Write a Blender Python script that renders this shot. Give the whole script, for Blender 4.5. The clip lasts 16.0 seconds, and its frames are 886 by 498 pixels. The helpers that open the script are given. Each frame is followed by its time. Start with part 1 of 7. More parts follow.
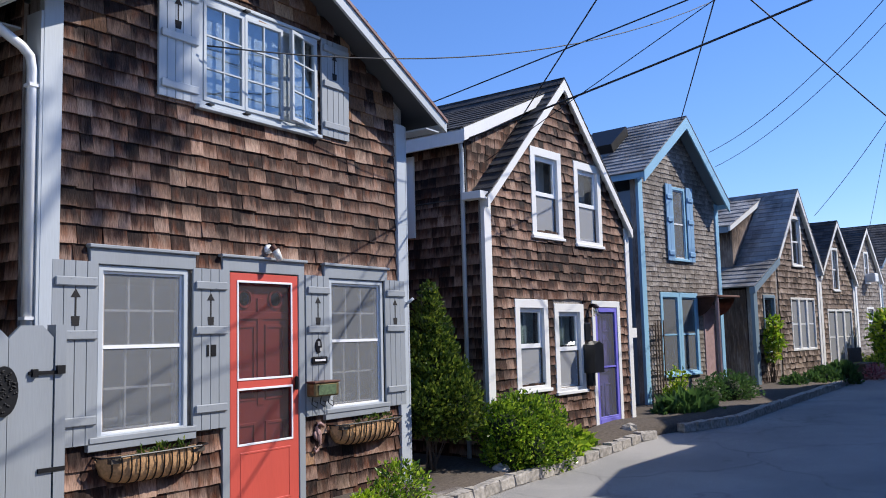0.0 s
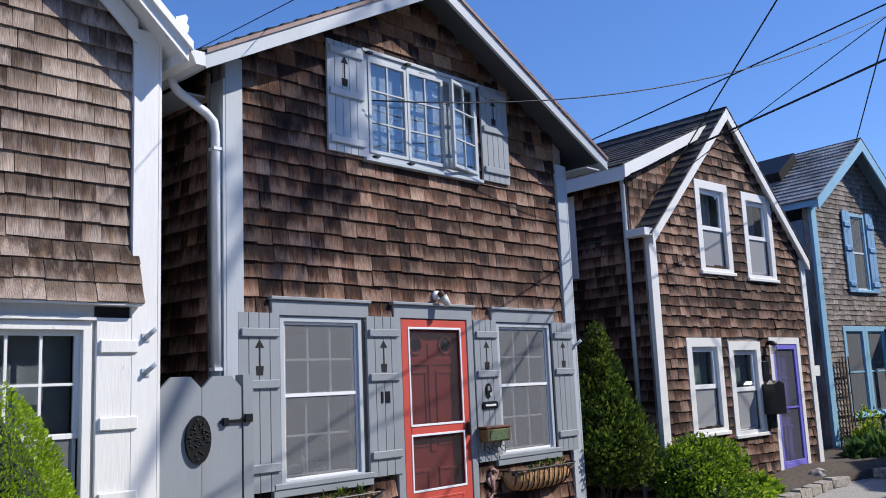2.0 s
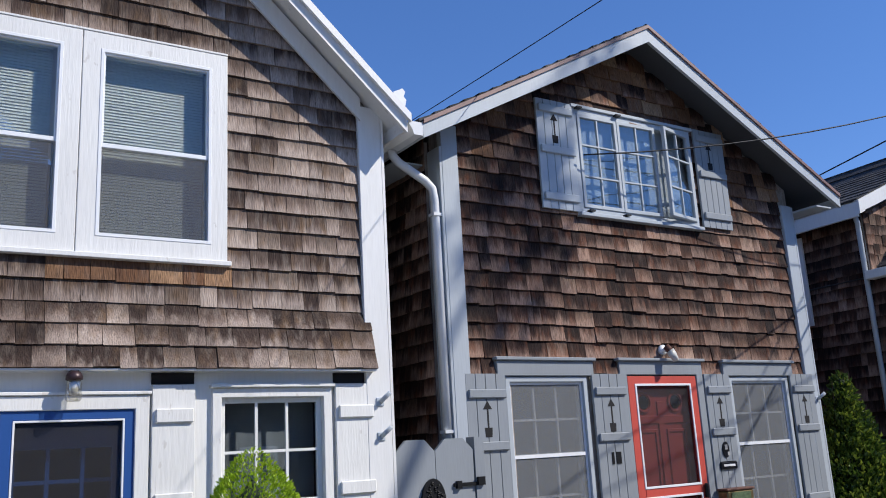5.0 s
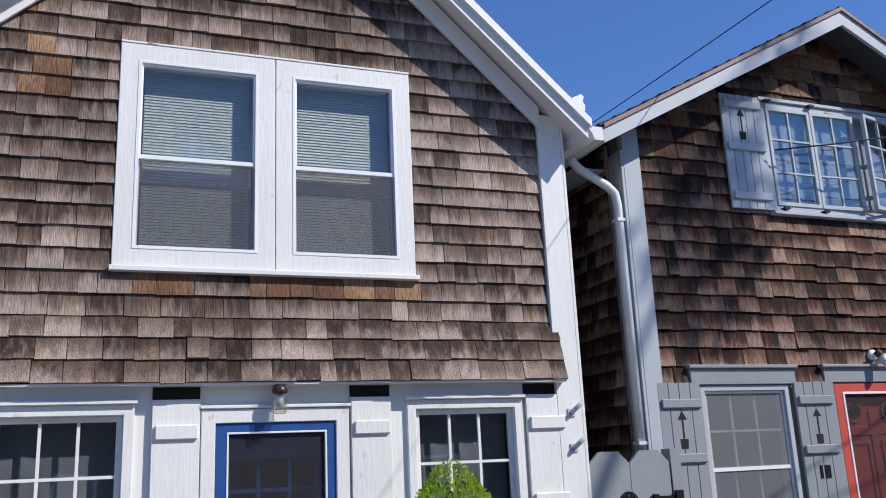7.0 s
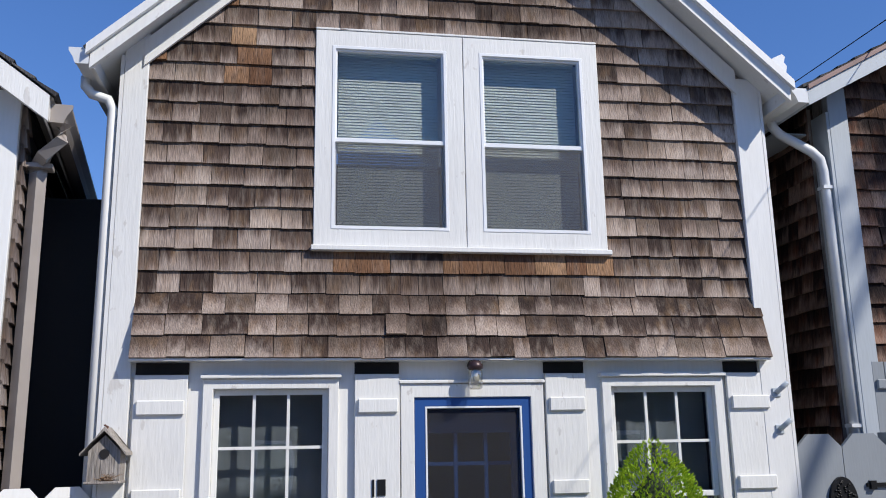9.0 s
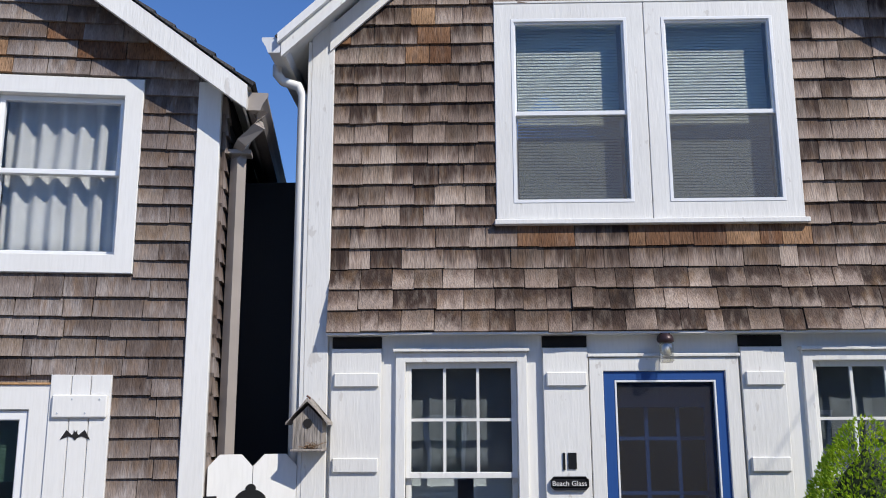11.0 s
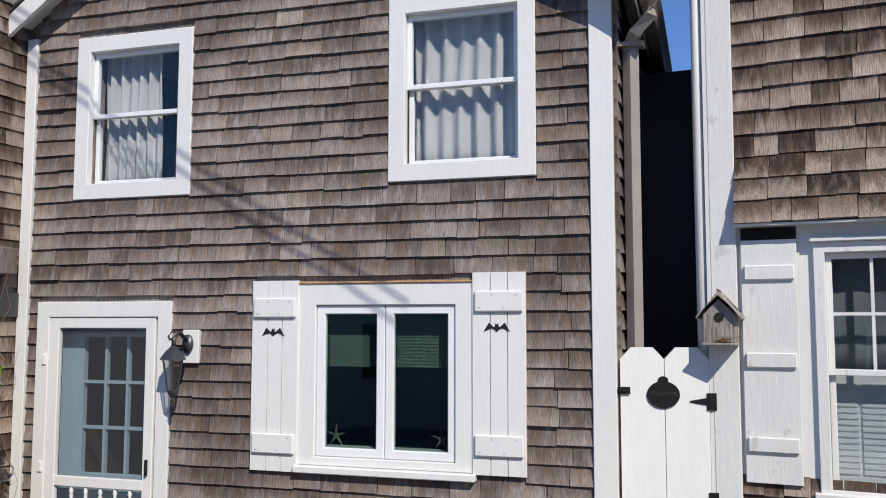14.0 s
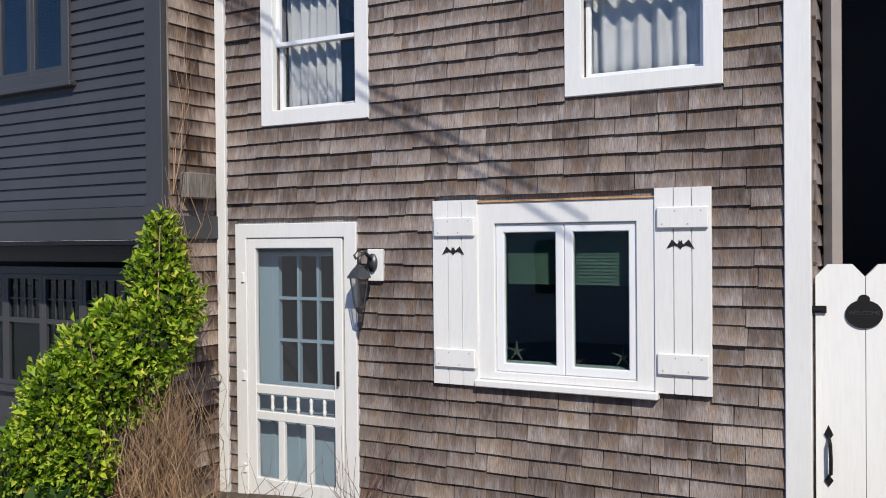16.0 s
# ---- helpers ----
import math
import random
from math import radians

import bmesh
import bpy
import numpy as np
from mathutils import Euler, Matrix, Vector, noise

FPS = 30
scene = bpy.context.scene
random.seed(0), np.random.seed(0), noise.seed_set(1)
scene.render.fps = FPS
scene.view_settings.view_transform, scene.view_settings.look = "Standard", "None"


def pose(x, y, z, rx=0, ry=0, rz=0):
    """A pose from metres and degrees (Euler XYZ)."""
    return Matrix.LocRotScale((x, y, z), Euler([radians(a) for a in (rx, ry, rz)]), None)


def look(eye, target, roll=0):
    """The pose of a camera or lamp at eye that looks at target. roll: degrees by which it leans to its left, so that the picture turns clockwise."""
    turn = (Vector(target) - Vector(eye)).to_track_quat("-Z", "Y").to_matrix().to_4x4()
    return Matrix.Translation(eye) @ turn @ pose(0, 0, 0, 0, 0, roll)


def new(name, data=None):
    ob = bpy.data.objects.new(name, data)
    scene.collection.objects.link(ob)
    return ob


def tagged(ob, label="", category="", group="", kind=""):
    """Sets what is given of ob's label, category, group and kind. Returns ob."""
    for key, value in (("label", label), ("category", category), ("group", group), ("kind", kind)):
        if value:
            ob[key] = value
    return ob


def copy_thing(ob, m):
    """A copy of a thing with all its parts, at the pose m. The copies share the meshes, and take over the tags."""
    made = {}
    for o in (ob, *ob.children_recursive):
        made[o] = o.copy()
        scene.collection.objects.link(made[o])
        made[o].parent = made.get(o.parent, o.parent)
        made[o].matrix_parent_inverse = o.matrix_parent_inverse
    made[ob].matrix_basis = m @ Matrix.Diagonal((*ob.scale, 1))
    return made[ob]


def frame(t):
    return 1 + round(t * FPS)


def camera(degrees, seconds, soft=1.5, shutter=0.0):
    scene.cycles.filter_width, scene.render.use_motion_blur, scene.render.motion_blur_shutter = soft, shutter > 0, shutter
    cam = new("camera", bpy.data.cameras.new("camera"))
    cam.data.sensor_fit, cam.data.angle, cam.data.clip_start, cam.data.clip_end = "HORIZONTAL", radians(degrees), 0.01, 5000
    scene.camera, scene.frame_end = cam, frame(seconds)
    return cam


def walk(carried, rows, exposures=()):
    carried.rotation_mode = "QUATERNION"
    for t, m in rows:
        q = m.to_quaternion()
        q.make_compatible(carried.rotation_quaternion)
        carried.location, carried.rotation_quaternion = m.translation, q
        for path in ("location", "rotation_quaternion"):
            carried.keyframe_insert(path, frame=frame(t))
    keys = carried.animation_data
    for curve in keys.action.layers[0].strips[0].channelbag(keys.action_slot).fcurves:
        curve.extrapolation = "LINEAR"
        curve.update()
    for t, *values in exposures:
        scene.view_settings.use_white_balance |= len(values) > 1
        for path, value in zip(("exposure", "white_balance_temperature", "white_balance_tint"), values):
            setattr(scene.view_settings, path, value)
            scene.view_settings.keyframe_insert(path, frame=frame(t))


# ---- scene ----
cam = camera(53.46, 16.0, soft=1.0)
ROWS = [
    (0.0, 0.000, 0.000, 1.600, 5.66, 1.39, -54.90),
    (0.5, -0.011, 0.031, 1.597, 6.37, 1.67, -52.49),
    (1.0, -0.018, 0.063, 1.599, 7.11, 1.91, -49.94),
    (1.5, -0.029, 0.094, 1.609, 7.91, 2.20, -47.30),
    (2.0, -0.045, 0.127, 1.616, 8.74, 2.42, -44.77),
    (2.5, -0.062, 0.160, 1.619, 9.61, 2.62, -42.37),
    (3.0, -0.078, 0.189, 1.623, 10.40, 2.83, -40.17),
    (3.5, -0.087, 0.211, 1.631, 11.20, 2.96, -38.07),
    (6.0, -0.143, 0.298, 1.648, 14.06, 3.03, -25.96),
    (6.5, -0.166, 0.318, 1.662, 14.18, 2.86, -23.04),
    (7.0, -0.200, 0.337, 1.679, 14.04, 2.54, -20.07),
    (7.5, -0.230, 0.355, 1.693, 13.78, 2.20, -17.06),
    (8.0, -0.256, 0.374, 1.703, 13.45, 1.81, -14.22),
    (8.5, -0.285, 0.392, 1.706, 13.06, 1.38, -11.51),
    (11.0, -0.470, 0.429, 1.676, 11.43, 0.21, 1.41),
    (11.5, -0.523, 0.438, 1.670, 11.03, 0.17, 4.91),
    (12.0, -0.578, 0.437, 1.667, 10.36, 0.02, 8.90),
    (12.5, -0.621, 0.431, 1.662, 9.42, -0.09, 13.24),
    (13.0, -0.649, 0.428, 1.654, 8.16, -0.13, 17.65),
    (13.5, -0.680, 0.434, 1.654, 6.64, -0.15, 21.54),
    (14.0, -0.699, 0.425, 1.658, 4.87, -0.07, 24.94),
    (14.5, -0.720, 0.417, 1.661, 3.22, 0.02, 27.70),
    (15.0, -0.739, 0.413, 1.665, 1.70, 0.11, 30.26),
    (15.5, -0.751, 0.417, 1.672, 0.45, 0.27, 32.92),
    (16.0, -0.750, 0.416, 1.681, -0.63, 0.54, 36.02),
]
walk(cam, [(t, pose(x, y, z, 90 + p, r, w)) for t, x, y, z, p, r, w in ROWS], exposures=[(0, 0.34, 6600, 9), (2, 0.17, 6570, 8.5), (3.5, 0.06, 6550, 8), (7, -0.02, 6550, 8), (11, -0.10, 6700, 7), (14, -0.18, 6800, 7), (16, -0.10, 6850, 7)])

# ---- sky and sun: high from the right behind the camera
SUN_EL, SUN_AZ = 41.0, 46.0
world = bpy.data.worlds.new("sky")
scene.world = world
world.use_nodes = True
wn = world.node_tree
sky = wn.nodes.new("ShaderNodeTexSky")
sky.sky_type, sky.sun_disc = "NISHITA", False
sky.sun_elevation, sky.sun_rotation = radians(SUN_EL), radians(180 - SUN_AZ)
sky.air_density, sky.dust_density, sky.ozone_density = 1.0, 0.0, 7.0
clear = wn.nodes.new("ShaderNodeHueSaturation")
clear.inputs["Saturation"].default_value = 1.1
clear.inputs["Value"].default_value = 1.06
tint = wn.nodes.new("ShaderNodeMix")
tint.data_type, tint.blend_type = "RGBA", "MULTIPLY"
tint.inputs[0].default_value = 1.0
tint.inputs[7].default_value = (1.04, 0.94, 1.05, 1)
wn.links.new(sky.outputs[0], tint.inputs[6])
wn.links.new(tint.outputs[2], clear.inputs["Color"])
deep = wn.nodes.new("ShaderNodeMix")  # scattered light that evens out the clear sky
deep.data_type, deep.blend_type = "RGBA", "ADD"
deep.inputs[0].default_value = 1.0
deep.inputs[7].default_value = (0.12, 0.33, 0.95, 1)
wn.links.new(clear.outputs[0], deep.inputs[6])
wn.links.new(deep.outputs[2], wn.nodes["Background"].inputs[0])
wn.nodes["Background"].inputs[1].default_value = 0.12
sun = new("sun", bpy.data.lights.new("sun", "SUN"))
sun.data.energy, sun.data.angle, sun.data.color = 4.9, radians(0.53), (1.0, 0.945, 0.885)
ce, se = math.cos(radians(SUN_EL)), math.sin(radians(SUN_EL))
sun.matrix_world = look((math.sin(radians(SUN_AZ)) * ce * 50, -math.cos(radians(SUN_AZ)) * ce * 50, se * 50), (0, 0, 0))


# ---- materials
def nodes_of(name):
    m = bpy.data.materials.new(name)
    m.use_nodes = True
    return m, m.node_tree, m.node_tree.nodes["Principled BSDF"]


def nd(nt, kind, **props):
    n = nt.nodes.new(kind)
    for k, v in props.items():
        if k == "operation":
            n.operation = v
        elif k == "data_type":
            n.data_type = v
        elif k == "blend_type":
            n.blend_type = v
    return n


def ramp(nt, fac, stops):
    r = nt.nodes.new("ShaderNodeValToRGB")
    e = r.color_ramp.elements
    while len(e) < len(stops):
        e.new(0.5)
    for el, (p, c) in zip(e, stops):
        el.position, el.color = p, (*c, 1)
    nt.links.new(fac, r.inputs[0])
    return r.outputs[0]


def mixc(nt, mode, fac, a, b):
    m = nt.nodes.new("ShaderNodeMix")
    m.data_type, m.blend_type = "RGBA", mode
    for sock, v in ((m.inputs[0], fac), (m.inputs[6], a), (m.inputs[7], b)):
        if isinstance(v, (int, float)):
            sock.default_value = v
        elif isinstance(v, tuple):
            sock.default_value = (*v, 1)
        else:
            nt.links.new(v, sock)
    return m.outputs[2]


def noise_of(nt, scale, detail=4, stretch=(1, 1, 1), coord="position", shift=None):
    if coord == "position":
        src = nt.nodes.new("ShaderNodeNewGeometry").outputs["Position"]
    else:
        src = nt.nodes.new("ShaderNodeTexCoord").outputs["Object"]
    mp = nt.nodes.new("ShaderNodeMapping")
    mp.inputs["Scale"].default_value = stretch
    nt.links.new(src, mp.inputs[0])
    if shift is not None:
        cb = nt.nodes.new("ShaderNodeCombineXYZ")
        for k in range(3):
            nt.links.new(shift, cb.inputs[k])
        nt.links.new(cb.outputs[0], mp.inputs["Location"])
    n = nt.nodes.new("ShaderNodeTexNoise")
    n.inputs["Scale"].default_value, n.inputs["Detail"].default_value = scale, detail
    nt.links.new(mp.outputs[0], n.inputs["Vector"])
    return n.outputs[0]


def bump(nt, bsdf, height, strength=0.3, dist=0.01):
    b = nt.nodes.new("ShaderNodeBump")
    b.inputs["Strength"].default_value, b.inputs["Distance"].default_value = strength, dist
    nt.links.new(height, b.inputs["Height"])
    nt.links.new(b.outputs[0], bsdf.inputs["Normal"])


def math_of(nt, op, a, b):
    m = nt.nodes.new("ShaderNodeMath")
    m.operation = op
    for s, v in ((m.inputs[0], a), (m.inputs[1], b)):
        if isinstance(v, (int, float)):
            s.default_value = v
        else:
            nt.links.new(v, s)
    return m.outputs[0]


def piece_random(nt):
    """one number per piece, whether it is an object or an island of a joined mesh"""
    o = nt.nodes.new("ShaderNodeObjectInfo").outputs["Random"]
    g = nt.nodes.new("ShaderNodeNewGeometry").outputs["Random Per Island"]
    s = math_of(nt, "ADD", math_of(nt, "MULTIPLY", o, 7.31), math_of(nt, "MULTIPLY", g, 5.17))
    return math_of(nt, "FRACT", s, 0.0)


def paint(name, col, rough=0.55, dirt=0.25, scale=3.0, chips=None, grain=0.25, dirtcol=None):
    """painted wood: stains at a large scale, brush and grain relief, chips of bare wood"""
    m, nt, b = nodes_of(name)
    big = noise_of(nt, scale, 5, (1, 1, 0.35))
    dc = dirtcol or tuple(c * 0.62 for c in col)
    c = mixc(nt, "MIX", math_of(nt, "MULTIPLY", ramp(nt, big, [(0.42, (0, 0, 0)), (0.75, (1, 1, 1))]), dirt), col, dc)
    fine = noise_of(nt, 60, 3, (1, 1, 0.12))
    c = mixc(nt, "MULTIPLY", 0.10, c, ramp(nt, fine, [(0.3, (0.55, 0.55, 0.55)), (0.6, (1, 1, 1))]))
    if chips:
        ch = ramp(nt, noise_of(nt, 14, 6, (1, 1, 0.5)), [(0.66, (0, 0, 0)), (0.69, (1, 1, 1))])
        c = mixc(nt, "MIX", ch, c, chips)
    nt.links.new(c, b.inputs["Base Color"])
    b.inputs["Roughness"].default_value = rough
    bump(nt, b, fine, grain, 0.004)
    return m


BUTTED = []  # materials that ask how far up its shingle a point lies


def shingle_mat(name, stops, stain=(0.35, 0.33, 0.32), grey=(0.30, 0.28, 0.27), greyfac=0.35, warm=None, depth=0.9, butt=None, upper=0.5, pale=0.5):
    """weathered cedar: a tone per piece, grain up and down, dark checks, rusty streaks, butt ends bleached by the
    weather, heads darkened as if shaded by the course above
    """
    m, nt, b = nodes_of(name)
    r = piece_random(nt)
    c = ramp(nt, r, stops)
    grain = noise_of(nt, 30, 7, (5.0, 5.0, 0.3), shift=math_of(nt, "MULTIPLY", r, 30.0))
    if warm:
        rusty = noise_of(nt, 7.0, 4, (1.6, 1.6, 0.7), shift=math_of(nt, "MULTIPLY", r, 17.0))
        c = mixc(nt, "MIX", math_of(nt, "MULTIPLY", ramp(nt, rusty, [(0.5, (0, 0, 0)), (0.68, (1, 1, 1))]), 0.75), c, warm)
    silver = noise_of(nt, 8.0, 7, (3.2, 3.2, 0.5), shift=math_of(nt, "MULTIPLY", r, 11.0))
    c = mixc(nt, "MIX", math_of(nt, "MULTIPLY", ramp(nt, silver, [(0.5, (0, 0, 0)), (0.66, (1, 1, 1))]), greyfac), c, grey)
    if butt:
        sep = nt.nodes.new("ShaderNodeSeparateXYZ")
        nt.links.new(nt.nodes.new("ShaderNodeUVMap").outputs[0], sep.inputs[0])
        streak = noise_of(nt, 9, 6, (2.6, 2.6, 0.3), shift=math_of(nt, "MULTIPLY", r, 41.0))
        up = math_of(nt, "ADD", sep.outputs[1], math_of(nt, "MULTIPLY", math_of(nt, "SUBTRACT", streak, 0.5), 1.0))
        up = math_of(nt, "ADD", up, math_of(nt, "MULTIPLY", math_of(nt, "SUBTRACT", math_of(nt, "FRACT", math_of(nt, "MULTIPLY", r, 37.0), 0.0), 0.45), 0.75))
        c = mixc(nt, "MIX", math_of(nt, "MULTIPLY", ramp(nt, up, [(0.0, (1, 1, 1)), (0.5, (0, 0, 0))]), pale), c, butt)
        # heads multiplied darker: course shade put into the colour, broken by streaks
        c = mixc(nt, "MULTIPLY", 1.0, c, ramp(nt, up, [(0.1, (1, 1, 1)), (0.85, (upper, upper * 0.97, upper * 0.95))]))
    c = mixc(nt, "MULTIPLY", depth, c, ramp(nt, grain, [(0.28, (0.3, 0.28, 0.27)), (0.48, (0.85, 0.84, 0.83)), (0.68, (1.2, 1.18, 1.16))]))
    patch = noise_of(nt, 1.6, 6, (1, 1, 0.8))
    c = mixc(nt, "MULTIPLY", 0.85, c, ramp(nt, patch, [(0.36, stain), (0.58, (1, 1, 1))]))
    check = noise_of(nt, 11, 3, (7.0, 7.0, 0.25), shift=math_of(nt, "MULTIPLY", r, 23.0))
    c = mixc(nt, "MULTIPLY", 0.8, c, ramp(nt, check, [(0.25, (0.12, 0.12, 0.12)), (0.30, (1, 1, 1))]))
    nt.links.new(c, b.inputs["Base Color"])
    b.inputs["Roughness"].default_value = 0.8
    b.inputs["Specular IOR Level"].default_value = 0.25
    bump(nt, b, math_of(nt, "ADD", grain, math_of(nt, "MULTIPLY", check, 0.7)), 0.8, 0.008)
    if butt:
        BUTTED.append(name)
    return m


def plain(name, col, rough=0.5, metal=0.0, var=0.25, scale=12.0, bumpy=0.15):
    m, nt, b = nodes_of(name)
    n = noise_of(nt, scale, 5)
    c = mixc(nt, "MIX", ramp(nt, n, [(0.35, (0, 0, 0)), (0.7, (1, 1, 1))]), col, tuple(x * (1 - var) for x in col))
    nt.links.new(c, b.inputs["Base Color"])
    b.inputs["Roughness"].default_value, b.inputs["Metallic"].default_value = rough, metal
    bump(nt, b, noise_of(nt, scale * 6, 3), bumpy, 0.004)
    return m


def glass_mat(name, ior=1.62, tint=(0.88, 0.93, 0.95)):
    m, nt, b = nodes_of(name)
    nt.nodes.remove(b)
    t, g = nt.nodes.new("ShaderNodeBsdfTransparent"), nt.nodes.new("ShaderNodeBsdfGlossy")
    t.inputs[0].default_value = (*tint, 1)
    g.inputs["Roughness"].default_value = 0.015
    lw = nt.nodes.new("ShaderNodeLayerWeight")
    lw.inputs[0].default_value = 0.5
    f0 = ((ior - 1) / (ior + 1)) ** 2
    gloss = math_of(nt, "ADD", math_of(nt, "MULTIPLY", math_of(nt, "POWER", lw.outputs["Facing"], 5.0), 1 - f0), f0)
    wav = nt.nodes.new("ShaderNodeBump")
    wav.inputs["Strength"].default_value, wav.inputs["Distance"].default_value = 0.06, 0.02
    nt.links.new(noise_of(nt, 2.5, 1), wav.inputs["Height"])
    nt.links.new(wav.outputs[0], g.inputs["Normal"])
    mx = nt.nodes.new("ShaderNodeMixShader")
    for i, s in enumerate((gloss, t.outputs[0], g.outputs[0])):
        nt.links.new(s, mx.inputs[i])
    nt.links.new(mx.outputs[0], nt.nodes["Material Output"].inputs[0])
    return m


def screen_mat(name, col, cover):
    """fine insect screen: thin grey wires that cover a part of the view"""
    m, nt, b = nodes_of(name)
    b.inputs["Base Color"].default_value, b.inputs["Roughness"].default_value = (*col, 1), 0.6
    t = nt.nodes.new("ShaderNodeBsdfTransparent")
    mx = nt.nodes.new("ShaderNodeMixShader")
    mx.inputs[0].default_value = cover
    nt.links.new(t.outputs[0], mx.inputs[1])
    nt.links.new(b.outputs[0], mx.inputs[2])
    nt.links.new(mx.outputs[0], nt.nodes["Material Output"].inputs[0])
    return m


def leaf_mat(name, stops, rough=0.45, trans=0.35):
    m, nt, b = nodes_of(name)
    c = ramp(nt, piece_random(nt), stops)
    c = mixc(nt, "MULTIPLY", 0.5, c, ramp(nt, noise_of(nt, 4, 3), [(0.35, (0.6, 0.65, 0.6)), (0.65, (1.15, 1.1, 1.0))]))
    nt.links.new(c, b.inputs["Base Color"])
    b.inputs["Roughness"].default_value = rough
    tr = nt.nodes.new("ShaderNodeBsdfTranslucent")
    nt.links.new(c, tr.inputs[0])
    mx = nt.nodes.new("ShaderNodeMixShader")
    mx.inputs[0].default_value = trans
    nt.links.new(b.outputs[0], mx.inputs[1])
    nt.links.new(tr.outputs[0], mx.inputs[2])
    nt.links.new(mx.outputs[0], nt.nodes["Material Output"].inputs[0])
    return m


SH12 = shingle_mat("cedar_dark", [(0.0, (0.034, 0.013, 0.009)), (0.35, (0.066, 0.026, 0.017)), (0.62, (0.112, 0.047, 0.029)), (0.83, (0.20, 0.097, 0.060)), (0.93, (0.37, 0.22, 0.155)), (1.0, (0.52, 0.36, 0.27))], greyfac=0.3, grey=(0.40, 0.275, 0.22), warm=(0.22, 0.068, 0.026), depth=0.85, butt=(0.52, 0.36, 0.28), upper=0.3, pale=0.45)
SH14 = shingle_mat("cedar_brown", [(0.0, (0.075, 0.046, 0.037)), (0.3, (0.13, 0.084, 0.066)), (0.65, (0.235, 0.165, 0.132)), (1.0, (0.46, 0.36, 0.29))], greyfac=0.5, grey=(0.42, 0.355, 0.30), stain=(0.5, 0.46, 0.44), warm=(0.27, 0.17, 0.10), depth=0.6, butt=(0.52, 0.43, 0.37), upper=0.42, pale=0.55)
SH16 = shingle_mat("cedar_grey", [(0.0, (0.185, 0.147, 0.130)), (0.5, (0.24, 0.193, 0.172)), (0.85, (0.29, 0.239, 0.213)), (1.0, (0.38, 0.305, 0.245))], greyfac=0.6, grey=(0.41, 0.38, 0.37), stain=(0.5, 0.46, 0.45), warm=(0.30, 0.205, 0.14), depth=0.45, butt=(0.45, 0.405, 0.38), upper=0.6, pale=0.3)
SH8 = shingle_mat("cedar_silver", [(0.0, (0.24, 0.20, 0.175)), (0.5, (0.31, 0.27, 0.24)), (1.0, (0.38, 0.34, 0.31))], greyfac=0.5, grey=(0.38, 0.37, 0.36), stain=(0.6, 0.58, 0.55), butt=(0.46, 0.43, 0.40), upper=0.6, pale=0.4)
SH_NEW = shingle_mat("cedar_fresh", [(0.0, (0.17, 0.082, 0.042)), (0.5, (0.27, 0.145, 0.078)), (1.0, (0.40, 0.25, 0.145))], greyfac=0.35, grey=(0.28, 0.20, 0.155), stain=(0.5, 0.45, 0.42))
GREY = paint("grey_blue_paint", (0.27, 0.292, 0.312), 0.5, 0.3, chips=None)
GREYL = paint("light_grey_paint", (0.43, 0.468, 0.50), 0.5, 0.25)
WHITE = paint("white_paint", (0.76, 0.755, 0.735), 0.5, 0.22, dirtcol=(0.60, 0.59, 0.56), chips=None)
WHITE_OLD = paint("peeling_white_paint", (0.75, 0.745, 0.72), 0.6, 0.35, dirtcol=(0.58, 0.565, 0.54), chips=(0.60, 0.58, 0.55), grain=0.6)
RED = paint("red_paint", (0.55, 0.085, 0.062), 0.4, 0.25)
REDIN = paint("red_door_paint", (0.42, 0.06, 0.05), 0.45, 0.2)
BLUE = paint("deep_blue_paint", (0.018, 0.076, 0.27), 0.4, 0.2)
PURPLE = paint("violet_paint", (0.19, 0.17, 0.62), 0.4, 0.2)
AQUA = paint("sky_blue_paint", (0.27, 0.50, 0.66), 0.5, 0.25)
SHUT8 = paint("shutter_blue_paint", (0.22, 0.40, 0.60), 0.5, 0.25)
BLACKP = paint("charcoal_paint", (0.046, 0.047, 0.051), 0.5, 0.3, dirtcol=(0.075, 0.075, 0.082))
# near-black: the shade deep in the house gaps put into the colour
NIGHT = paint("gap_shade_black", (0.012, 0.013, 0.017), 0.7, 0.3)
# roof underside painted dark to carry the shade below the overhang
SOFFIT = paint("soffit_shade_paint", (0.055, 0.060, 0.070), 0.6, 0.3)
SLATE = paint("slate_blue_paint", (0.17, 0.24, 0.30), 0.5, 0.25)
VINYL = plain("white_vinyl", (0.80, 0.81, 0.82), 0.35, 0, 0.06, 5, 0.03)
GUTTER = plain("white_metal", (0.74, 0.75, 0.76), 0.35, 0, 0.15, 4, 0.05)
GUTGREY = plain("grey_metal", (0.45, 0.50, 0.55), 0.35, 0, 0.15, 4, 0.05)
GUTBROWN = plain("taupe_metal", (0.34, 0.30, 0.27), 0.4, 0, 0.15, 4, 0.05)
IRON = plain("black_iron", (0.012, 0.012, 0.013), 0.45, 0.4, 0.2, 30, 0.1)
BLACK = plain("black_plastic", (0.01, 0.01, 0.012), 0.3, 0, 0.2, 20, 0.05)
# near-black standing in for the dark of gaps, holes and rooms
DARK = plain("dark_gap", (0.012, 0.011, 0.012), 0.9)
ROOM = plain("room_plaster", (0.16, 0.16, 0.17), 0.9, 0, 0.2, 2)
ROOMF = plain("room_floor", (0.12, 0.08, 0.05), 0.7)
GLASS = glass_mat("window_glass")
GLASSB = glass_mat("window_glass_bright", 2.6, (0.84, 0.9, 0.94))
GLASSC = glass_mat("casement_glass", 2.3, (0.88, 0.93, 0.96))
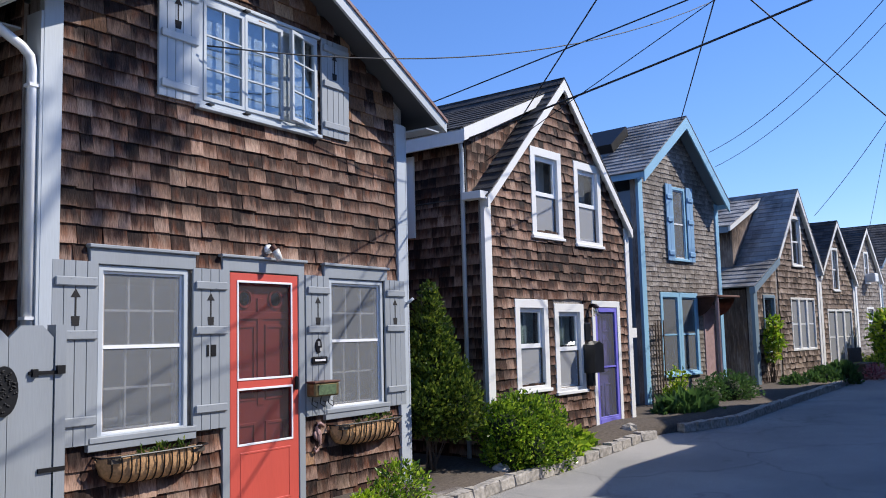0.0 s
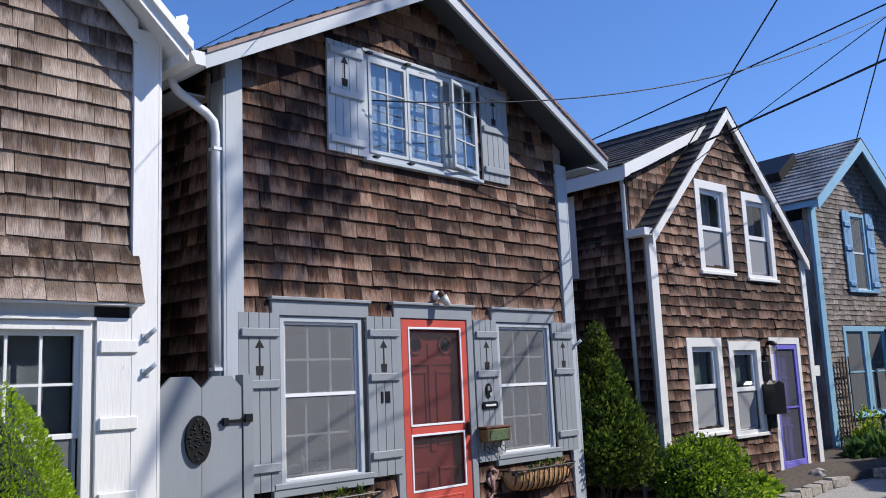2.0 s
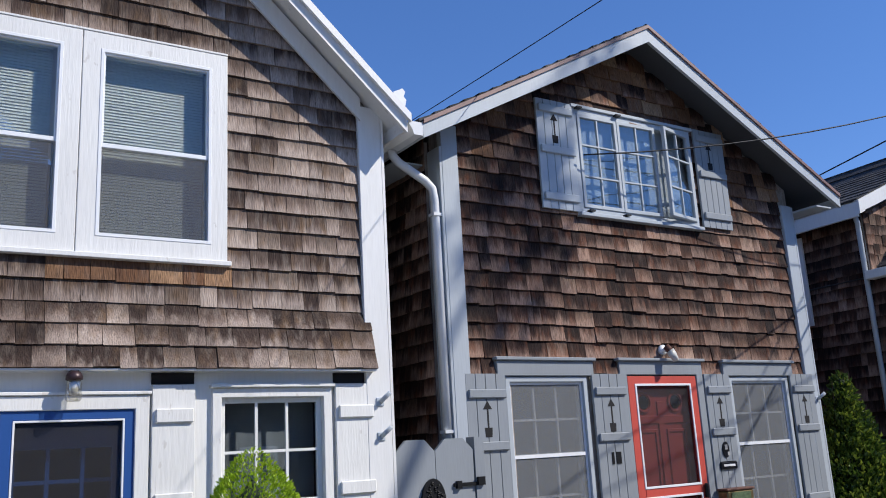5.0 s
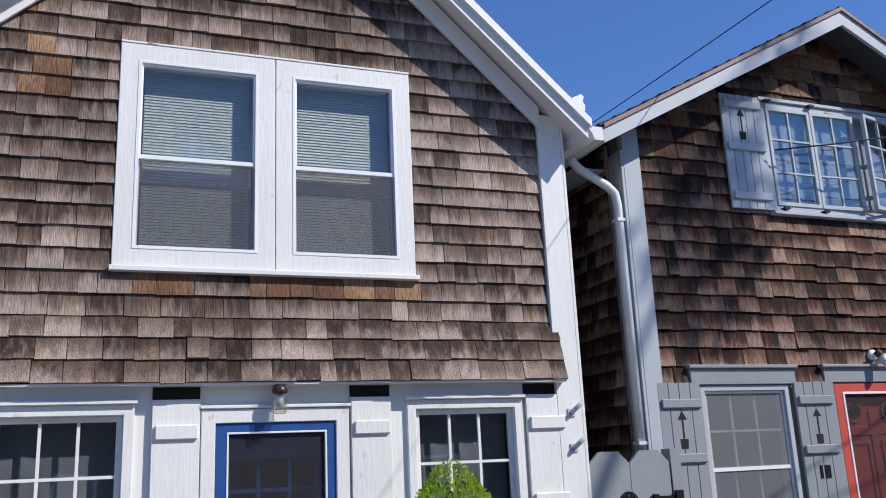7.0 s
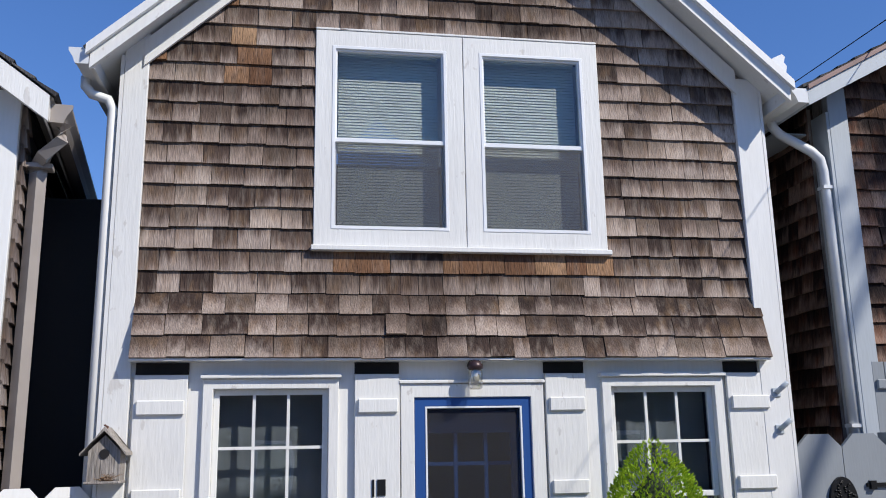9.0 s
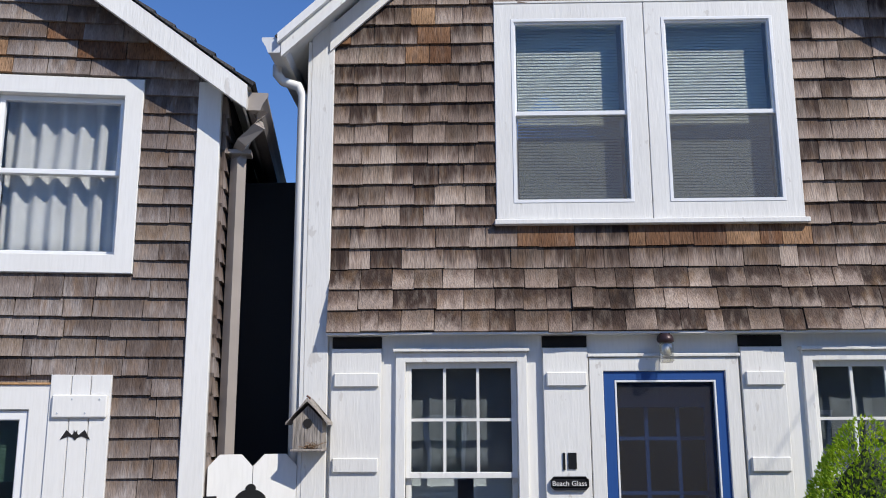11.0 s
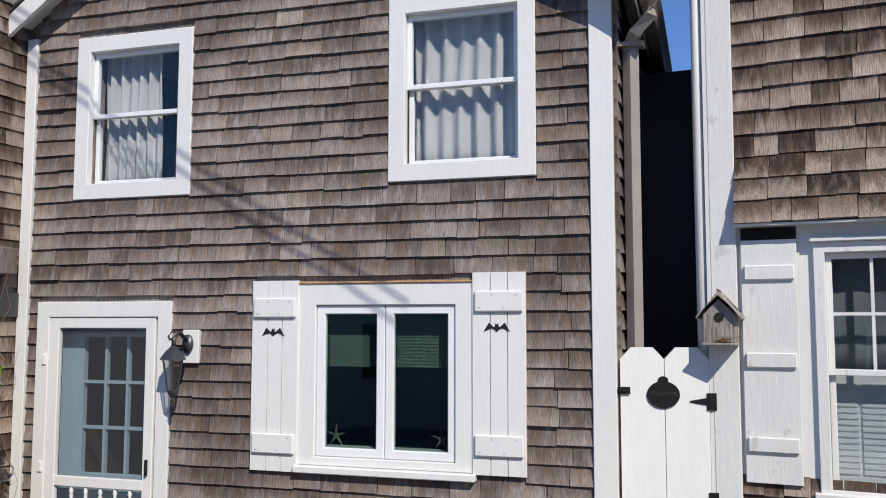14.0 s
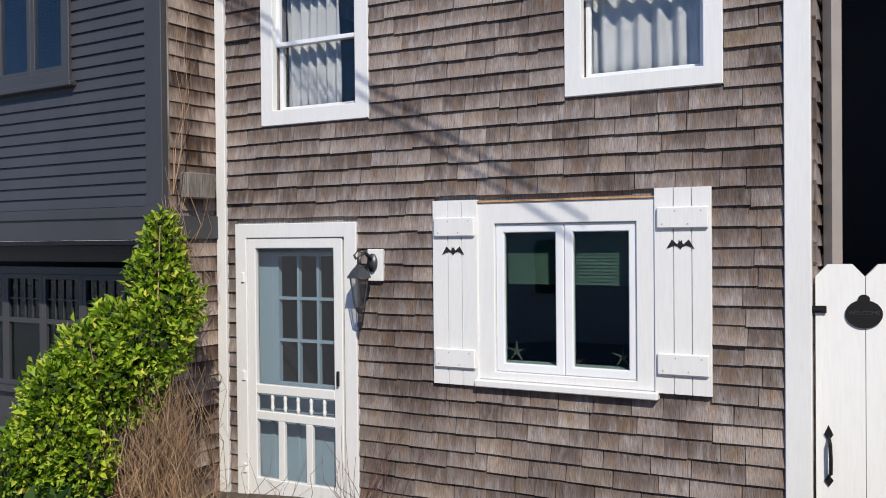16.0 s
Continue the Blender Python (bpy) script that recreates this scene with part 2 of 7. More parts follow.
GLASSW = glass_mat("clear_window_glass", 1.5, (0.97, 0.98, 0.98))
GLASSD = glass_mat("window_glass_dark", 1.7, (0.5, 0.62, 0.6))
SCREEN = screen_mat("insect_screen", (0.22, 0.23, 0.24), 0.42)
SCREENH = screen_mat("half_sash_screen", (0.10, 0.10, 0.11), 0.30)
SCREENP = screen_mat("pale_screen", (0.42, 0.43, 0.45), 0.5)
SCREEND = screen_mat("door_screen", (0.035, 0.035, 0.04), 0.3)
CURTAIN = plain("white_curtain", (0.78, 0.79, 0.80), 0.9, 0, 0.08, 3)
BLIND = plain("blind_slats", (0.80, 0.80, 0.71), 0.6, 0, 0.06, 3)
SHADE = plain("green_cellular_shade", (0.33, 0.42, 0.36), 0.8, 0, 0.1, 3)
ROOFM = shingle_mat("asphalt_shingle", [(0.0, (0.045, 0.045, 0.05)), (0.5, (0.075, 0.075, 0.08)), (1.0, (0.11, 0.105, 0.105))], greyfac=0.2, grey=(0.14, 0.14, 0.14))
ROOFG = shingle_mat("grey_asphalt_shingle", [(0.0, (0.25, 0.25, 0.255)), (0.5, (0.32, 0.32, 0.325)), (1.0, (0.40, 0.395, 0.39))], greyfac=0.2, grey=(0.45, 0.45, 0.45), depth=0.5)
COPPER = plain("brown_drip_edge", (0.24, 0.13, 0.11), 0.5, 0.0, 0.3, 6)
WOODOLD = shingle_mat("bare_grey_wood", [(0.0, (0.33, 0.295, 0.265)), (1.0, (0.42, 0.385, 0.35))], greyfac=0.4, grey=(0.45, 0.43, 0.4))
COCO = plain("coconut_liner", (0.60, 0.35, 0.17), 0.95, 0, 0.4, 40, 0.8)
TERRA = plain("brick_red", (0.36, 0.13, 0.075), 0.85, 0, 0.3, 20, 0.3)
GRANITE = plain("granite", (0.40, 0.365, 0.32), 0.85, 0, 0.55, 18, 0.6)
SOIL = plain("dark_soil", (0.10, 0.078, 0.06), 0.95, 0, 0.5, 25, 0.8)
BARK = plain("bark", (0.12, 0.085, 0.06), 0.9, 0, 0.4, 25, 0.6)
DRY = leaf_mat("dry_stems", [(0.0, (0.20, 0.12, 0.07)), (0.6, (0.33, 0.20, 0.12)), (1.0, (0.42, 0.30, 0.19))], 0.8, 0.1)
STRAW = leaf_mat("straw_grass", [(0.0, (0.36, 0.27, 0.12)), (1.0, (0.55, 0.42, 0.2))], 0.8, 0.2)
LEAFV = leaf_mat("vine_leaf", [(0.0, (0.05, 0.11, 0.014)), (0.3, (0.17, 0.30, 0.022)), (0.65, (0.36, 0.53, 0.04)), (0.88, (0.56, 0.67, 0.07)), (1.0, (0.68, 0.60, 0.14))], 0.45, 0.4)
LEAFC = leaf_mat("conifer_bright", [(0.0, (0.20, 0.35, 0.015)), (0.6, (0.37, 0.55, 0.025)), (1.0, (0.54, 0.65, 0.045))])
LEAFA = leaf_mat("arborvitae", [(0.0, (0.022, 0.05, 0.008)), (0.5, (0.07, 0.125, 0.018)), (1.0, (0.26, 0.32, 0.045))])
LEAFB = leaf_mat("box_leaf", [(0.0, (0.035, 0.08, 0.012)), (0.5, (0.15, 0.28, 0.024)), (1.0, (0.50, 0.64, 0.06))], 0.25)
LEAFD = leaf_mat("dark_leaf", [(0.0, (0.042, 0.098, 0.028)), (1.0, (0.112, 0.210, 0.056))])
BRASS = plain("old_brass", (0.25, 0.19, 0.09), 0.45, 0.7, 0.4, 30)
RUST = plain("rust_brown", (0.15, 0.065, 0.045), 0.7, 0.2, 0.4, 20, 0.4)
CABLE = plain("cable_rubber", (0.012, 0.012, 0.014), 0.6)
LAMPG = glass_mat("lamp_glass", 3.2, (0.93, 0.92, 0.88))
BULB = plain("frosted_bulb", (0.66, 0.64, 0.58), 0.4)


def asphalt():
    m, nt, b = nodes_of("asphalt")
    fine, big = noise_of(nt, 110, 3), noise_of(nt, 0.7, 5)
    c = ramp(nt, fine, [(0.3, (0.17, 0.166, 0.16)), (0.55, (0.32, 0.309, 0.288)), (0.75, (0.52, 0.50, 0.465))])
    c = mixc(nt, "MULTIPLY", 0.6, c, ramp(nt, big, [(0.35, (0.65, 0.65, 0.66)), (0.65, (1.15, 1.12, 1.1))]))
    v = nt.nodes.new("ShaderNodeTexVoronoi")
    v.feature = "DISTANCE_TO_EDGE"
    v.inputs["Scale"].default_value = 0.45
    wob = nt.nodes.new("ShaderNodeTexNoise")
    wob.inputs["Scale"].default_value, wob.inputs["Detail"].default_value = 1.3, 6
    pos = nt.nodes.new("ShaderNodeNewGeometry").outputs["Position"]
    nt.links.new(pos, wob.inputs["Vector"])
    nt.links.new(mixc(nt, "ADD", 1.0, pos, wob.outputs["Color"]), v.inputs["Vector"])
    crack = ramp(nt, v.outputs["Distance"], [(0.0, (0.35, 0.35, 0.35)), (0.012, (1, 1, 1))])
    c = mixc(nt, "MULTIPLY", 0.45, c, crack)
    nt.links.new(c, b.inputs["Base Color"])
    b.inputs["Roughness"].default_value = 0.85
    bump(nt, b, fine, 0.5, 0.006)
    return m


ASPHALT = asphalt()


# ---- building blocks
rnd = random.Random(7)
OFFSET = {}


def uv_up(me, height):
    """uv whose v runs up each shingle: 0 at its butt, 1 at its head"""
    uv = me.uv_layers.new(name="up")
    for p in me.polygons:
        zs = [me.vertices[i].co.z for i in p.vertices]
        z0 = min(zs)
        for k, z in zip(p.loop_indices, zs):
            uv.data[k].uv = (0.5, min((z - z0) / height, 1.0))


def link_mesh(name, bm, mat, parent=None, label="", smooth=False):
    me = bpy.data.meshes.new(name)
    bm.to_mesh(me)
    bm.free()
    me.materials.append(mat)
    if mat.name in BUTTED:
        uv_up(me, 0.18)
    if smooth:
        for p in me.polygons:
            p.use_smooth = True
    ob = new(name, me)
    if parent is not None:
        ob.parent = parent
        if parent.name in OFFSET:
            ob.matrix_parent_inverse = OFFSET[parent.name]
    if label:
        ob["label"] = label
    return ob


def part(name, bm, mat, parent, label="", smooth=False):
    return link_mesh(name, bm, mat, parent, label, smooth)


def base(name, m, label, category, group="", kind="", at=(0, 0, 0)):
    """an Empty at the foot of a thing (at, in the frame m); its parts keep the coordinates of m"""
    e = new(name)
    e.empty_display_size = 0.2
    e.matrix_world = m @ Matrix.Translation(at)
    OFFSET[e.name] = Matrix.Translation((-at[0], -at[1], -at[2]))
    return tagged(e, label, category, group, kind)


def box(bm, x0, x1, y0, y1, z0, z1, bev=0.0):
    vs = [bm.verts.new(c) for c in ((x0, y0, z0), (x1, y0, z0), (x1, y1, z0), (x0, y1, z0), (x0, y0, z1), (x1, y0, z1), (x1, y1, z1), (x0, y1, z1))]
    fs = [bm.faces.new([vs[i] for i in q]) for q in ((3, 2, 1, 0), (4, 5, 6, 7), (0, 1, 5, 4), (1, 2, 6, 5), (2, 3, 7, 6), (3, 0, 4, 7))]
    if bev:
        es = list({e for f in fs for e in f.edges})
        bmesh.ops.bevel(bm, geom=es, offset=bev, segments=1, affect="EDGES", profile=0.5)
    return vs


def boxes(*dims, bev=0.0):
    bm = bmesh.new()
    for d in dims:
        box(bm, *d, bev=bev)
    return bm


def ring(bm, x0, x1, z0, z1, w, y0, y1, bev=0.003, wt=None, wb=None):
    """a mitred rectangular frame in the wall's plane, one solid"""
    wt, wb = wt or w, wb or w
    out = [(x0, z0), (x1, z0), (x1, z1), (x0, z1)]
    inn = [(x0 + w, z0 + wb), (x1 - w, z0 + wb), (x1 - w, z1 - wt), (x0 + w, z1 - wt)]
    of, inf = [bm.verts.new((x, y0, z)) for x, z in out], [bm.verts.new((x, y0, z)) for x, z in inn]
    ob_, ib = [bm.verts.new((x, y1, z)) for x, z in out], [bm.verts.new((x, y1, z)) for x, z in inn]
    fs = []
    for i in range(4):
        j = (i + 1) % 4
        fs += [bm.faces.new((of[i], of[j], inf[j], inf[i])), bm.faces.new((ob_[j], ob_[i], ib[i], ib[j])), bm.faces.new((of[j], of[i], ob_[i], ob_[j])), bm.faces.new((inf[i], inf[j], ib[j], ib[i]))]
    if bev:
        es = [e for e in {e for f in fs for e in f.edges} if len({v for v in e.verts if v in of or v in inf}) == 2 and not (any(v in of for v in e.verts) and any(v in inf for v in e.verts))]
        bmesh.ops.bevel(bm, geom=es, offset=bev, segments=1, affect="EDGES", profile=0.5)


def prism(bm, pts, y0, y1):
    """extrude a polygon of (x, z) from y0 to y1"""
    a = [bm.verts.new((x, y0, z)) for x, z in pts]
    b = [bm.verts.new((x, y1, z)) for x, z in pts]
    bm.faces.new(a)
    bm.faces.new(b[::-1])
    n = len(pts)
    for i in range(n):
        bm.faces.new((a[(i + 1) % n], a[i], b[i], b[(i + 1) % n]))
    bmesh.ops.recalc_face_normals(bm, faces=bm.faces)


def tube(bm, pts, r, seg=8, r_end=None):
    """a round bar along points"""
    pts = [Vector(p) for p in pts]
    rings = []
    for i, p in enumerate(pts):
        d = (pts[min(i + 1, len(pts) - 1)] - pts[max(i - 1, 0)]).normalized()
        up = Vector((0, 0, 1)) if abs(d.z) < 0.9 else Vector((1, 0, 0))
        a = d.cross(up).normalized()
        b = d.cross(a)
        rr = r if r_end is None else r + (r_end - r) * i / (len(pts) - 1)
        rings.append([bm.verts.new(p + (a * math.cos(k * 2 * math.pi / seg) + b * math.sin(k * 2 * math.pi / seg)) * rr) for k in range(seg)])
    for q, w in zip(rings, rings[1:]):
        for k in range(seg):
            bm.faces.new((q[k], q[(k + 1) % seg], w[(k + 1) % seg], w[k]))
    bm.faces.new(rings[0][::-1])
    bm.faces.new(rings[-1])


def lathe(bm, prof, seg=16, at=(0, 0, 0), squash=1.0):
    """turn a profile of (radius, z) round the z axis"""
    rings = [[bm.verts.new((at[0] + r * math.cos(k * 2 * math.pi / seg), at[1] + squash * r * math.sin(k * 2 * math.pi / seg), at[2] + z)) for k in range(seg)] for r, z in prof]
    for q, w in zip(rings, rings[1:]):
        for k in range(seg):
            bm.faces.new((q[k], q[(k + 1) % seg], w[(k + 1) % seg], w[k]))
    bm.faces.new(rings[0][::-1])
    bm.faces.new(rings[-1])


def disc(bm, cx, cz, rx, rz, y0, y1, seg=24):
    prism(bm, [(cx + rx * math.cos(k * 2 * math.pi / seg), cz + rz * math.sin(k * 2 * math.pi / seg)) for k in range(seg)], y0, y1)


def place(angle, dist):
    """the frame of a facade: x along it, y into the house, z up"""
    a = radians(angle)
    return Matrix.Translation((-math.sin(a) * dist, math.cos(a) * dist, 0)) @ Matrix.Rotation(a, 4, "Z")


H12, H14 = place(0.94, 6.057), place(0.0, 5.938)
K16 = Matrix.Translation((-0.65, 0.43, 1.66)) @ Matrix.Scale(1.1, 4) @ Matrix.Translation((0.65, -0.43, -1.66))
H16 = K16 @ place(7.95, 5.416)
H10, H8, H6, H4, H2 = place(-3, 6.59), place(-8, 8.367), place(-9, 8.934), place(-9, 9.634), place(-9, 10.785)


def cut(iv, a, b):
    out = []
    for p, q in iv:
        if b <= p or a >= q:
            out.append((p, q))
        else:
            if a > p:
                out.append((p, a))
            if b < q:
                out.append((b, q))
    return out


UNIT = []
for k in range(6):
    rr = random.Random(k)
    bmu = bmesh.new()
    s1, s2, t1 = rr.uniform(-0.012, 0.012), rr.uniform(-0.012, 0.012), rr.uniform(-0.08, 0.08)
    e1, e2, e3, e4 = (rr.uniform(0.481, 0.497) for _ in range(4))
    vs_ = [bmu.verts.new(c) for c in ((-e1, -1 - t1, s1), (e2, -1 + t1, s2), (e2, 0, s2), (-e1, 0, s1), (-e3, -0.2, 1), (e4, -0.2, 1), (e4, 0, 1), (-e3, 0, 1))]
    for q in ((3, 2, 1, 0), (4, 5, 6, 7), (0, 1, 5, 4), (1, 2, 6, 5), (2, 3, 7, 6), (3, 0, 4, 7)):
        bmu.faces.new([vs_[i] for i in q])
    bmu.verts.index_update()
    UNIT.append(bmu)
UNIT_V = [[tuple(v.co) for v in b.verts] for b in UNIT]
UNIT_F = [[tuple(v.index for v in f.verts) for f in b.faces] for b in UNIT]
SHINGLE_DATA = {}


def unit_mesh(k, mat):
    if (k, mat.name) not in SHINGLE_DATA:
        me = bpy.data.meshes.new("shingle")
        me.from_pydata(UNIT_V[k], [], UNIT_F[k])
        me.materials.append(mat)
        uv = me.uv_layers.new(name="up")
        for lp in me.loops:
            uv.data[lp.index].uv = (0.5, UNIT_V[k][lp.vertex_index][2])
        SHINGLE_DATA[(k, mat.name)] = me
    return SHINGLE_DATA[(k, mat.name)]


PIECES = []  # shingles that become objects of their own, made last


def shingles(wall, x0, x1, z0, z1, expo, holes, mat, gable=None, widths=(0.085, 0.175), thick=0.013, focus=None, count=300, seed=1, fresh=None, ragged=0.004, ylean=None, lift=0.03):
    """courses of shingles on a wall (local frame); those nearest to focus become objects, the rest one joined mesh"""
    r = random.Random(seed)
    todo = []
    nrow = int((z1 - z0) / expo + 0.999)
    for i in range(nrow):
        zb = z0 + i * expo
        zm = zb + expo * 0.5
        iv = [(x0, x1)]
        if gable:
            a, b = gable(zm)
            iv = [(max(x0, a), min(x1, b))] if b - a > 0.05 else []
        for hx0, hx1, hz0, hz1 in holes:
            if hz0 < zm < hz1:
                iv = cut(iv, hx0, hx1)
        for a, b in iv:
            x = a
            while x < b - 0.012:
                w = r.uniform(*widths)
                if b - (x + w) < widths[0] * 0.6:
                    w = b - x
                t = thick * r.uniform(0.92, 1.1)
                rot = r.gauss(0, 0.004)
                if r.random() < lift:
                    t *= 1.45
                    rot = r.gauss(0, 0.013)
                zz = zb + r.gauss(0, ragged)
                h = expo * 1.3 if zb + expo * 1.3 < z1 + 0.03 else max(z1 + 0.02 - zb, expo * 0.8)
                y = ylean(zb) if ylean else 0.0
                todo.append((x + w / 2, y, zz, w, t, h, rot, r.randrange(6), mat, (ylean(zm + 0.05) - ylean(zm - 0.05)) / 0.1 if ylean else 0.0))
                x += w
    if fresh:
        todo = [(*q[:8], SH_NEW if fresh(q[0], q[2], r) else q[8], q[9]) for q in todo]
    if focus:
        todo.sort(key=lambda q: (q[0] - focus[0]) ** 2 + (q[2] - focus[1]) ** 2)
    else:
        count = 0
    for q in todo[:count]:
        PIECES.append((wall, q))
    for mm in {q[8] for q in todo[count:]}:
        vv, ff = [], []
        for cx, y, zz, w, t, h, rot, k, m, tilt in todo[count:]:
            if m is not mm:
                continue
            o = len(vv)
            c, s = math.cos(rot), math.sin(rot)
            for vx, vy, vz in UNIT_V[k]:
                lx, lz = vx * w, vz * h
                vv.append((cx + lx * c - lz * s, y + vy * t + lz * tilt, zz + lx * s + lz * c))
            ff += [tuple(i + o for i in f) for f in UNIT_F[k]]
        me = bpy.data.meshes.new("shingle_field")
        me.from_pydata(vv, [], ff)
        me.materials.append(mm)
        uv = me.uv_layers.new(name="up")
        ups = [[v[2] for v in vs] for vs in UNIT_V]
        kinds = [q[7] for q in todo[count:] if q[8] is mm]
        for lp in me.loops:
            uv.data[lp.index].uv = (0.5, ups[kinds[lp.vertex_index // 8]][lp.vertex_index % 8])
        ob = new("shingle_field", me)
        ob.parent = wall
        ob["kind"] = "stuff"


def make_pieces():
    for wall, (cx, y, zz, w, t, h, rot, k, m, tilt) in PIECES:
        ob = bpy.data.objects.new("shingle", unit_mesh(k, m))
        scene.collection.objects.link(ob)
        ob.parent = wall
        ob.matrix_local = Matrix.LocRotScale((cx, y, zz), Euler((-math.atan(tilt), -rot, 0)), (w, t, h))


def wall_mesh(x0, x1, z0, z1, holes, thick=0.14, gable=None):
    """a wall with openings through it, cut to the gable's slopes"""
    bm = bmesh.new()
    xs = sorted({x0, x1, *[min(max(h[i], x0), x1) for h in holes for i in (0, 1)]})
    zs = sorted({z0, z1, *[min(max(h[i], z0), z1) for h in holes for i in (2, 3)]})
    for a, b in zip(xs, xs[1:]):
        for c, d in zip(zs, zs[1:]):
            mx, mz = (a + b) / 2, (c + d) / 2
            if not any(h[0] < mx < h[1] and h[2] < mz < h[3] for h in holes):
                box(bm, a, b, 0, thick, c, d)
    bmesh.ops.remove_doubles(bm, verts=bm.verts, dist=1e-5)
    if gable:
        for co, no in gable:
            g = bm.verts[:] + bm.edges[:] + bm.faces[:]
            res = bmesh.ops.bisect_plane(bm, geom=g, plane_co=co, plane_no=no, clear_outer=True)
            es = [e for e in res["geom_cut"] if isinstance(e, bmesh.types.BMEdge)]
            if es:
                bmesh.ops.holes_fill(bm, edges=es)
    return bm


def slope_course(bm, xa, za, xb, zb, y0, y1, n, th):
    """a roof slope from eave (xa, za) to ridge (xb, zb): overlapping courses"""
    dx, dz = (xb - xa) / n, (zb - za) / n
    L = math.hypot(dx, dz)
    nx, nz = -dz / L, dx / L
    if nz < 0:
        nx, nz = -nx, -nz
    rr = random.Random(n)
    for i in range(n):
        # each course is split along the eave into tabs
        y = y0
        while y < y1 - 0.01:
            w = min(rr.uniform(0.25, 0.34), y1 - y)
            if y1 - (y + w) < 0.1:
                w = y1 - y
            p, q = (xa + dx * i, za + dz * i), (xa + dx * (i + 1.12), za + dz * (i + 1.12))
            t0, t1 = th * rr.uniform(0.9, 1.15), th * 0.3
            prism_fast(bm, [(p[0], p[1]), (q[0], q[1]), (q[0] + nx * t1, q[1] + nz * t1), (p[0] + nx * t0, p[1] + nz * t0)], y + 0.002, y + w - 0.002)
            y += w


def prism_fast(bm, pts, y0, y1):
    a = [bm.verts.new((x, y0, z)) for x, z in pts]
    b = [bm.verts.new((x, y1, z)) for x, z in pts]
    bm.faces.new(a)
    bm.faces.new(b[::-1])
    n = len(pts)
    for i in range(n):
        bm.faces.new((a[(i + 1) % n], a[i], b[i], b[(i + 1) % n]))


def gable_roof(house, xl, zl, xp, zp, xr, zr, over, depth, roofmat, rakemat, n=18, board=0.15, fascia=None, capmat=None, deckmat=None):
    """two slopes with decks, rake boards at the front, fascia along the eaves"""
    for nm, xa, za in (("roof_slope", xl, zl), ("roof_slope", xr, zr)):
        bm = bmesh.new()
        sgn = 1 if xa < xp else -1
        d = 0.05
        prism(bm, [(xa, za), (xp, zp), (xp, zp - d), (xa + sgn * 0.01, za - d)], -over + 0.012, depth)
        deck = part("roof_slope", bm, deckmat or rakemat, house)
        bm = bmesh.new()
        slope_course(bm, xa - sgn * 0.03, za - 0.015, xp, zp, -over - 0.02, depth, n, 0.022)
        bmesh.ops.recalc_face_normals(bm, faces=bm.faces)
        part("roof_shingles", bm, roofmat, deck)
        bm = bmesh.new()
        prism(bm, [(xa, za - 0.01), (xp, zp - 0.01), (xp, zp - 0.01 - board * 1.15), (xa, za - 0.01 - board)], -over - 0.012, -over + 0.02)
        part("rake_board", bm, rakemat, house)
        if capmat:
            bm = bmesh.new()
            prism(bm, [(xa, za + 0.004), (xp, zp + 0.004), (xp, zp - 0.03), (xa, za - 0.03)], -over - 0.03, -over - 0.013)
            part("drip_edge", bm, capmat, house)
        bm = boxes((min(xa, xa + sgn * 0.025), max(xa, xa + sgn * 0.025), -over + 0.02, depth, za - 0.13, za - 0.02))
        part("fascia", bm, fascia or rakemat, house)


def shell(house, x0, x1, zf, ze, depth, mat, zp=None, xp=None, rooms=True):
    """side and back walls, floors and ceiling that close the house"""
    part("side_wall", boxes((x0, x0 + 0.12, 0.145, depth, zf, ze)), mat, house)
    part("side_wall", boxes((x1 - 0.12, x1, 0.145, depth, zf, ze)), mat, house)
    part("back_wall", boxes((x0 + 0.125, x1 - 0.125, depth - 0.12, depth, zf, ze)), mat, house)
    part("floor_slab", boxes((x0 + 0.125, x1 - 0.125, 0.145, depth - 0.125, zf, zf + 0.1)), ROOMF, house)
    part("upper_floor", boxes((x0 + 0.125, x1 - 0.125, 0.145, depth - 0.125, zf + 2.45, zf + 2.6)), ROOM, house)
    part("inner_partition", boxes((x0 + 0.125, x1 - 0.125, 2.2, 2.28, zf + 0.105, zf + 2.445), (x0 + 0.125, x1 - 0.125, 2.2, 2.28, zf + 2.605, ze)), ROOM, house)


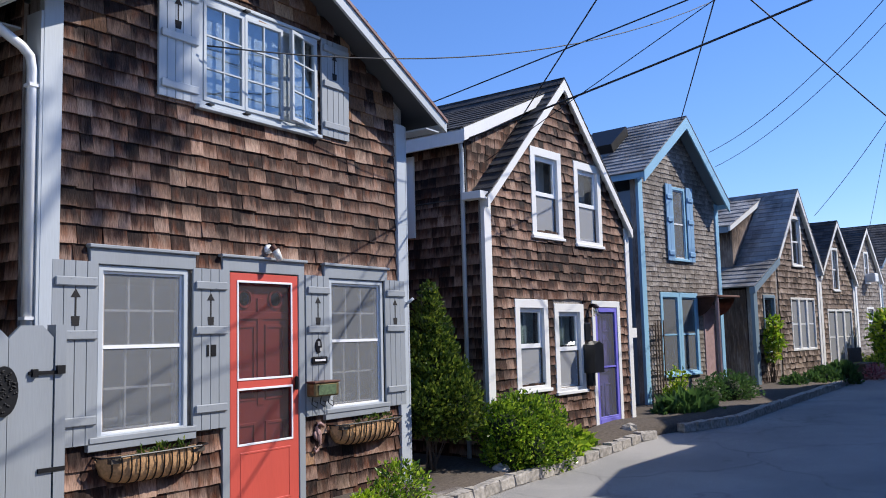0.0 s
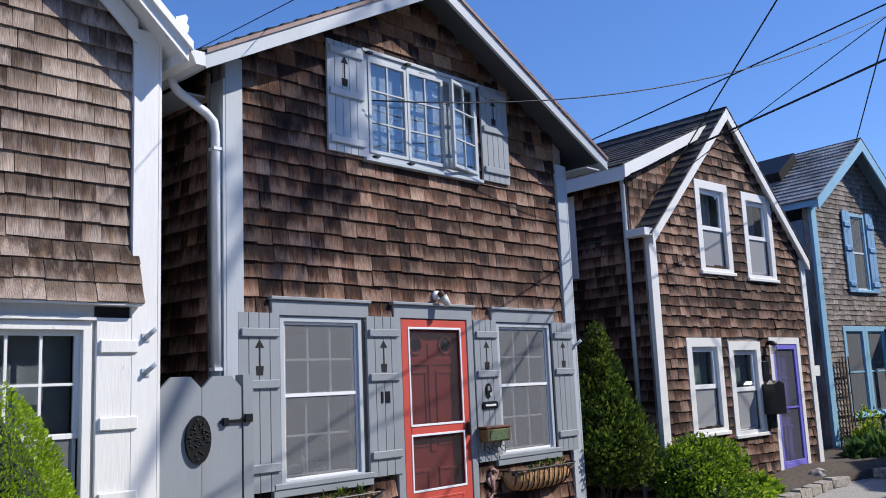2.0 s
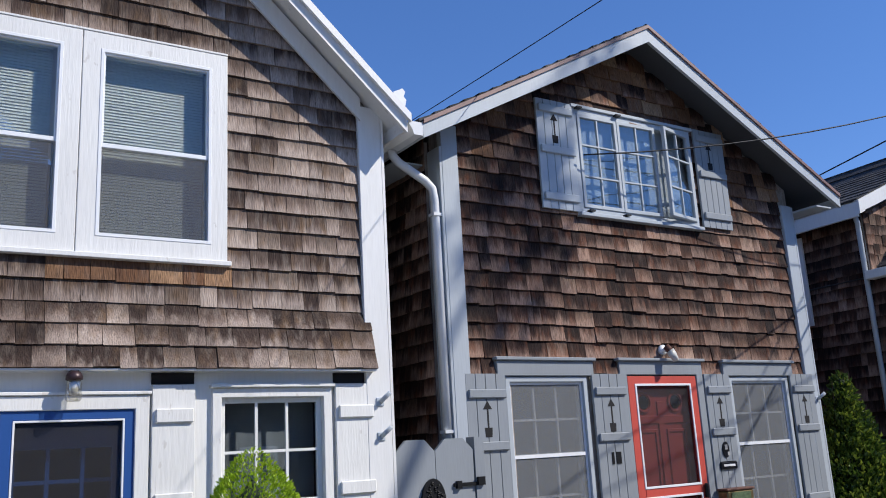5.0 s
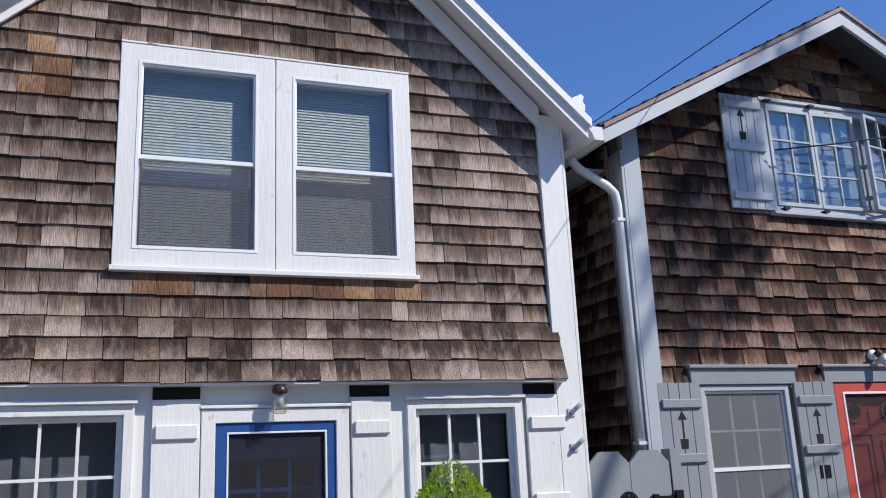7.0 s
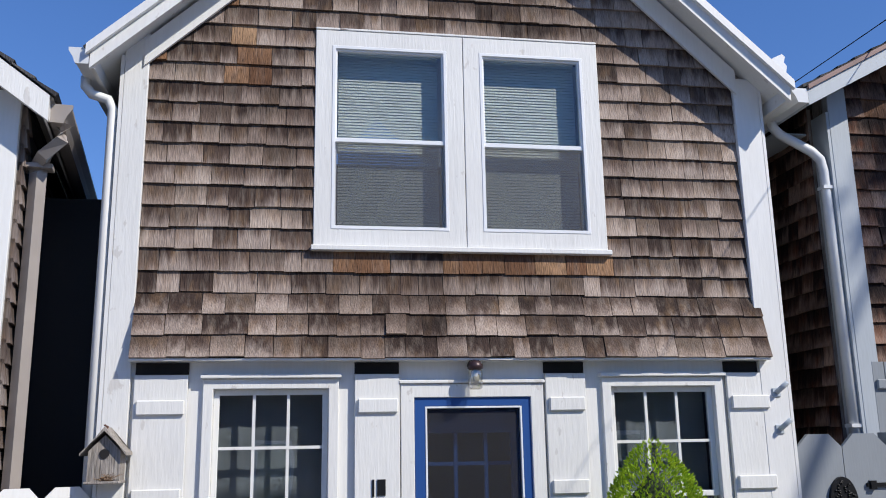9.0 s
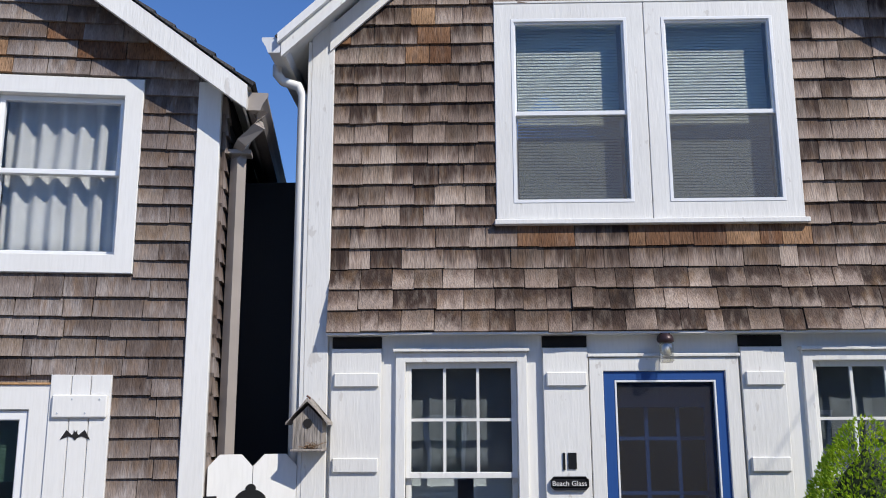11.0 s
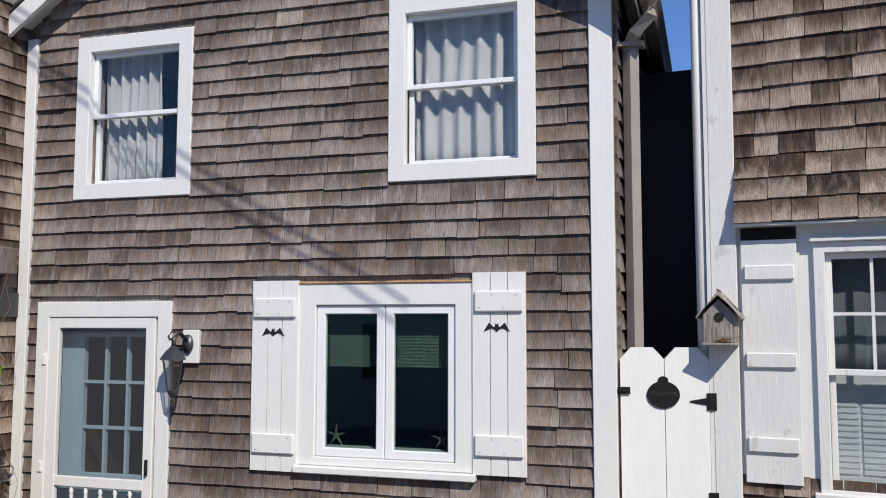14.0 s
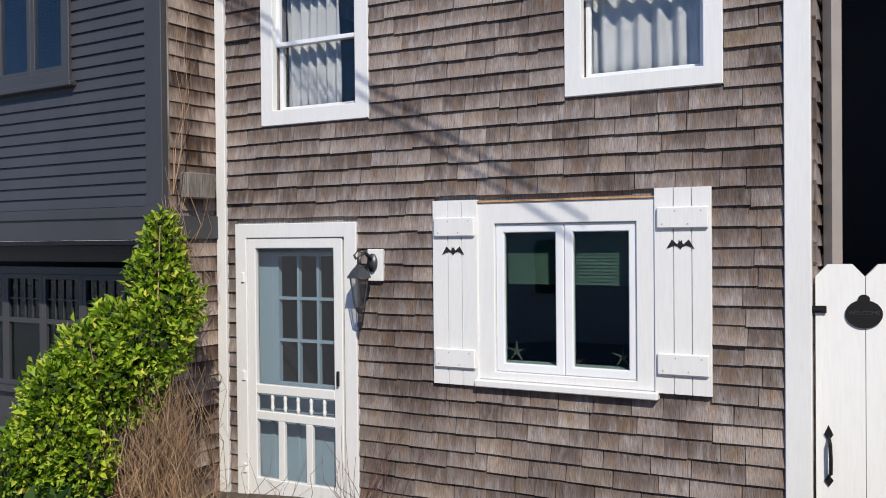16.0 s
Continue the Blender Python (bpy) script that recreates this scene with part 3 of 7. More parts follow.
def window(house, x0, x1, z0, z1, casing=0.09, cmat=None, smat=None, glass=None, rail=0.5, muntin=(0, 0), sill=True, screen=None, proud=0.03, frame_w=0.035, lower_muntin=None, head=None, sillw=0.03, label="", sillmat=None, inset=0.0):
    """a double-hung window: casing outside size x0..x1, z0..z1; sashes, panes, muntins, sill"""
    cmat, smat, glass = cmat or WHITE, smat or VINYL, glass or GLASS
    bm = bmesh.new()
    ring(bm, x0, x1, z0, z1, casing, -proud, 0.02, 0.004, wb=casing if not sill else casing * 0.5)
    if head:
        hx, hz = head
        cap = boxes((x0 - hx - 0.015, x1 + hx + 0.015, -proud - 0.03, 0.02, z1 + 0.001, z1 + hz + 0.022), bev=0.004)
    w = part("window", bm, cmat, house, label)
    if head:
        part("head_cap", cap, cmat, w)
    a, b, c, d = x0 + casing, x1 - casing, z0 + (casing * 0.5 if sill else casing), z1 - casing
    zm = c + (d - c) * rail
    for up, (p, q, yy) in enumerate(((c, zm + 0.018, 0.05 + inset), (zm - 0.018, d, 0.015 + inset))):
        bm = bmesh.new()
        ring(bm, a, b, p, q, frame_w, yy, yy + 0.032, 0.003)
        mu = muntin if up or lower_muntin is None else lower_muntin
        for k in range(mu[0]):
            xx = a + frame_w + (b - a - 2 * frame_w) * (k + 1) / (mu[0] + 1)
            box(bm, xx - 0.009, xx + 0.009, yy + 0.006, yy + 0.026, p + frame_w, q - frame_w)
        for k in range(mu[1]):
            zz = p + frame_w + (q - p - 2 * frame_w) * (k + 1) / (mu[1] + 1)
            box(bm, a + frame_w, b - frame_w, yy + 0.004, yy + 0.028, zz - 0.009, zz + 0.009)
        part("sash", bm, smat, w)
        pane = part("pane", boxes((a + frame_w - 0.005, b - frame_w + 0.005, yy + 0.012, yy + 0.018, p + frame_w - 0.005, q - frame_w + 0.005)), glass, w)
        pane.visible_shadow = False
    if sill:
        part("sill", boxes((x0 - sillw, x1 + sillw, -proud - 0.03, 0.05, z0 - 0.035, z0 + 0.012), bev=0.006), sillmat or cmat, w)
    if screen:
        s = part("insect_screen", boxes((a + 0.012, b - 0.012, 0.002, 0.004, c + 0.012, d - 0.012)), screen, w)
        bm = bmesh.new()
        ring(bm, a, b, c, d, 0.02, -0.006, 0.012, 0.002)
        box(bm, a + 0.02, b - 0.02, -0.006, 0.012, zm - 0.014, zm + 0.014)
        part("screen_frame", bm, smat, w)
    return w


def curtain(H, x0, x1, z0, z1, y, label, mat=None, waves=9, amp=1.0):
    """a hanging curtain with folds"""
    bm = bmesh.new()
    n = 90
    rows = []
    for j in range(7):
        z = z0 + (z1 - z0) * j / 6
        row = []
        for i in range(n + 1):
            u = i / n
            s = math.sin(u * waves * 2 * math.pi + 0.6 * math.sin(j * 0.9)) * 0.022 * amp + math.sin(u * waves * 4.6 + j * 0.3) * 0.01 * amp
            row.append(bm.verts.new((x0 + (x1 - x0) * u, y + s, z)))
        rows.append(row)
    for p, q in zip(rows, rows[1:]):
        for i in range(n):
            bm.faces.new((p[i], p[i + 1], q[i + 1], q[i]))
    bmesh.ops.solidify(bm, geom=bm.faces[:], thickness=0.003)
    ob = link_mesh("curtain", bm, mat or CURTAIN, None, smooth=True)
    ob.matrix_world = H
    return tagged(ob, label, "curtain")


def blind(H, x0, x1, z0, z1, y, label, mat=None, step=0.021):
    e = base("window_blind", H @ Matrix.Translation((0, 0, z0)), label, "blind", at=((x0 + x1) / 2, y, 0))
    z = 0.0
    bm = bmesh.new()
    while z < z1 - z0:
        vs = [bm.verts.new(c) for c in ((x0, y - 0.004, z), (x1, y - 0.004, z), (x1, y + 0.003, z + 0.0205), (x0, y + 0.003, z + 0.0205))]
        bm.faces.new(vs)
        z += step
    bmesh.ops.solidify(bm, geom=bm.faces[:], thickness=0.0012)
    part("slats", bm, mat or BLIND, e)
    part("head_rail", boxes((x0, x1, y - 0.015, y + 0.015, z1 - z0, z1 - z0 + 0.03)), mat or BLIND, e)
    return e


def shutter(house, x0, x1, z0, z1, mat, battens, bh=0.08, boards=3, proud=0.03, cut_out=None, bolts=True, label="", boltmat=None):
    """a board shutter: boards side by side, battens across, cut-out and bolt heads"""
    bm = bmesh.new()
    w = (x1 - x0) / boards
    yf = -proud - 0.022
    prof = [(x0, -proud), (x0, yf + 0.003), (x0 + 0.003, yf)]
    for k in range(1, boards):
        c = x0 + k * w + rnd.uniform(-0.004, 0.004)
        prof += [(c - 0.004, yf), (c - 0.0015, yf + 0.012), (c + 0.0015, yf + 0.012), (c + 0.004, yf)]
    prof += [(x1 - 0.003, yf), (x1, yf + 0.003), (x1, -proud)]
    lo = [bm.verts.new((x, y, z0)) for x, y in prof]
    hi = [bm.verts.new((x, y, z1)) for x, y in prof]
    bm.faces.new(lo)
    bm.faces.new(hi[::-1])
    for k in range(len(prof)):
        j = (k + 1) % len(prof)
        bm.faces.new((lo[j], lo[k], hi[k], hi[j]))
    bmesh.ops.recalc_face_normals(bm, faces=bm.faces)
    s = part("shutter", bm, mat, house, label)
    for zb in battens:
        b = part("batten", boxes((x0 + 0.018, x1 - 0.012, -proud - 0.044, -proud - 0.0225, zb - bh / 2, zb + bh / 2), bev=0.007), mat, s)
        if bolts:
            for k in range(4):
                bm = bmesh.new()
                lx = x0 + 0.05 + (x1 - x0 - 0.1) * k / 3
                disc(bm, lx, zb + (bh * 0.3 if k % 2 else -bh * 0.3), 0.005, 0.005, -proud - 0.0465, -proud - 0.043, 8)
                part("bolt", bm, boltmat or mat, b)
    if cut_out:
        cx, cz = cut_out
        bm = bmesh.new()
        yy0, yy1 = -proud - 0.0245, -proud - 0.0215
        prism(bm, [(cx - 0.042, cz + 0.085), (cx + 0.042, cz + 0.085), (cx, cz + 0.15)], yy0, yy1)
        prism(bm, [(cx - 0.007, cz - 0.06), (cx + 0.007, cz - 0.06), (cx + 0.007, cz + 0.086), (cx - 0.007, cz + 0.086)], yy0, yy1)
        prism(bm, [(cx - 0.03, cz - 0.13), (cx + 0.03, cz - 0.13), (cx + 0.036, cz - 0.058), (cx - 0.036, cz - 0.058)], yy0, yy1)
        part("tree_cut_out", bm, DARK, s, "dark potted-tree cut-out")
    return s


def text_on(H, txt, x, z, size, y, mat, parent, name="lettering"):
    cu = bpy.data.curves.new(name, "FONT")
    cu.body, cu.size, cu.extrude, cu.align_x, cu.align_y = txt, size, 0.002, "CENTER", "CENTER"
    ob = new(name, cu)
    dg = bpy.context.evaluated_depsgraph_get()
    me = bpy.data.meshes.new_from_object(ob.evaluated_get(dg))
    bpy.data.objects.remove(ob)
    me.materials.clear()
    me.materials.append(mat)
    o = new(name, me)
    o.parent = parent
    o.matrix_local = Matrix.Translation((x, y, z)) @ Matrix.Rotation(radians(90), 4, "X")
    return o


# ---- the setting: ground, lane, far backdrop
def ground_z(x):
    pts = [(-80, -1.2), (-12, -0.55), (-5, -0.42), (0, -0.25), (6, -0.16), (10, -0.12), (13, 0.06), (16, 0.13), (22, 0.22), (30, 0.45), (60, 1.0), (400, 2.0)]
    for (a, p), (b, q) in zip(pts, pts[1:]):
        if x <= b:
            s = min(max((x - a) / (b - a), 0), 1)
            return p + (q - p) * s
    return pts[-1][1]


def kerb_y(x):
    pts = [(-40, 4.0), (-6, 3.6), (-2, 4.5), (2, 4.9), (6, 5.2), (9, 5.38), (12.4, 5.2), (14.5, 4.45), (22, 4.35), (30, 4.6), (80, 8.0), (400, 20)]
    for (a, p), (b, q) in zip(pts, pts[1:]):
        if x <= b:
            s = min(max((x - a) / (b - a), 0), 1)
            return p + (q - p) * s
    return pts[-1][1]


def sheet(name, mat, xs, ys, zf, label, cat):
    bm = bmesh.new()
    grid = [[bm.verts.new((x, y, zf(x, y))) for y in ys] for x in xs]
    for i in range(len(xs) - 1):
        for j in range(len(ys) - 1):
            bm.faces.new((grid[i][j], grid[i + 1][j], grid[i + 1][j + 1], grid[i][j + 1]))
    return tagged(link_mesh(name, bm, mat, smooth=True), label, cat, kind="structure")


xs_ = [-400, -150, -60] + [-30 + k * 1.0 for k in range(71)] + [50, 70, 120, 400]
ground = sheet("ground", ASPHALT, xs_, [-400, -60, -20, -8, -4, -2, 0, 2, 4, 6, 8, 12, 30, 400], lambda x, y: ground_z(x) - 0.02, "worn dark asphalt lane with cracks and repairs", "ground")
bm = bmesh.new()
prev = None
for k in range(120):
    x = -20 + k * 0.6
    z = ground_z(x) + 0.09
    row = [bm.verts.new((x, kerb_y(x) + 0.1, z)), bm.verts.new((x, kerb_y(x) + 0.6, z + 0.05 + 0.03 * math.sin(x * 2.1))), bm.verts.new((x, 16, z + 0.08)), bm.verts.new((x, kerb_y(x) + 0.1, z - 0.2)), bm.verts.new((x, 16, z - 0.2))]
    if prev:
        bm.faces.new((prev[0], row[0], row[1], prev[1]))
        bm.faces.new((prev[1], row[1], row[2], prev[2]))
        bm.faces.new((prev[3], row[3], row[0], prev[0]))
    prev = row
tagged(link_mesh("planting_bed", bm, SOIL, smooth=True), "dark soil bed along the house fronts", "soil", kind="structure")

kerb = base("kerb", Matrix(), "low kerb of rough granite blocks along the lane", "kerb", kind="structure")
rk = random.Random(3)
bmk = []
for v in range(4):
    bm = bmesh.new()
    box(bm, -0.5, 0.5, -0.5, 0.5, -0.5, 0.5, 0.06)
    for q in bm.verts:
        q.co += Vector((rk.uniform(-0.05, 0.05), rk.uniform(-0.1, 0.1), rk.uniform(-0.12, 0.12)))
    me = bpy.data.meshes.new("kerb_stone")
    bm.to_mesh(me)
    bm.free()
    me.materials.append(GRANITE)
    bmk.append(me)
x = 5.0
while x < 26:
    w = rk.uniform(0.22, 0.4)
    if 12.35 < x < 13.2:
        x += w
        continue
    o = new("kerb_stone", bmk[rk.randrange(4)])
    o.parent = kerb
    ya, yb = kerb_y(x), kerb_y(x + w)
    o.matrix_local = Matrix.LocRotScale((x + w / 2, (ya + yb) / 2, ground_z(x) + 0.05), Euler((0, 0, math.atan2(yb - ya, w) + rk.uniform(-0.05, 0.05))), (w * 1.0, 0.15, 0.13))
    x += w


# ---- the house with the blue door
GZ14 = -0.3
h14 = base("shingled_cottage", H14, "two-storey brown cedar-shingled cottage with white trim and a blue door", "house", at=(0.7, 0, GZ14))
S14, PX14, PZ14, EL14, ER14, EZ14 = 0.93, 0.69, 6.29, -1.625, 2.997, 4.135


def gab14(z):
    d = (PZ14 - 0.10 - z) / S14
    return PX14 - d, PX14 + d


UP14 = [(-0.257, 1.70, 2.97, 4.465)]
LO14 = [(-0.88, -0.10, 0.72, 2.12), (0.36, 1.16, -0.2, 2.04), (1.62, 2.42, 0.72, 2.11)]
bm = wall_mesh(-1.46, 2.89, 2.24, 6.4, [(-0.15, 0.62, 3.05, 4.38), (0.84, 1.60, 3.05, 4.36)], gable=[((PX14, 0, PZ14 - 0.06), (-S14, 0, 1)), ((PX14, 0, PZ14 - 0.06), (S14, 0, 1))])
w14u = part("upper_wall", bm, WOODOLD, h14)
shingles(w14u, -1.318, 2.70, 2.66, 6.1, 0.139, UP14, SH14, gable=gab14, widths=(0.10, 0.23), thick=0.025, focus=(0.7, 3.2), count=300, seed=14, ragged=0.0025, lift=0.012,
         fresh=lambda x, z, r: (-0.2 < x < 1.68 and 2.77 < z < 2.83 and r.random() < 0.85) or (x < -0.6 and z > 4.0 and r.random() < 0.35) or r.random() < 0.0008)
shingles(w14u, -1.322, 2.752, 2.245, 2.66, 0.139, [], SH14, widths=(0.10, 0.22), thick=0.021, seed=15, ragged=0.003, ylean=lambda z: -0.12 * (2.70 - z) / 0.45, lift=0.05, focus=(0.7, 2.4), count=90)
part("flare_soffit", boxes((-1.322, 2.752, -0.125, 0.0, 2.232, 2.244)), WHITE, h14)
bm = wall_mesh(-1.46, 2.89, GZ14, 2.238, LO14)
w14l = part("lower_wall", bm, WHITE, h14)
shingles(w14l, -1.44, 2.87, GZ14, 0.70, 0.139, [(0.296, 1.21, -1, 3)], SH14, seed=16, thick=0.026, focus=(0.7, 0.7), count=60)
for a, b in ((-1.467, -1.318), (2.70, 2.89)):
    part("corner_board", boxes((a, b, -0.045, 0.02, GZ14, 4.42 if a < 0 else 4.25), bev=0.004), WHITE_OLD if a < 0 else WHITE, h14)
part("corner_return", boxes((-1.49, -1.468, -0.045, 0.16, GZ14, 4.2)), WHITE, h14)
part("corner_return", boxes((2.891, 2.912, -0.045, 0.16, GZ14, 4.2)), WHITE, h14)
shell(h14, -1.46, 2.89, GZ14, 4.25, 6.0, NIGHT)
gable_roof(h14, EL14, EZ14, PX14, PZ14, ER14, EZ14, 0.27, 6.2, ROOFM, WHITE_OLD, n=22, board=0.13)
bm = bmesh.new()
for sg in (-1, 1):
    xe = EL14 if sg < 0 else ER14
    prism(bm, [(xe - sg * 0.28, EZ14 + 0.28 * S14 - 0.09), (PX14, PZ14 - 0.09), (PX14, PZ14 - 0.27), (xe - sg * 0.28, EZ14 + 0.28 * S14 - 0.27)], -0.062, -0.04)
part("frieze_board", bm, WHITE, h14)
bm = bmesh.new()
for sg in (-1, 1):
    xe = EL14 if sg < 0 else ER14
    prism(bm, [(xe + sg * 0.02, EZ14 + 0.005), (PX14, PZ14 + 0.015), (PX14, PZ14 - 0.075), (xe + sg * 0.02, EZ14 - 0.06)], -0.315, -0.283)
part("outer_rake_board", bm, WHITE, h14)
for i, (a, b, rl) in enumerate(((-0.257, 0.738, 0.48), (0.742, 1.70, 0.48))):
    w_ = window(h14, a, b, 2.97, 4.46, 0.115, WHITE_OLD, VINYL, GLASS, rl, sill=False, frame_w=0.03, inset=-0.035)
    part("half_screen", boxes((a + 0.14, b - 0.14, -0.012, -0.010, 3.11, 3.66)), SCREENH, w_, "grey insect screen over the lower sash")
    bm = bmesh.new()
    ring(bm, a + 0.112, b - 0.112, 3.08, 4.35, 0.022, -0.034, -0.021, 0.002)
    part("storm_frame", bm, VINYL, w_)
part("window_head", boxes((-0.257, 1.70, -0.034, 0.0, 4.462, 4.478), bev=0.003), WHITE_OLD, h14)
part("window_sill", boxes((-0.27, 1.72, -0.06, 0.0, 2.935, 2.968), bev=0.004), WHITE_OLD, h14)
for a, b in ((-0.10, 0.58), (0.89, 1.56)):
    blind(H14, a, b, 3.06, 4.34, 0.1, "lowered white horizontal slat blind behind the upper window")
for k, (a, b) in enumerate(((-1.295, -0.986), (0.012, 0.289), (1.224, 1.49), (2.46, 2.756))):
    shutter(h14, a, b, 0.745, 2.152, WHITE_OLD, (1.96, 0.965) if k == 1 else (1.96, 1.45, 0.965), 0.088, 1, proud=0.02, bolts=False)
    # solid black strip: the shadow over the shutter's head as colour
    part("shutter_gap", boxes((a, b, -0.012, 0.0, 2.158, 2.228)), DARK, h14, "black strip standing for the shadow above the shutter")
for k, (a, b) in enumerate(((-0.899, -0.086), (1.603, 2.437))):
    window(h14, a, b, 0.70, 2.13, 0.062, WHITE_OLD, WHITE_OLD, GLASSB, 0.49, (2, 1), sill=True, frame_w=0.035, lower_muntin=(0, 0), head=(0.0, 0.004))
# curtain grey, made pale enough to imitate reflections in the glass
DIM = plain("curtain_reflection_grey", (0.46, 0.47, 0.48), 0.9, 0, 0.3, 3)
for a, b in ((-0.83, -0.15), (1.67, 2.37)):
    curtain(H14, a, b, 0.74 if a > 0 else 1.40, 2.06, 0.15, "grey curtain that also stands in for reflections on the panes", DIM, waves=4, amp=0.15)
    if a > 0:
        part("half_screen", boxes((a + 0.03, b - 0.03, 0.028, 0.030, 0.80, 1.37)), SCREEN, h14, "grey insect screen")
part("cafe_shutter", boxes((-0.84, -0.52, 0.16, 0.18, 0.75, 1.36), (-0.42, -0.14, 0.16, 0.18, 0.75, 1.36), *[(x0, x0 + 0.13, 0.150, 0.16, 0.8 + 0.035 * k, 0.825 + 0.035 * k) for k in range(15) for x0 in (-0.82, -0.67, -0.40, -0.27)]), WHITE, h14, "white louvred cafe shutters inside the window")
# blue screen door with the inner door behind it
bm = bmesh.new()
ring(bm, 0.296, 1.21, GZ14, 2.092, 0.085, -0.035, 0.02, 0.004, wb=0.03)
box(bm, 0.286, 1.22, -0.05, 0.0, 2.094, 2.115, 0.004)
dr = part("door_casing", bm, WHITE_OLD, h14)
bm = bmesh.new()
ring(bm, 0.383, 1.135, GZ14 + 0.06, 2.02, 0.068, -0.02, 0.015, 0.004, wb=0.55)
d14 = part("screen_door", bm, BLUE, h14, "deep blue screen door")
bm = bmesh.new()
ring(bm, 0.45, 1.068, GZ14 + 0.6, 1.952, 0.012, -0.024, 0.0, 0.002)
part("bead_trim", bm, VINYL, d14)
part("screen", boxes((0.455, 1.063, 0.0, 0.002, GZ14 + 0.6, 1.95)), SCREEND, d14)
bm = bmesh.new()
box(bm, 0.40, 1.12, 0.15, 0.18, GZ14 + 0.06, 0.85)
ring(bm, 0.40, 1.12, 0.85, 2.0, 0.09, 0.15, 0.18, wt=0.21)
for xx in (0.668, 0.865):
    box(bm, xx - 0.012, xx + 0.012, 0.153, 0.173, 0.94, 1.79)
for zz in (1.27, 1.60):
    box(bm, 0.49, 1.03, 0.152, 0.172, zz - 0.012, zz + 0.012)
part("inner_door", bm, BLUE, h14, "blue inner door with nine small panes")


# ---- the grey-trimmed house with the red door
GZ12 = -0.2
h12 = base("shingled_cottage", H12, "dark cedar-shingled cottage with grey-blue trim, shutters and red door", "house", at=(5.9, 0, GZ12))
PX12, PZ12, EL12, ER12, EZ12 = 5.865, 5.54, 3.27, 8.55, 4.15
S12 = (PZ12 - EZ12) / (PX12 - EL12)


def gab12(z):
    d = (PZ12 - 0.08 - z) / S12
    return PX12 - d, PX12 + d


HO12 = [(4.68, 7.16, 3.68, 4.72), (3.74, 5.46, 0.83, 2.38), (5.39, 6.445, -0.3, 2.38), (6.44, 8.10, 0.83, 2.38)]
SHOW12 = [(5.12, 6.66, 3.70, 4.69), (4.05, 5.09, 0.83, 2.385), (5.39, 6.445, -0.3, 2.385), (6.72, 7.78, 0.83, 2.385), (3.74, 4.13, 0.87, 2.22), (5.05, 5.44, 0.87, 2.22), (6.45, 6.80, 0.87, 2.22), (7.72, 8.0, 0.87, 2.22)]
bm = wall_mesh(3.64, 8.15, GZ12, 5.5, [(5.16, 6.62, 3.74, 4.66), (4.22, 4.96, 0.93, 2.17), (5.48, 6.36, GZ12 + 0.1, 2.22), (6.87, 7.65, 0.93, 2.17)], gable=[((PX12, 0, PZ12 - 0.06), (-S12, 0, 1)), ((PX12, 0, PZ12 - 0.06), (S12, 0, 1))])
w12 = part("front_wall", bm, WOODOLD, h12)
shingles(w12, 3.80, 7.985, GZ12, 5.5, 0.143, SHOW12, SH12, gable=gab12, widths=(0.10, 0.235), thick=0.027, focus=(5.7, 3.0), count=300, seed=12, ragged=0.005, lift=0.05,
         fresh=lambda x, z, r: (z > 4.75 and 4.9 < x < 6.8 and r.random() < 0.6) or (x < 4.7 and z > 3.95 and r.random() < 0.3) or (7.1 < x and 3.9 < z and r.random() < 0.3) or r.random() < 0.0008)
part("corner_board", boxes((3.64, 3.80, -0.05, 0.02, GZ12, 4.30), bev=0.005), GREYL, h12)
part("corner_board", boxes((7.985, 8.152, -0.05, 0.02, GZ12, 4.06), bev=0.005), GREYL, h12)
part("corner_return", boxes((3.618, 3.639, -0.05, 0.14, GZ12, 4.1)), GREYL, h12)
part("corner_return", boxes((8.153, 8.174, -0.05, 0.14, GZ12, 4.05)), GREYL, h12)
shell(h12, 3.64, 8.15, GZ12, 4.2, 6.0, SH12)
sw = part("left_wall", boxes((3.60, 3.638, 0.16, 6.0, GZ12, 4.2)), WOODOLD, h12)
sbm = bmesh.new()
rs = random.Random(31)
for i in range(31):
    z, y = GZ12 + 0.143 * i, 0.15
    while y < 5.8:
        w_, t_ = rs.uniform(0.09, 0.18), rs.uniform(0.018, 0.028)
        prism_fast(sbm, [(3.599, z + 0.17), (3.595, z + 0.17), (3.599 - t_, z + rs.uniform(-0.006, 0.006)), (3.599, z)], y + 0.003, y + w_)
        y += w_
bmesh.ops.recalc_face_normals(sbm, faces=sbm.faces)
o = part("side_shingle_field", sbm, SH12, sw)
o["kind"] = "stuff"
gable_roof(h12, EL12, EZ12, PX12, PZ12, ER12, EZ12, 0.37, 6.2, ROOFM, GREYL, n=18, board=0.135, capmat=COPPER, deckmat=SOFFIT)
for a, b, y in ((3.31, 3.62, 0.16), (8.17, 8.42, -0.35)):
    part("soffit_trim", boxes((a, b, y, 6.0, 3.985, 4.0)), GREYL, h12)
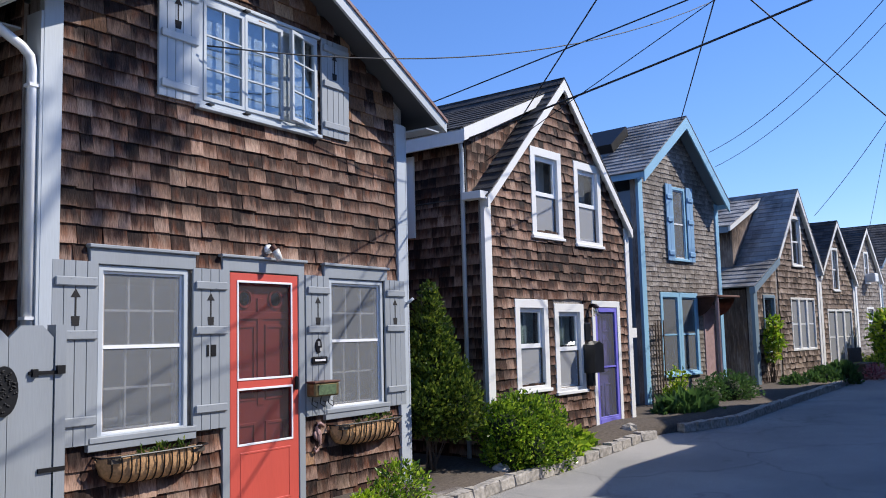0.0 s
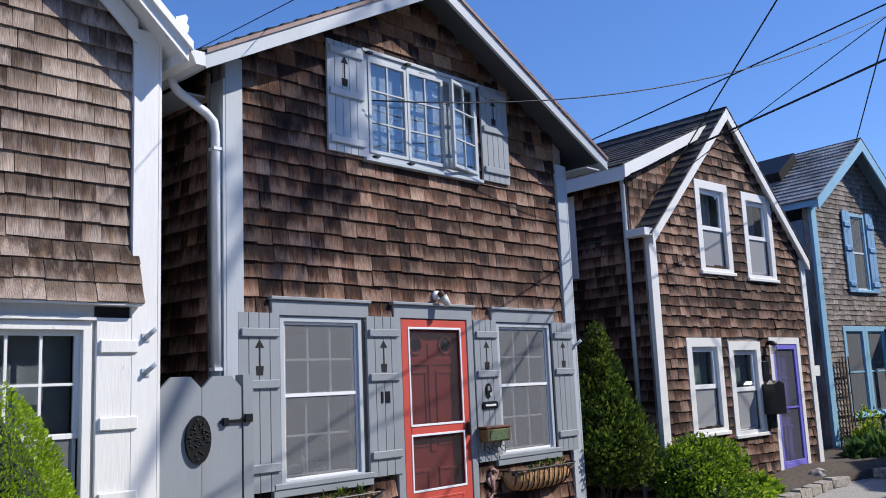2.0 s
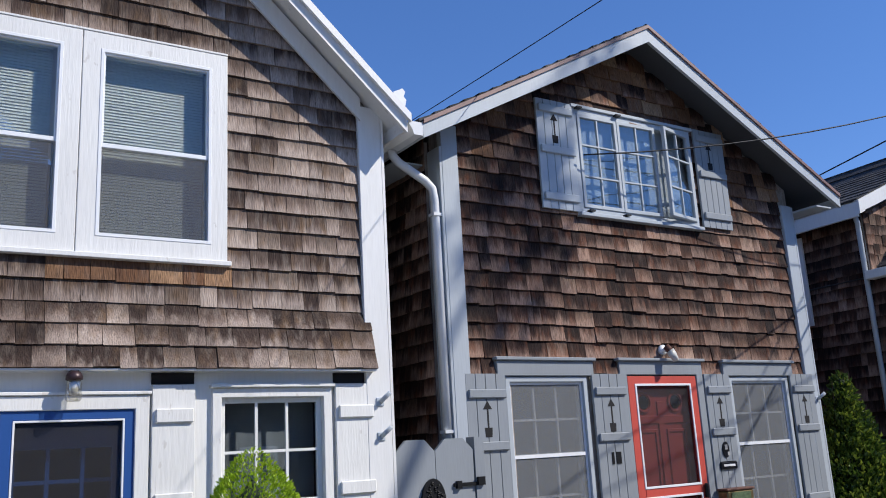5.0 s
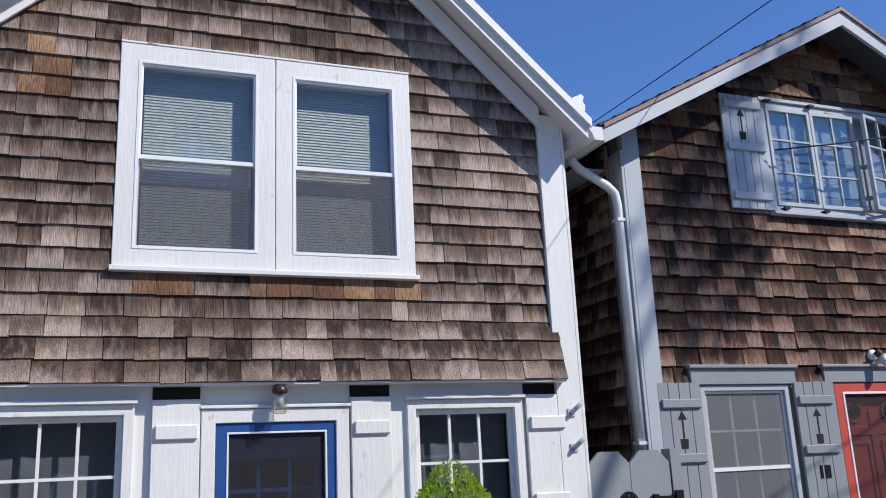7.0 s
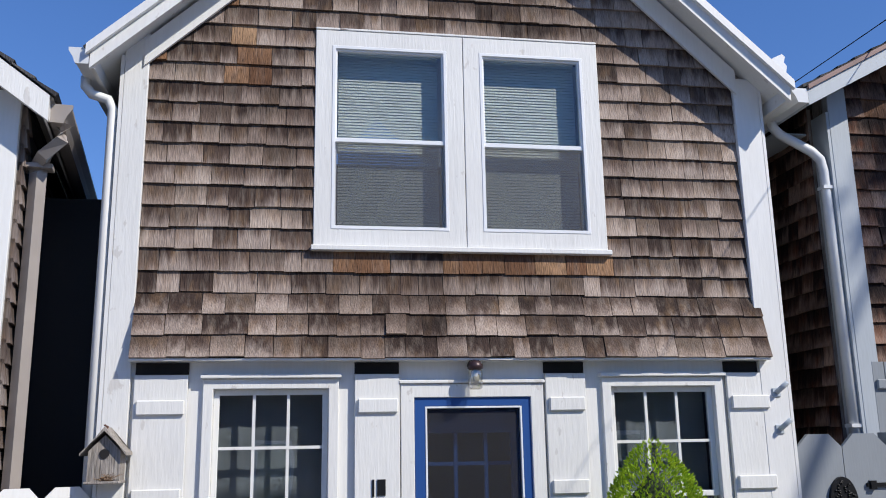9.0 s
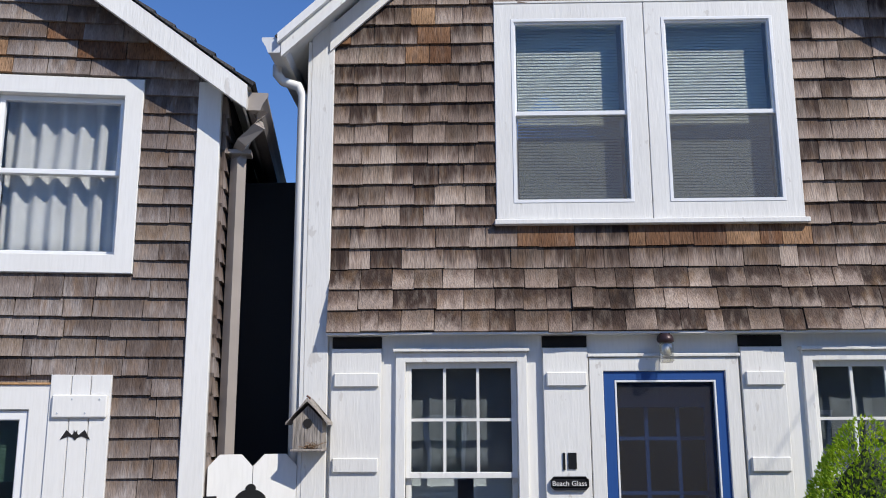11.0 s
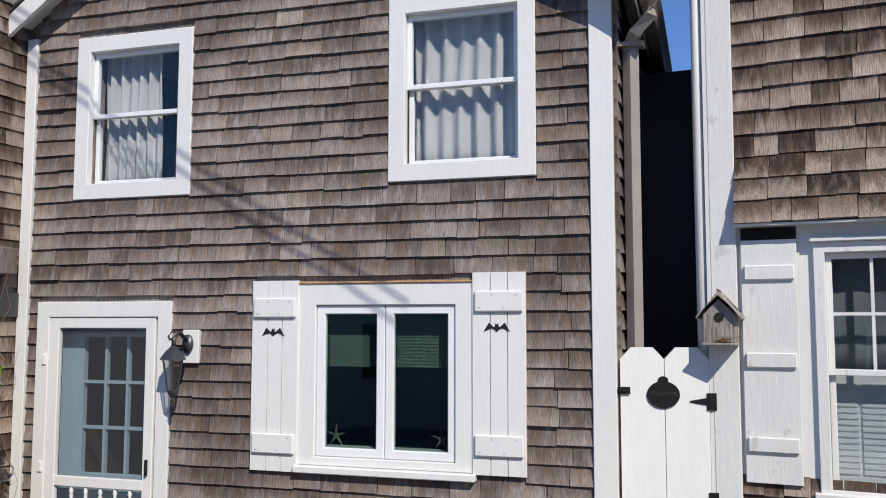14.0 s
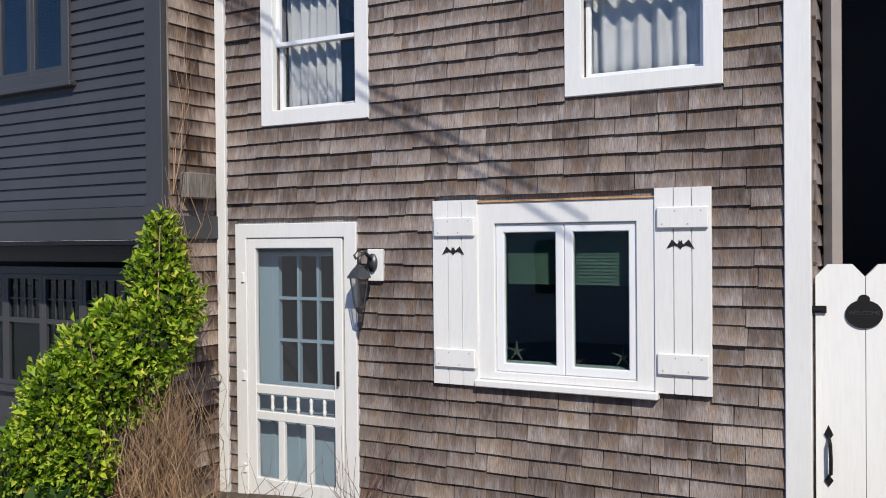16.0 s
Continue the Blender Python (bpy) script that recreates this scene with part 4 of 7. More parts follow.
for a, b in ((4.068, 5.07), (6.74, 7.765)):
    bm = bmesh.new()
    x0, x1 = a + 0.075, b - 0.06
    w = window(h12, x0, x1, 0.885, 2.218, 0.045, GREYL, VINYL, GLASS, 0.53, (2, 1), sill=True, screen=SCREEN, frame_w=0.035, lower_muntin=(2, 1), sillw=0.08, sillmat=GREY)
    part("head_board", boxes((a - 0.01, b + 0.01, -0.05, 0.0, 2.222, 2.345), bev=0.004), GREY, w)
    part("head_cap", boxes((a - 0.03, b + 0.03, -0.075, 0.0, 2.346, 2.375), bev=0.006), GREY, w)
    part("apron", boxes((a - 0.01, b + 0.02, -0.05, 0.0, 0.79, 0.848), bev=0.004), GREY, w)
for a, b, bat in ((3.742, 4.130, (2.08, 1.675, 1.03)), (5.05, 5.435, (2.09, 1.70, 1.03)), (6.45, 6.80, (2.09, 1.70, 1.03)), (7.72, 8.085, (2.09, 1.70, 1.03))):
    s = shutter(h12, a, b, 0.85, 2.238, GREY, bat, 0.07, 4, proud=0.03, cut_out=((a + b) / 2, 1.875))
# the number and signs on the shutters
num = base("house_number_bars", H12, "small dark metal bars on a grey shutter", "number plate", at=(5.25, -0.053, 1.475))
part("bar", boxes((5.195, 5.22, -0.058, -0.053, 1.475, 1.575)), IRON, num)
part("bar", boxes((5.245, 5.30, -0.058, -0.053, 1.475, 1.575)), IRON, num)
# red screen door
bm = bmesh.new()
ring(bm, 5.39, 6.445, GZ12, 2.352, 0.085, -0.04, 0.02, 0.004, wt=0.12, wb=0.1)
dc12 = part("door_casing", bm, GREY, h12)
part("head_cap", boxes((5.36, 6.47, -0.07, 0.02, 2.353, 2.38), bev=0.006), GREY, dc12)
ZB = 0.02
bm = bmesh.new()
ring(bm, 5.482, 6.358, ZB, 2.222, 0.092, -0.03, 0.01, 0.005, wt=0.077, wb=0.645)
d12 = part("screen_door", bm, RED, h12, "red painted wooden screen door")
part("lock_rail", boxes((5.575, 6.266, -0.029, 0.009, 1.165, 1.25), bev=0.004), RED, d12)
for a, b in ((1.25, 2.145), (0.665, 1.165)):
    bm = bmesh.new()
    ring(bm, 5.565, 6.278, a - 0.008, b + 0.008, 0.02, -0.036, -0.028, 0.002)
    part("screen_bead", bm, VINYL, d12, "white screen moulding")
    part("screen", boxes((5.575, 6.268, -0.012, -0.010, a, b)), SCREEND, d12)
bm = bmesh.new()
ring(bm, 5.60, 6.24, ZB + 0.1, 0.6, 0.02, -0.034, -0.028, 0.003)
part("kick_panel", bm, RED, d12)
part("door_pull", boxes((6.295, 6.325, -0.07, -0.032, 1.12, 1.25), bev=0.01), IRON, d12)
bm = bmesh.new()
box(bm, 5.49, 6.35, 0.045, 0.085, ZB, 2.2)
for a, b, c, d in ((5.6, 5.86, 1.05, 1.75), (5.98, 6.24, 1.05, 1.75), (5.6, 5.86, 0.2, 0.85), (5.98, 6.24, 0.2, 0.85)):
    ring(bm, a, b, c, d, 0.03, 0.033, 0.046, 0.004)
box(bm, 5.88, 5.96, 0.033, 0.046, 1.0, 2.0, 0.004)
box(bm, 5.56, 6.28, 0.031, 0.046, 1.80, 1.87, 0.004)
i12 = part("inner_door", bm, REDIN, h12, "red panelled inner door")
for cx in (5.72, 6.12):
    bm = bmesh.new()
    lathe(bm, [(0.095, 0.0), (0.095, 0.012), (0.088, 0.017), (0.075, 0.017), (0.07, 0.004)], 24)
    o = part("light_ring", bm, REDIN, i12)
    o.matrix_local = Matrix.Translation((cx, 0.044, 1.99)) @ Matrix.Rotation(radians(90), 4, "X")
    bm = bmesh.new()
    lathe(bm, [(0.069, 0.0), (0.06, 0.008), (0.03, 0.013), (0.001, 0.015)], 20)
    g = part("round_light", bm, plain("dark_bullseye_glass", (0.012, 0.014, 0.017), 0.06, 0, 0.1), i12, "dark bullseye glass", True)
    g.matrix_local = Matrix.Translation((cx, 0.043, 1.99)) @ Matrix.Rotation(radians(90), 4, "X")
part("door_step", boxes((5.35, 6.5, -0.32, 0.0, GZ12, ZB - 0.02), bev=0.01), GRANITE, h12)
# upstairs casements and shutters
shutter(h12, 4.675, 5.105, 3.69, 4.72, GREYL, (4.63, 4.24, 3.80), 0.07, 5, proud=0.03, cut_out=(4.875, 4.44), bolts=False)
shutter(h12, 6.72, 7.15, 3.70, 4.735, GREY, (4.64, 4.26, 3.82), 0.07, 5, proud=0.03, cut_out=(6.92, 4.45), bolts=False)
bm = bmesh.new()
ring(bm, 5.11, 6.67, 3.69, 4.70, 0.05, -0.04, 0.04, 0.004)
box(bm, 5.09, 6.70, -0.06, 0.02, 4.702, 4.735, 0.004)
box(bm, 5.09, 6.70, -0.075, 0.02, 3.655, 3.69, 0.004)
uw = part("casement_window", bm, GREYL, h12, "row of three casements with small panes")


def casement(parent, x, wd, z0, z1, swing, cols=2, rows=3):
    bm = bmesh.new()
    ring(bm, 0, wd, z0, z1, 0.035, -0.02, 0.015, 0.003)
    for k in range(cols - 1):
        xx = wd * (k + 1) / cols
        box(bm, xx - 0.007, xx + 0.007, -0.014, 0.01, z0 + 0.035, z1 - 0.035)
    for k in range(rows - 1):
        zz = z0 + (z1 - z0) * (k + 1) / rows
        box(bm, 0.035, wd - 0.035, -0.016, 0.012, zz - 0.007, zz + 0.007)
    s = part("casement", bm, GREYL, parent)
    hinge = wd if swing > 0 else 0.0
    turn = Matrix.Translation((x + hinge, -0.03, 0)) @ Matrix.Rotation(radians(swing), 4, "Z") @ Matrix.Translation((-hinge, 0, 0))
    s.matrix_local = turn
    g = part("pane", boxes((0.03, wd - 0.03, -0.003, 0.002, z0 + 0.03, z1 - 0.03)), GLASSC, parent)
    g.matrix_local = turn
    g.visible_shadow = False


casement(uw, 5.16, 0.49, 3.74, 4.65, 0)
casement(uw, 5.655, 0.49, 3.74, 4.65, -2)
casement(uw, 6.165, 0.47, 3.74, 4.65, 13)
for xx, zz in ((5.19, 3.70), (5.63, 3.70), (5.63, 4.69), (5.14, 4.69)):
    part("latch", boxes((xx, xx + 0.06, -0.09, -0.04, zz, zz + 0.015)), IRON, uw)
curtain(H12, 5.17, 6.61, 3.745, 4.655, 0.03, "sheer pale curtains behind the upper casements", plain("sheer_blue_curtain", (0.52, 0.58, 0.63), 0.9, 0, 0.15, 3), waves=5, amp=0.12)


# ---- the grey-weathered house with bat cut-outs
GZ16 = -0.28
h16 = base("shingled_cottage", H16, "grey-brown weathered cedar-shingled cottage with white trim and a white screen door", "house", at=(-3.1, 0, GZ16))
PX16, PZ16, EL16, ER16, EZ16 = -3.19, 5.16, -5.41, -0.973, 3.56
S16 = (PZ16 - EZ16) / (PX16 - EL16)


def gab16(z):
    d = (PZ16 - 0.08 - z) / S16
    return PX16 - d, PX16 + d


SHOW16 = [(-4.715, -3.82, 2.482, 3.59), (-2.463, -1.567, 2.50, 3.625), (-3.04, -1.93, 0.79, 1.915), (-4.96, -3.925, -1, 1.80), (-3.34, -3.03, 0.78, 1.915), (-1.94, -1.64, 0.82, 1.945)]
bm = wall_mesh(-5.13, -1.13, GZ16, 5.1, [(-4.618, -3.917, 2.575, 3.495), (-2.366, -1.664, 2.595, 3.53), (-2.92, -2.04, 0.88, 1.77), (-4.86, -4.04, GZ16 + 0.1, 1.70)], gable=[((PX16, 0, PZ16 - 0.06), (-S16, 0, 1)), ((PX16, 0, PZ16 - 0.06), (S16, 0, 1))])
w16 = part("front_wall", bm, WOODOLD, h16)
shingles(w16, -5.04, -1.26, GZ16, 5.0, 0.106, SHOW16, SH16, gable=gab16, widths=(0.12, 0.29), thick=0.027, focus=(-3.2, 1.8), count=300, seed=161, lift=0.004, ragged=0.0025,
         fresh=lambda x, z, r: z > 3.62 and r.random() < 0.14)
part("corner_board", boxes((-5.13, -5.045, -0.04, 0.02, GZ16, 3.62), bev=0.004), WHITE, h16)
part("corner_board", boxes((-1.262, -1.132, -0.04, 0.02, GZ16, 3.62), bev=0.004), WHITE, h16)
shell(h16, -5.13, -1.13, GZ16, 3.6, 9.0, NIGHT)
# gap side of this house, its shade coloured in as near-black
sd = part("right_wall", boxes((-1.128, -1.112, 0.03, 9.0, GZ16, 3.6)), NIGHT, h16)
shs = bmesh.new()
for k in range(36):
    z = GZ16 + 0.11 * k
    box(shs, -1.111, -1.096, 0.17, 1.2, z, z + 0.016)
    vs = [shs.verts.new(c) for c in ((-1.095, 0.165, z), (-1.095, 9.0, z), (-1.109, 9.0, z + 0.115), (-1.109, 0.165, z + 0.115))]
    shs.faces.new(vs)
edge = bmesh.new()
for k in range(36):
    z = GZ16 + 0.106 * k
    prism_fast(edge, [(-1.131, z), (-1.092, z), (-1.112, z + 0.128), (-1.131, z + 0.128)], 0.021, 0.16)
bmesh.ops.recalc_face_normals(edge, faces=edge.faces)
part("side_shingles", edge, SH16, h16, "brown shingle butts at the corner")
part("side_cladding", shs, NIGHT, h16, "side wall clapboards, coloured black for the shade in the gap")
gable_roof(h16, EL16, EZ16, PX16, PZ16, ER16, EZ16, 0.19, 9.2, ROOFM, WHITE_OLD, n=20, board=0.14)
for a, b, c, d in ((-4.715, -3.82, 2.482, 3.59), (-2.463, -1.567, 2.50, 3.625)):
    window(h16, a, b, c, d, 0.105, WHITE, VINYL, GLASSW, 0.52, sill=False, frame_w=0.03)
    curtain(H16, a + 0.12, b - 0.12 if a > -4 else b - 0.32, c + 0.06, d - 0.08, 0.125, "gathered white curtain behind the upper window", waves=6)
curtain(H16, -4.0, -3.935, 2.55, 3.5, 0.125, "gathered white curtain behind the upper window", waves=1)
bm = bmesh.new()
ring(bm, -3.035, -1.93, 0.82, 1.90, 0.115, -0.03, 0.02, 0.004, wt=0.13, wb=0.05)
gw = part("window", bm, WHITE, h16)
part("drip_cap", boxes((-3.05, -1.92, -0.04, 0.0, 1.901, 1.911)), COCO, gw)
part("sill", boxes((-3.045, -1.92, -0.07, 0.02, 0.775, 0.818), bev=0.006), WHITE, gw)
for a, b in ((-2.918, -2.482), (-2.478, -2.042)):
    bm = bmesh.new()
    ring(bm, a, b, 0.872, 1.768, 0.052, -0.012, 0.03, 0.005)
    s = part("sash", bm, VINYL, gw)
    g = part("pane", boxes((a + 0.045, b - 0.045, 0.01, 0.016, 0.92, 1.72)), GLASSD, gw)
    g.visible_shadow = False
    bl = blind(H16, a + 0.03, b - 0.03, 1.40, 1.75, 0.11, "half-lowered green cellular shade", SHADE, 0.02)
part("room_panel", boxes((-3.6, -1.35, 0.9, 0.92, 0.2, 2.1)), plain("dark_green_cloth", (0.010, 0.022, 0.018), 0.9), h16, "dark green cloth hanging behind the window")
for cx in (-2.83, -2.16):
    bm = bmesh.new()
    for k in range(5):
        an = k * 2 * math.pi / 5 + 0.3
        p = [(cx + math.cos(an + q) * rr_ * 0.075, 0.985 + math.sin(an + q) * rr_ * 0.075) for q, rr_ in ((-0.5, 0.18), (0, 0.9), (0.5, 0.18))]
        prism(bm, [(cx, 0.985)] + p, 0.085, 0.097)
    st = link_mesh("starfish", bm, WOODOLD)
    st.matrix_world = H16
    tagged(st, "dried pale starfish standing on the window ledge", "starfish", "starfish on the ledge")
part("inner_ledge", boxes((-2.92, -2.04, 0.04, 0.12, 0.90, 0.925)), WHITE, h16)


def bat(house, cx, cz, y):
    pts = [(0, -0.03), (0.014, -0.015), (0.034, -0.009), (0.076, -0.027), (0.046, 0.024), (0.017, -0.002), (0.010, 0.006), (0.008, 0.023), (0.003, 0.014)]
    bm = bmesh.new()
    prism(bm, [(cx + x, cz + z) for x, z in pts] + [(cx - x, cz + z) for x, z in pts[::-1] if x > 0], y - 0.003, y)
    return part("bat_cut_out", bm, DARK, house, "dark bat-shaped cut-out")


for a, b, c, d in ((-3.342, -3.03, 0.775, 1.92), (-1.94, -1.63, 0.815, 1.952)):
    s = shutter(h16, a, b, c, d, WHITE, (d - 0.165, c + 0.165), 0.12, 3, proud=0.02, boltmat=GUTGREY)
    bat(s, (a + b) / 2 - 0.01, d - 0.31, -0.0425)
# white screen door with spindles
ZB16 = -0.16
bm = bmesh.new()
ring(bm, -4.962, -3.924, ZB16 - 0.05, 1.80, 0.10, -0.035, 0.02, 0.004, wb=0.03)
part("door_casing", bm, WHITE, h16)
bm = bmesh.new()
ring(bm, -4.86, -4.045, ZB16, 1.698, 0.072, -0.025, 0.012, 0.005, wb=0.16)
d16 = part("screen_door", bm, WHITE, h16, "white screen door with a row of turned spindles")
for a, b in ((0.60, 0.665), (0.415, 0.475)):
    part("rail", boxes((-4.79, -4.115, -0.024, 0.011, a, b), bev=0.004), WHITE, d16)
for xx in (-4.60, -4.36):
    part("mullion", boxes((xx, xx + 0.055, -0.023, 0.010, ZB16 + 0.16, 0.415), bev=0.004), WHITE, d16)
for k in range(5):
    bm = bmesh.new()
    lathe(bm, [(0.009, 0), (0.012, 0.02), (0.016, 0.035), (0.009, 0.05), (0.014, 0.065), (0.009, 0.08), (0.016, 0.095), (0.011, 0.11), (0.009, 0.125)], 10, (-4.66 + 0.112 * k, -0.006, 0.475))
    part("spindle", bm, WHITE, d16, smooth=True)
FAINT = screen_mat("faint_screen", (0.2, 0.21, 0.23), 0.1)
for a, b in ((0.665, 1.63), (0.475, 0.6), (ZB16 + 0.16, 0.415)):
    part("screen", boxes((-4.79, -4.115, 0.0, 0.002, a, b)), FAINT, d16)
for z in (1.42, 0.72, 0.06):
    part("hinge", boxes((-4.905, -4.875, -0.046, -0.03, z - 0.035, z + 0.035), bev=0.004), WHITE, d16)
part("door_pull", boxes((-4.085, -4.07, -0.05, -0.026, 0.70, 0.80), bev=0.004), IRON, d16)
bm = bmesh.new()
box(bm, -4.86, -4.05, 0.10, 0.14, ZB16, 0.62)
ring(bm, -4.86, -4.05, 0.62, 1.70, 0.13, 0.10, 0.14, wb=0.05)
box(bm, -4.73, -4.68, 0.10, 0.14, 0.67, 1.57)
for k in range(2):
    box(bm, -4.52 + 0.17 * k, -4.50 + 0.17 * k, 0.105, 0.135, 0.67, 1.57)
for k in range(2):
    box(bm, -4.68, -4.18, 0.105, 0.135, 0.96 + 0.3 * k, 0.98 + 0.3 * k)
for a, b in ((-4.75, -4.5), (-4.42, -4.16)):
    ring(bm, a, b, -0.2, 0.5, 0.035, 0.09, 0.101, 0.004)
part("inner_door", bm, paint("dusty_blue_paint", (0.27, 0.38, 0.45), 0.5, 0.2), h16, "slate-blue inner door with nine panes")
part("door_step", boxes((-5.0, -3.9, -0.3, 0.0, GZ16, ZB16 - 0.06), bev=0.01), GRANITE, h16)


# ---- gutters and downspouts (parts of their houses)
def spout(house, pts, mat, w=0.034, straps=(), round_=True):
    bm = bmesh.new()
    tube(bm, pts, w, 12 if round_ else 4)
    d = part("downspout", bm, mat, house, smooth=round_)
    for z in straps:
        p = pts[-1]
        part("strap", boxes((p[0] - w - 0.012, p[0] + w + 0.03, p[1] - w - 0.006, p[1] + w + 0.006, z - 0.012, z + 0.012)), mat, d)
    return d


def gutter(house, x, z, y0, y1, mat, side):
    bm = bmesh.new()
    prof = [(0, 0), (side * 0.115, 0.0), (side * 0.115, -0.02), (side * 0.09, -0.06), (side * 0.075, -0.10), (0.0, -0.10)]
    prism(bm, [(x + a, z + b) for a, b in prof], y0, y1)
    g = part("gutter", bm, mat, house)
    bm = bmesh.new()
    prism(bm, [(x + a * 1.06, z + 0.004 + b * 1.05) for a, b in prof], y0 - 0.006, y0 + 0.01)
    part("end_cap", bm, mat, g)


gutter(h12, 3.265, 4.12, -0.38, 6.1, GUTTER, -1)
spout(h12, [(3.215, 0.02, 4.03), (3.22, 0.02, 3.98), (3.27, 0.02, 3.93), (3.50, 0.0, 3.80), (3.565, 0.0, 3.74), (3.585, 0.0, 3.64), (3.59, 0.0, 1.45)], GUTTER, 0.036, (3.52, 1.8))
gutter(h14, -1.63, 4.125, -0.27, 6.1, GUTTER, -1)
spout(h14, [(-1.70, -0.03, 4.04), (-1.70, -0.03, 3.98), (-1.66, -0.02, 3.93), (-1.56, -0.01, 3.90), (-1.53, 0.0, 3.84), (-1.525, 0.0, 0.0)], WHITE, 0.032)
gutter(h14, 3.02, 4.125, 0.35, 6.1, GUTTER, 1)
bm = bmesh.new()
prism(bm, [(2.96, 4.25), (3.04, 4.25), (3.05, 4.30), (3.03, 4.325), (3.042, 4.37), (3.02, 4.39), (2.94, 4.35)], -0.19, -0.13)
part("gutter_end", bm, VINYL, h14, "white moulded gutter end")
gutter(h16, -0.985, 3.53, -0.12, 9.1, GUTBROWN, 1)
spout(h16, [(-0.91, -0.06, 3.44), (-0.91, -0.06, 3.36), (-1.0, 0.0, 3.29), (-1.035, 0.1, 3.26), (-1.04, 0.1, 3.2), (-1.04, 0.1, GZ16)], GUTBROWN, 0.045, (3.24,), round_=False)
part("roof_edge", boxes((-1.0, -0.96, -0.15, 9.1, 3.55, 3.58)), WHITE_OLD, h16)


# ---- generic row house for the far end of the lane
def row_house(H, x0, x1, zf, eaves, peak, over, wallmat, trim, roofmat, expo, holes, label, depth=6.0, n=16, board=0.14, boards=(0, 1), focus=None, count=0, seed=50, sidemat=None, widths=(0.09, 0.18), capmat=None, deckmat=None):
    h = base("shingled_cottage", H, label, "house", at=((x0 + x1) / 2, 0, zf))
    (xl, zl), (xp, zp), (xr, zr) = eaves[0], peak, eaves[1]
    sl, sr = (zp - zl) / (xp - xl), (zp - zr) / (xr - xp)
    cuts = [((xp, 0, zp - 0.06), (-sl, 0, 1)), ((xp, 0, zp - 0.06), (sr, 0, 1))]
    openings = [(a + 0.09, b - 0.09, c + 0.07, d - 0.09) for a, b, c, d in holes]
    w = part("front_wall", wall_mesh(x0, x1, zf, zp, openings, gable=cuts), WOODOLD, h)
    shingles(w, x0 + 0.12, x1 - 0.1, zf, zp - 0.1, expo, holes, wallmat, gable=lambda z: (xp - (zp - 0.12 - z) / sl, xp + (zp - 0.12 - z) / sr), widths=widths, seed=seed, focus=focus, count=count, thick=0.2 * expo, ragged=0.05 * expo, lift=0.06)
    for a, b in [((x0 - 0.02, x0 + 0.14), (x1 - 0.12, x1 + 0.02))[k] for k in boards]:
        zt = (zl + (a - xl) * sl if a < xp else zr + (xr - b) * sr) - 0.02
        part("corner_board", boxes((a, b, -0.04, 0.02, zf, zt), bev=0.004), trim, h)
    ze = min(zl + (x0 - xl) * sl, zr + (xr - x1) * sr) - 0.04
    shell(h, x0, x1, zf, ze, depth, BLACKP if sidemat is None else sidemat)
    gable_roof(h, xl, zl, xp, zp, xr, zr, over, depth + 0.2, roofmat, trim, n, board, capmat=capmat, deckmat=deckmat)
    return h, w


# the second dark house with the violet door
h10, w10 = row_house(H10, 9.30, 13.42, -0.2, ((9.28, 3.40), (13.47, 3.30)), (11.38, 5.42), 0.1, SH12, WHITE, ROOFM, 0.135,
                     [(10.47, 11.32, 2.98, 4.27), (11.70, 12.55, 2.94, 4.23), (9.96, 10.81, 0.83, 2.08), (10.98, 11.84, 0.75, 2.03), (12.10, 13.03, -0.3, 2.09)],
                     "dark shingled cottage with white trim and a violet screen door", focus=(11.2, 1.8), count=260, seed=10, sidemat=SH12)
for a, b, c, d in ((10.47, 11.32, 2.98, 4.27), (11.70, 12.55, 2.94, 4.23), (9.96, 10.81, 0.83, 2.08), (10.98, 11.84, 0.75, 2.03)):
    w_ = window(h10, a, b, c, d, 0.12, WHITE, VINYL, GLASSB, 0.5, sill=True, frame_w=0.06, screen=None, sillw=0.02)
    part("half_screen", boxes((a + 0.16, b - 0.16, 0.035, 0.037, c + 0.1, (c + d) / 2 - 0.02)), SCREENP, w_, "pale grey insect screen")
    if c > 2:
        curtain(H10, a + 0.14, b - 0.14, c + 0.1, d - 0.1, 0.2, "pale curtain behind the upper window", waves=4)
SHEER = plain("pale_green_sheer", (0.42, 0.50, 0.46), 0.9, 0, 0.15, 3)
for a, b in ((10.1, 10.68), (11.12, 11.7)):
    curtain(H10, a, b, 1.42, 1.98, 0.15, "pale green half curtain in the lower window", SHEER, waves=4, amp=0.5)
bm = bmesh.new()
ring(bm, 12.10, 13.03, -0.05, 2.09, 0.10, -0.03, 0.02, 0.004, wb=0.03)
part("door_casing", bm, WHITE, h10)
bm = bmesh.new()
ring(bm, 12.20, 12.93, -0.02, 1.99, 0.075, -0.02, 0.015, 0.004, wb=0.32)
box(bm, 12.275, 12.855, -0.015, 0.01, 1.05, 1.075)
d10 = part("screen_door", bm, PURPLE, h10, "violet screen door")
part("screen", boxes((12.275, 12.855, 0.0, 0.002, 0.3, 1.915)), screen_mat("thin_screen", (0.12, 0.12, 0.14), 0.35), d10)
bm = bmesh.new()
box(bm, 12.2, 12.93, 0.08, 0.12, -0.02, 2.0)
for a, b in ((12.28, 12.52), (12.6, 12.84)):
    for c, d in ((0.2, 0.8), (0.95, 1.5), (1.6, 1.85)):
        ring(bm, a, b, c, d, 0.03, 0.066, 0.081, 0.003)
part("inner_door", bm, PURPLE, h10)
part("kick_panel", boxes((12.26, 12.87, -0.026, -0.02, 0.03, 0.27), bev=0.003), PURPLE, d10)
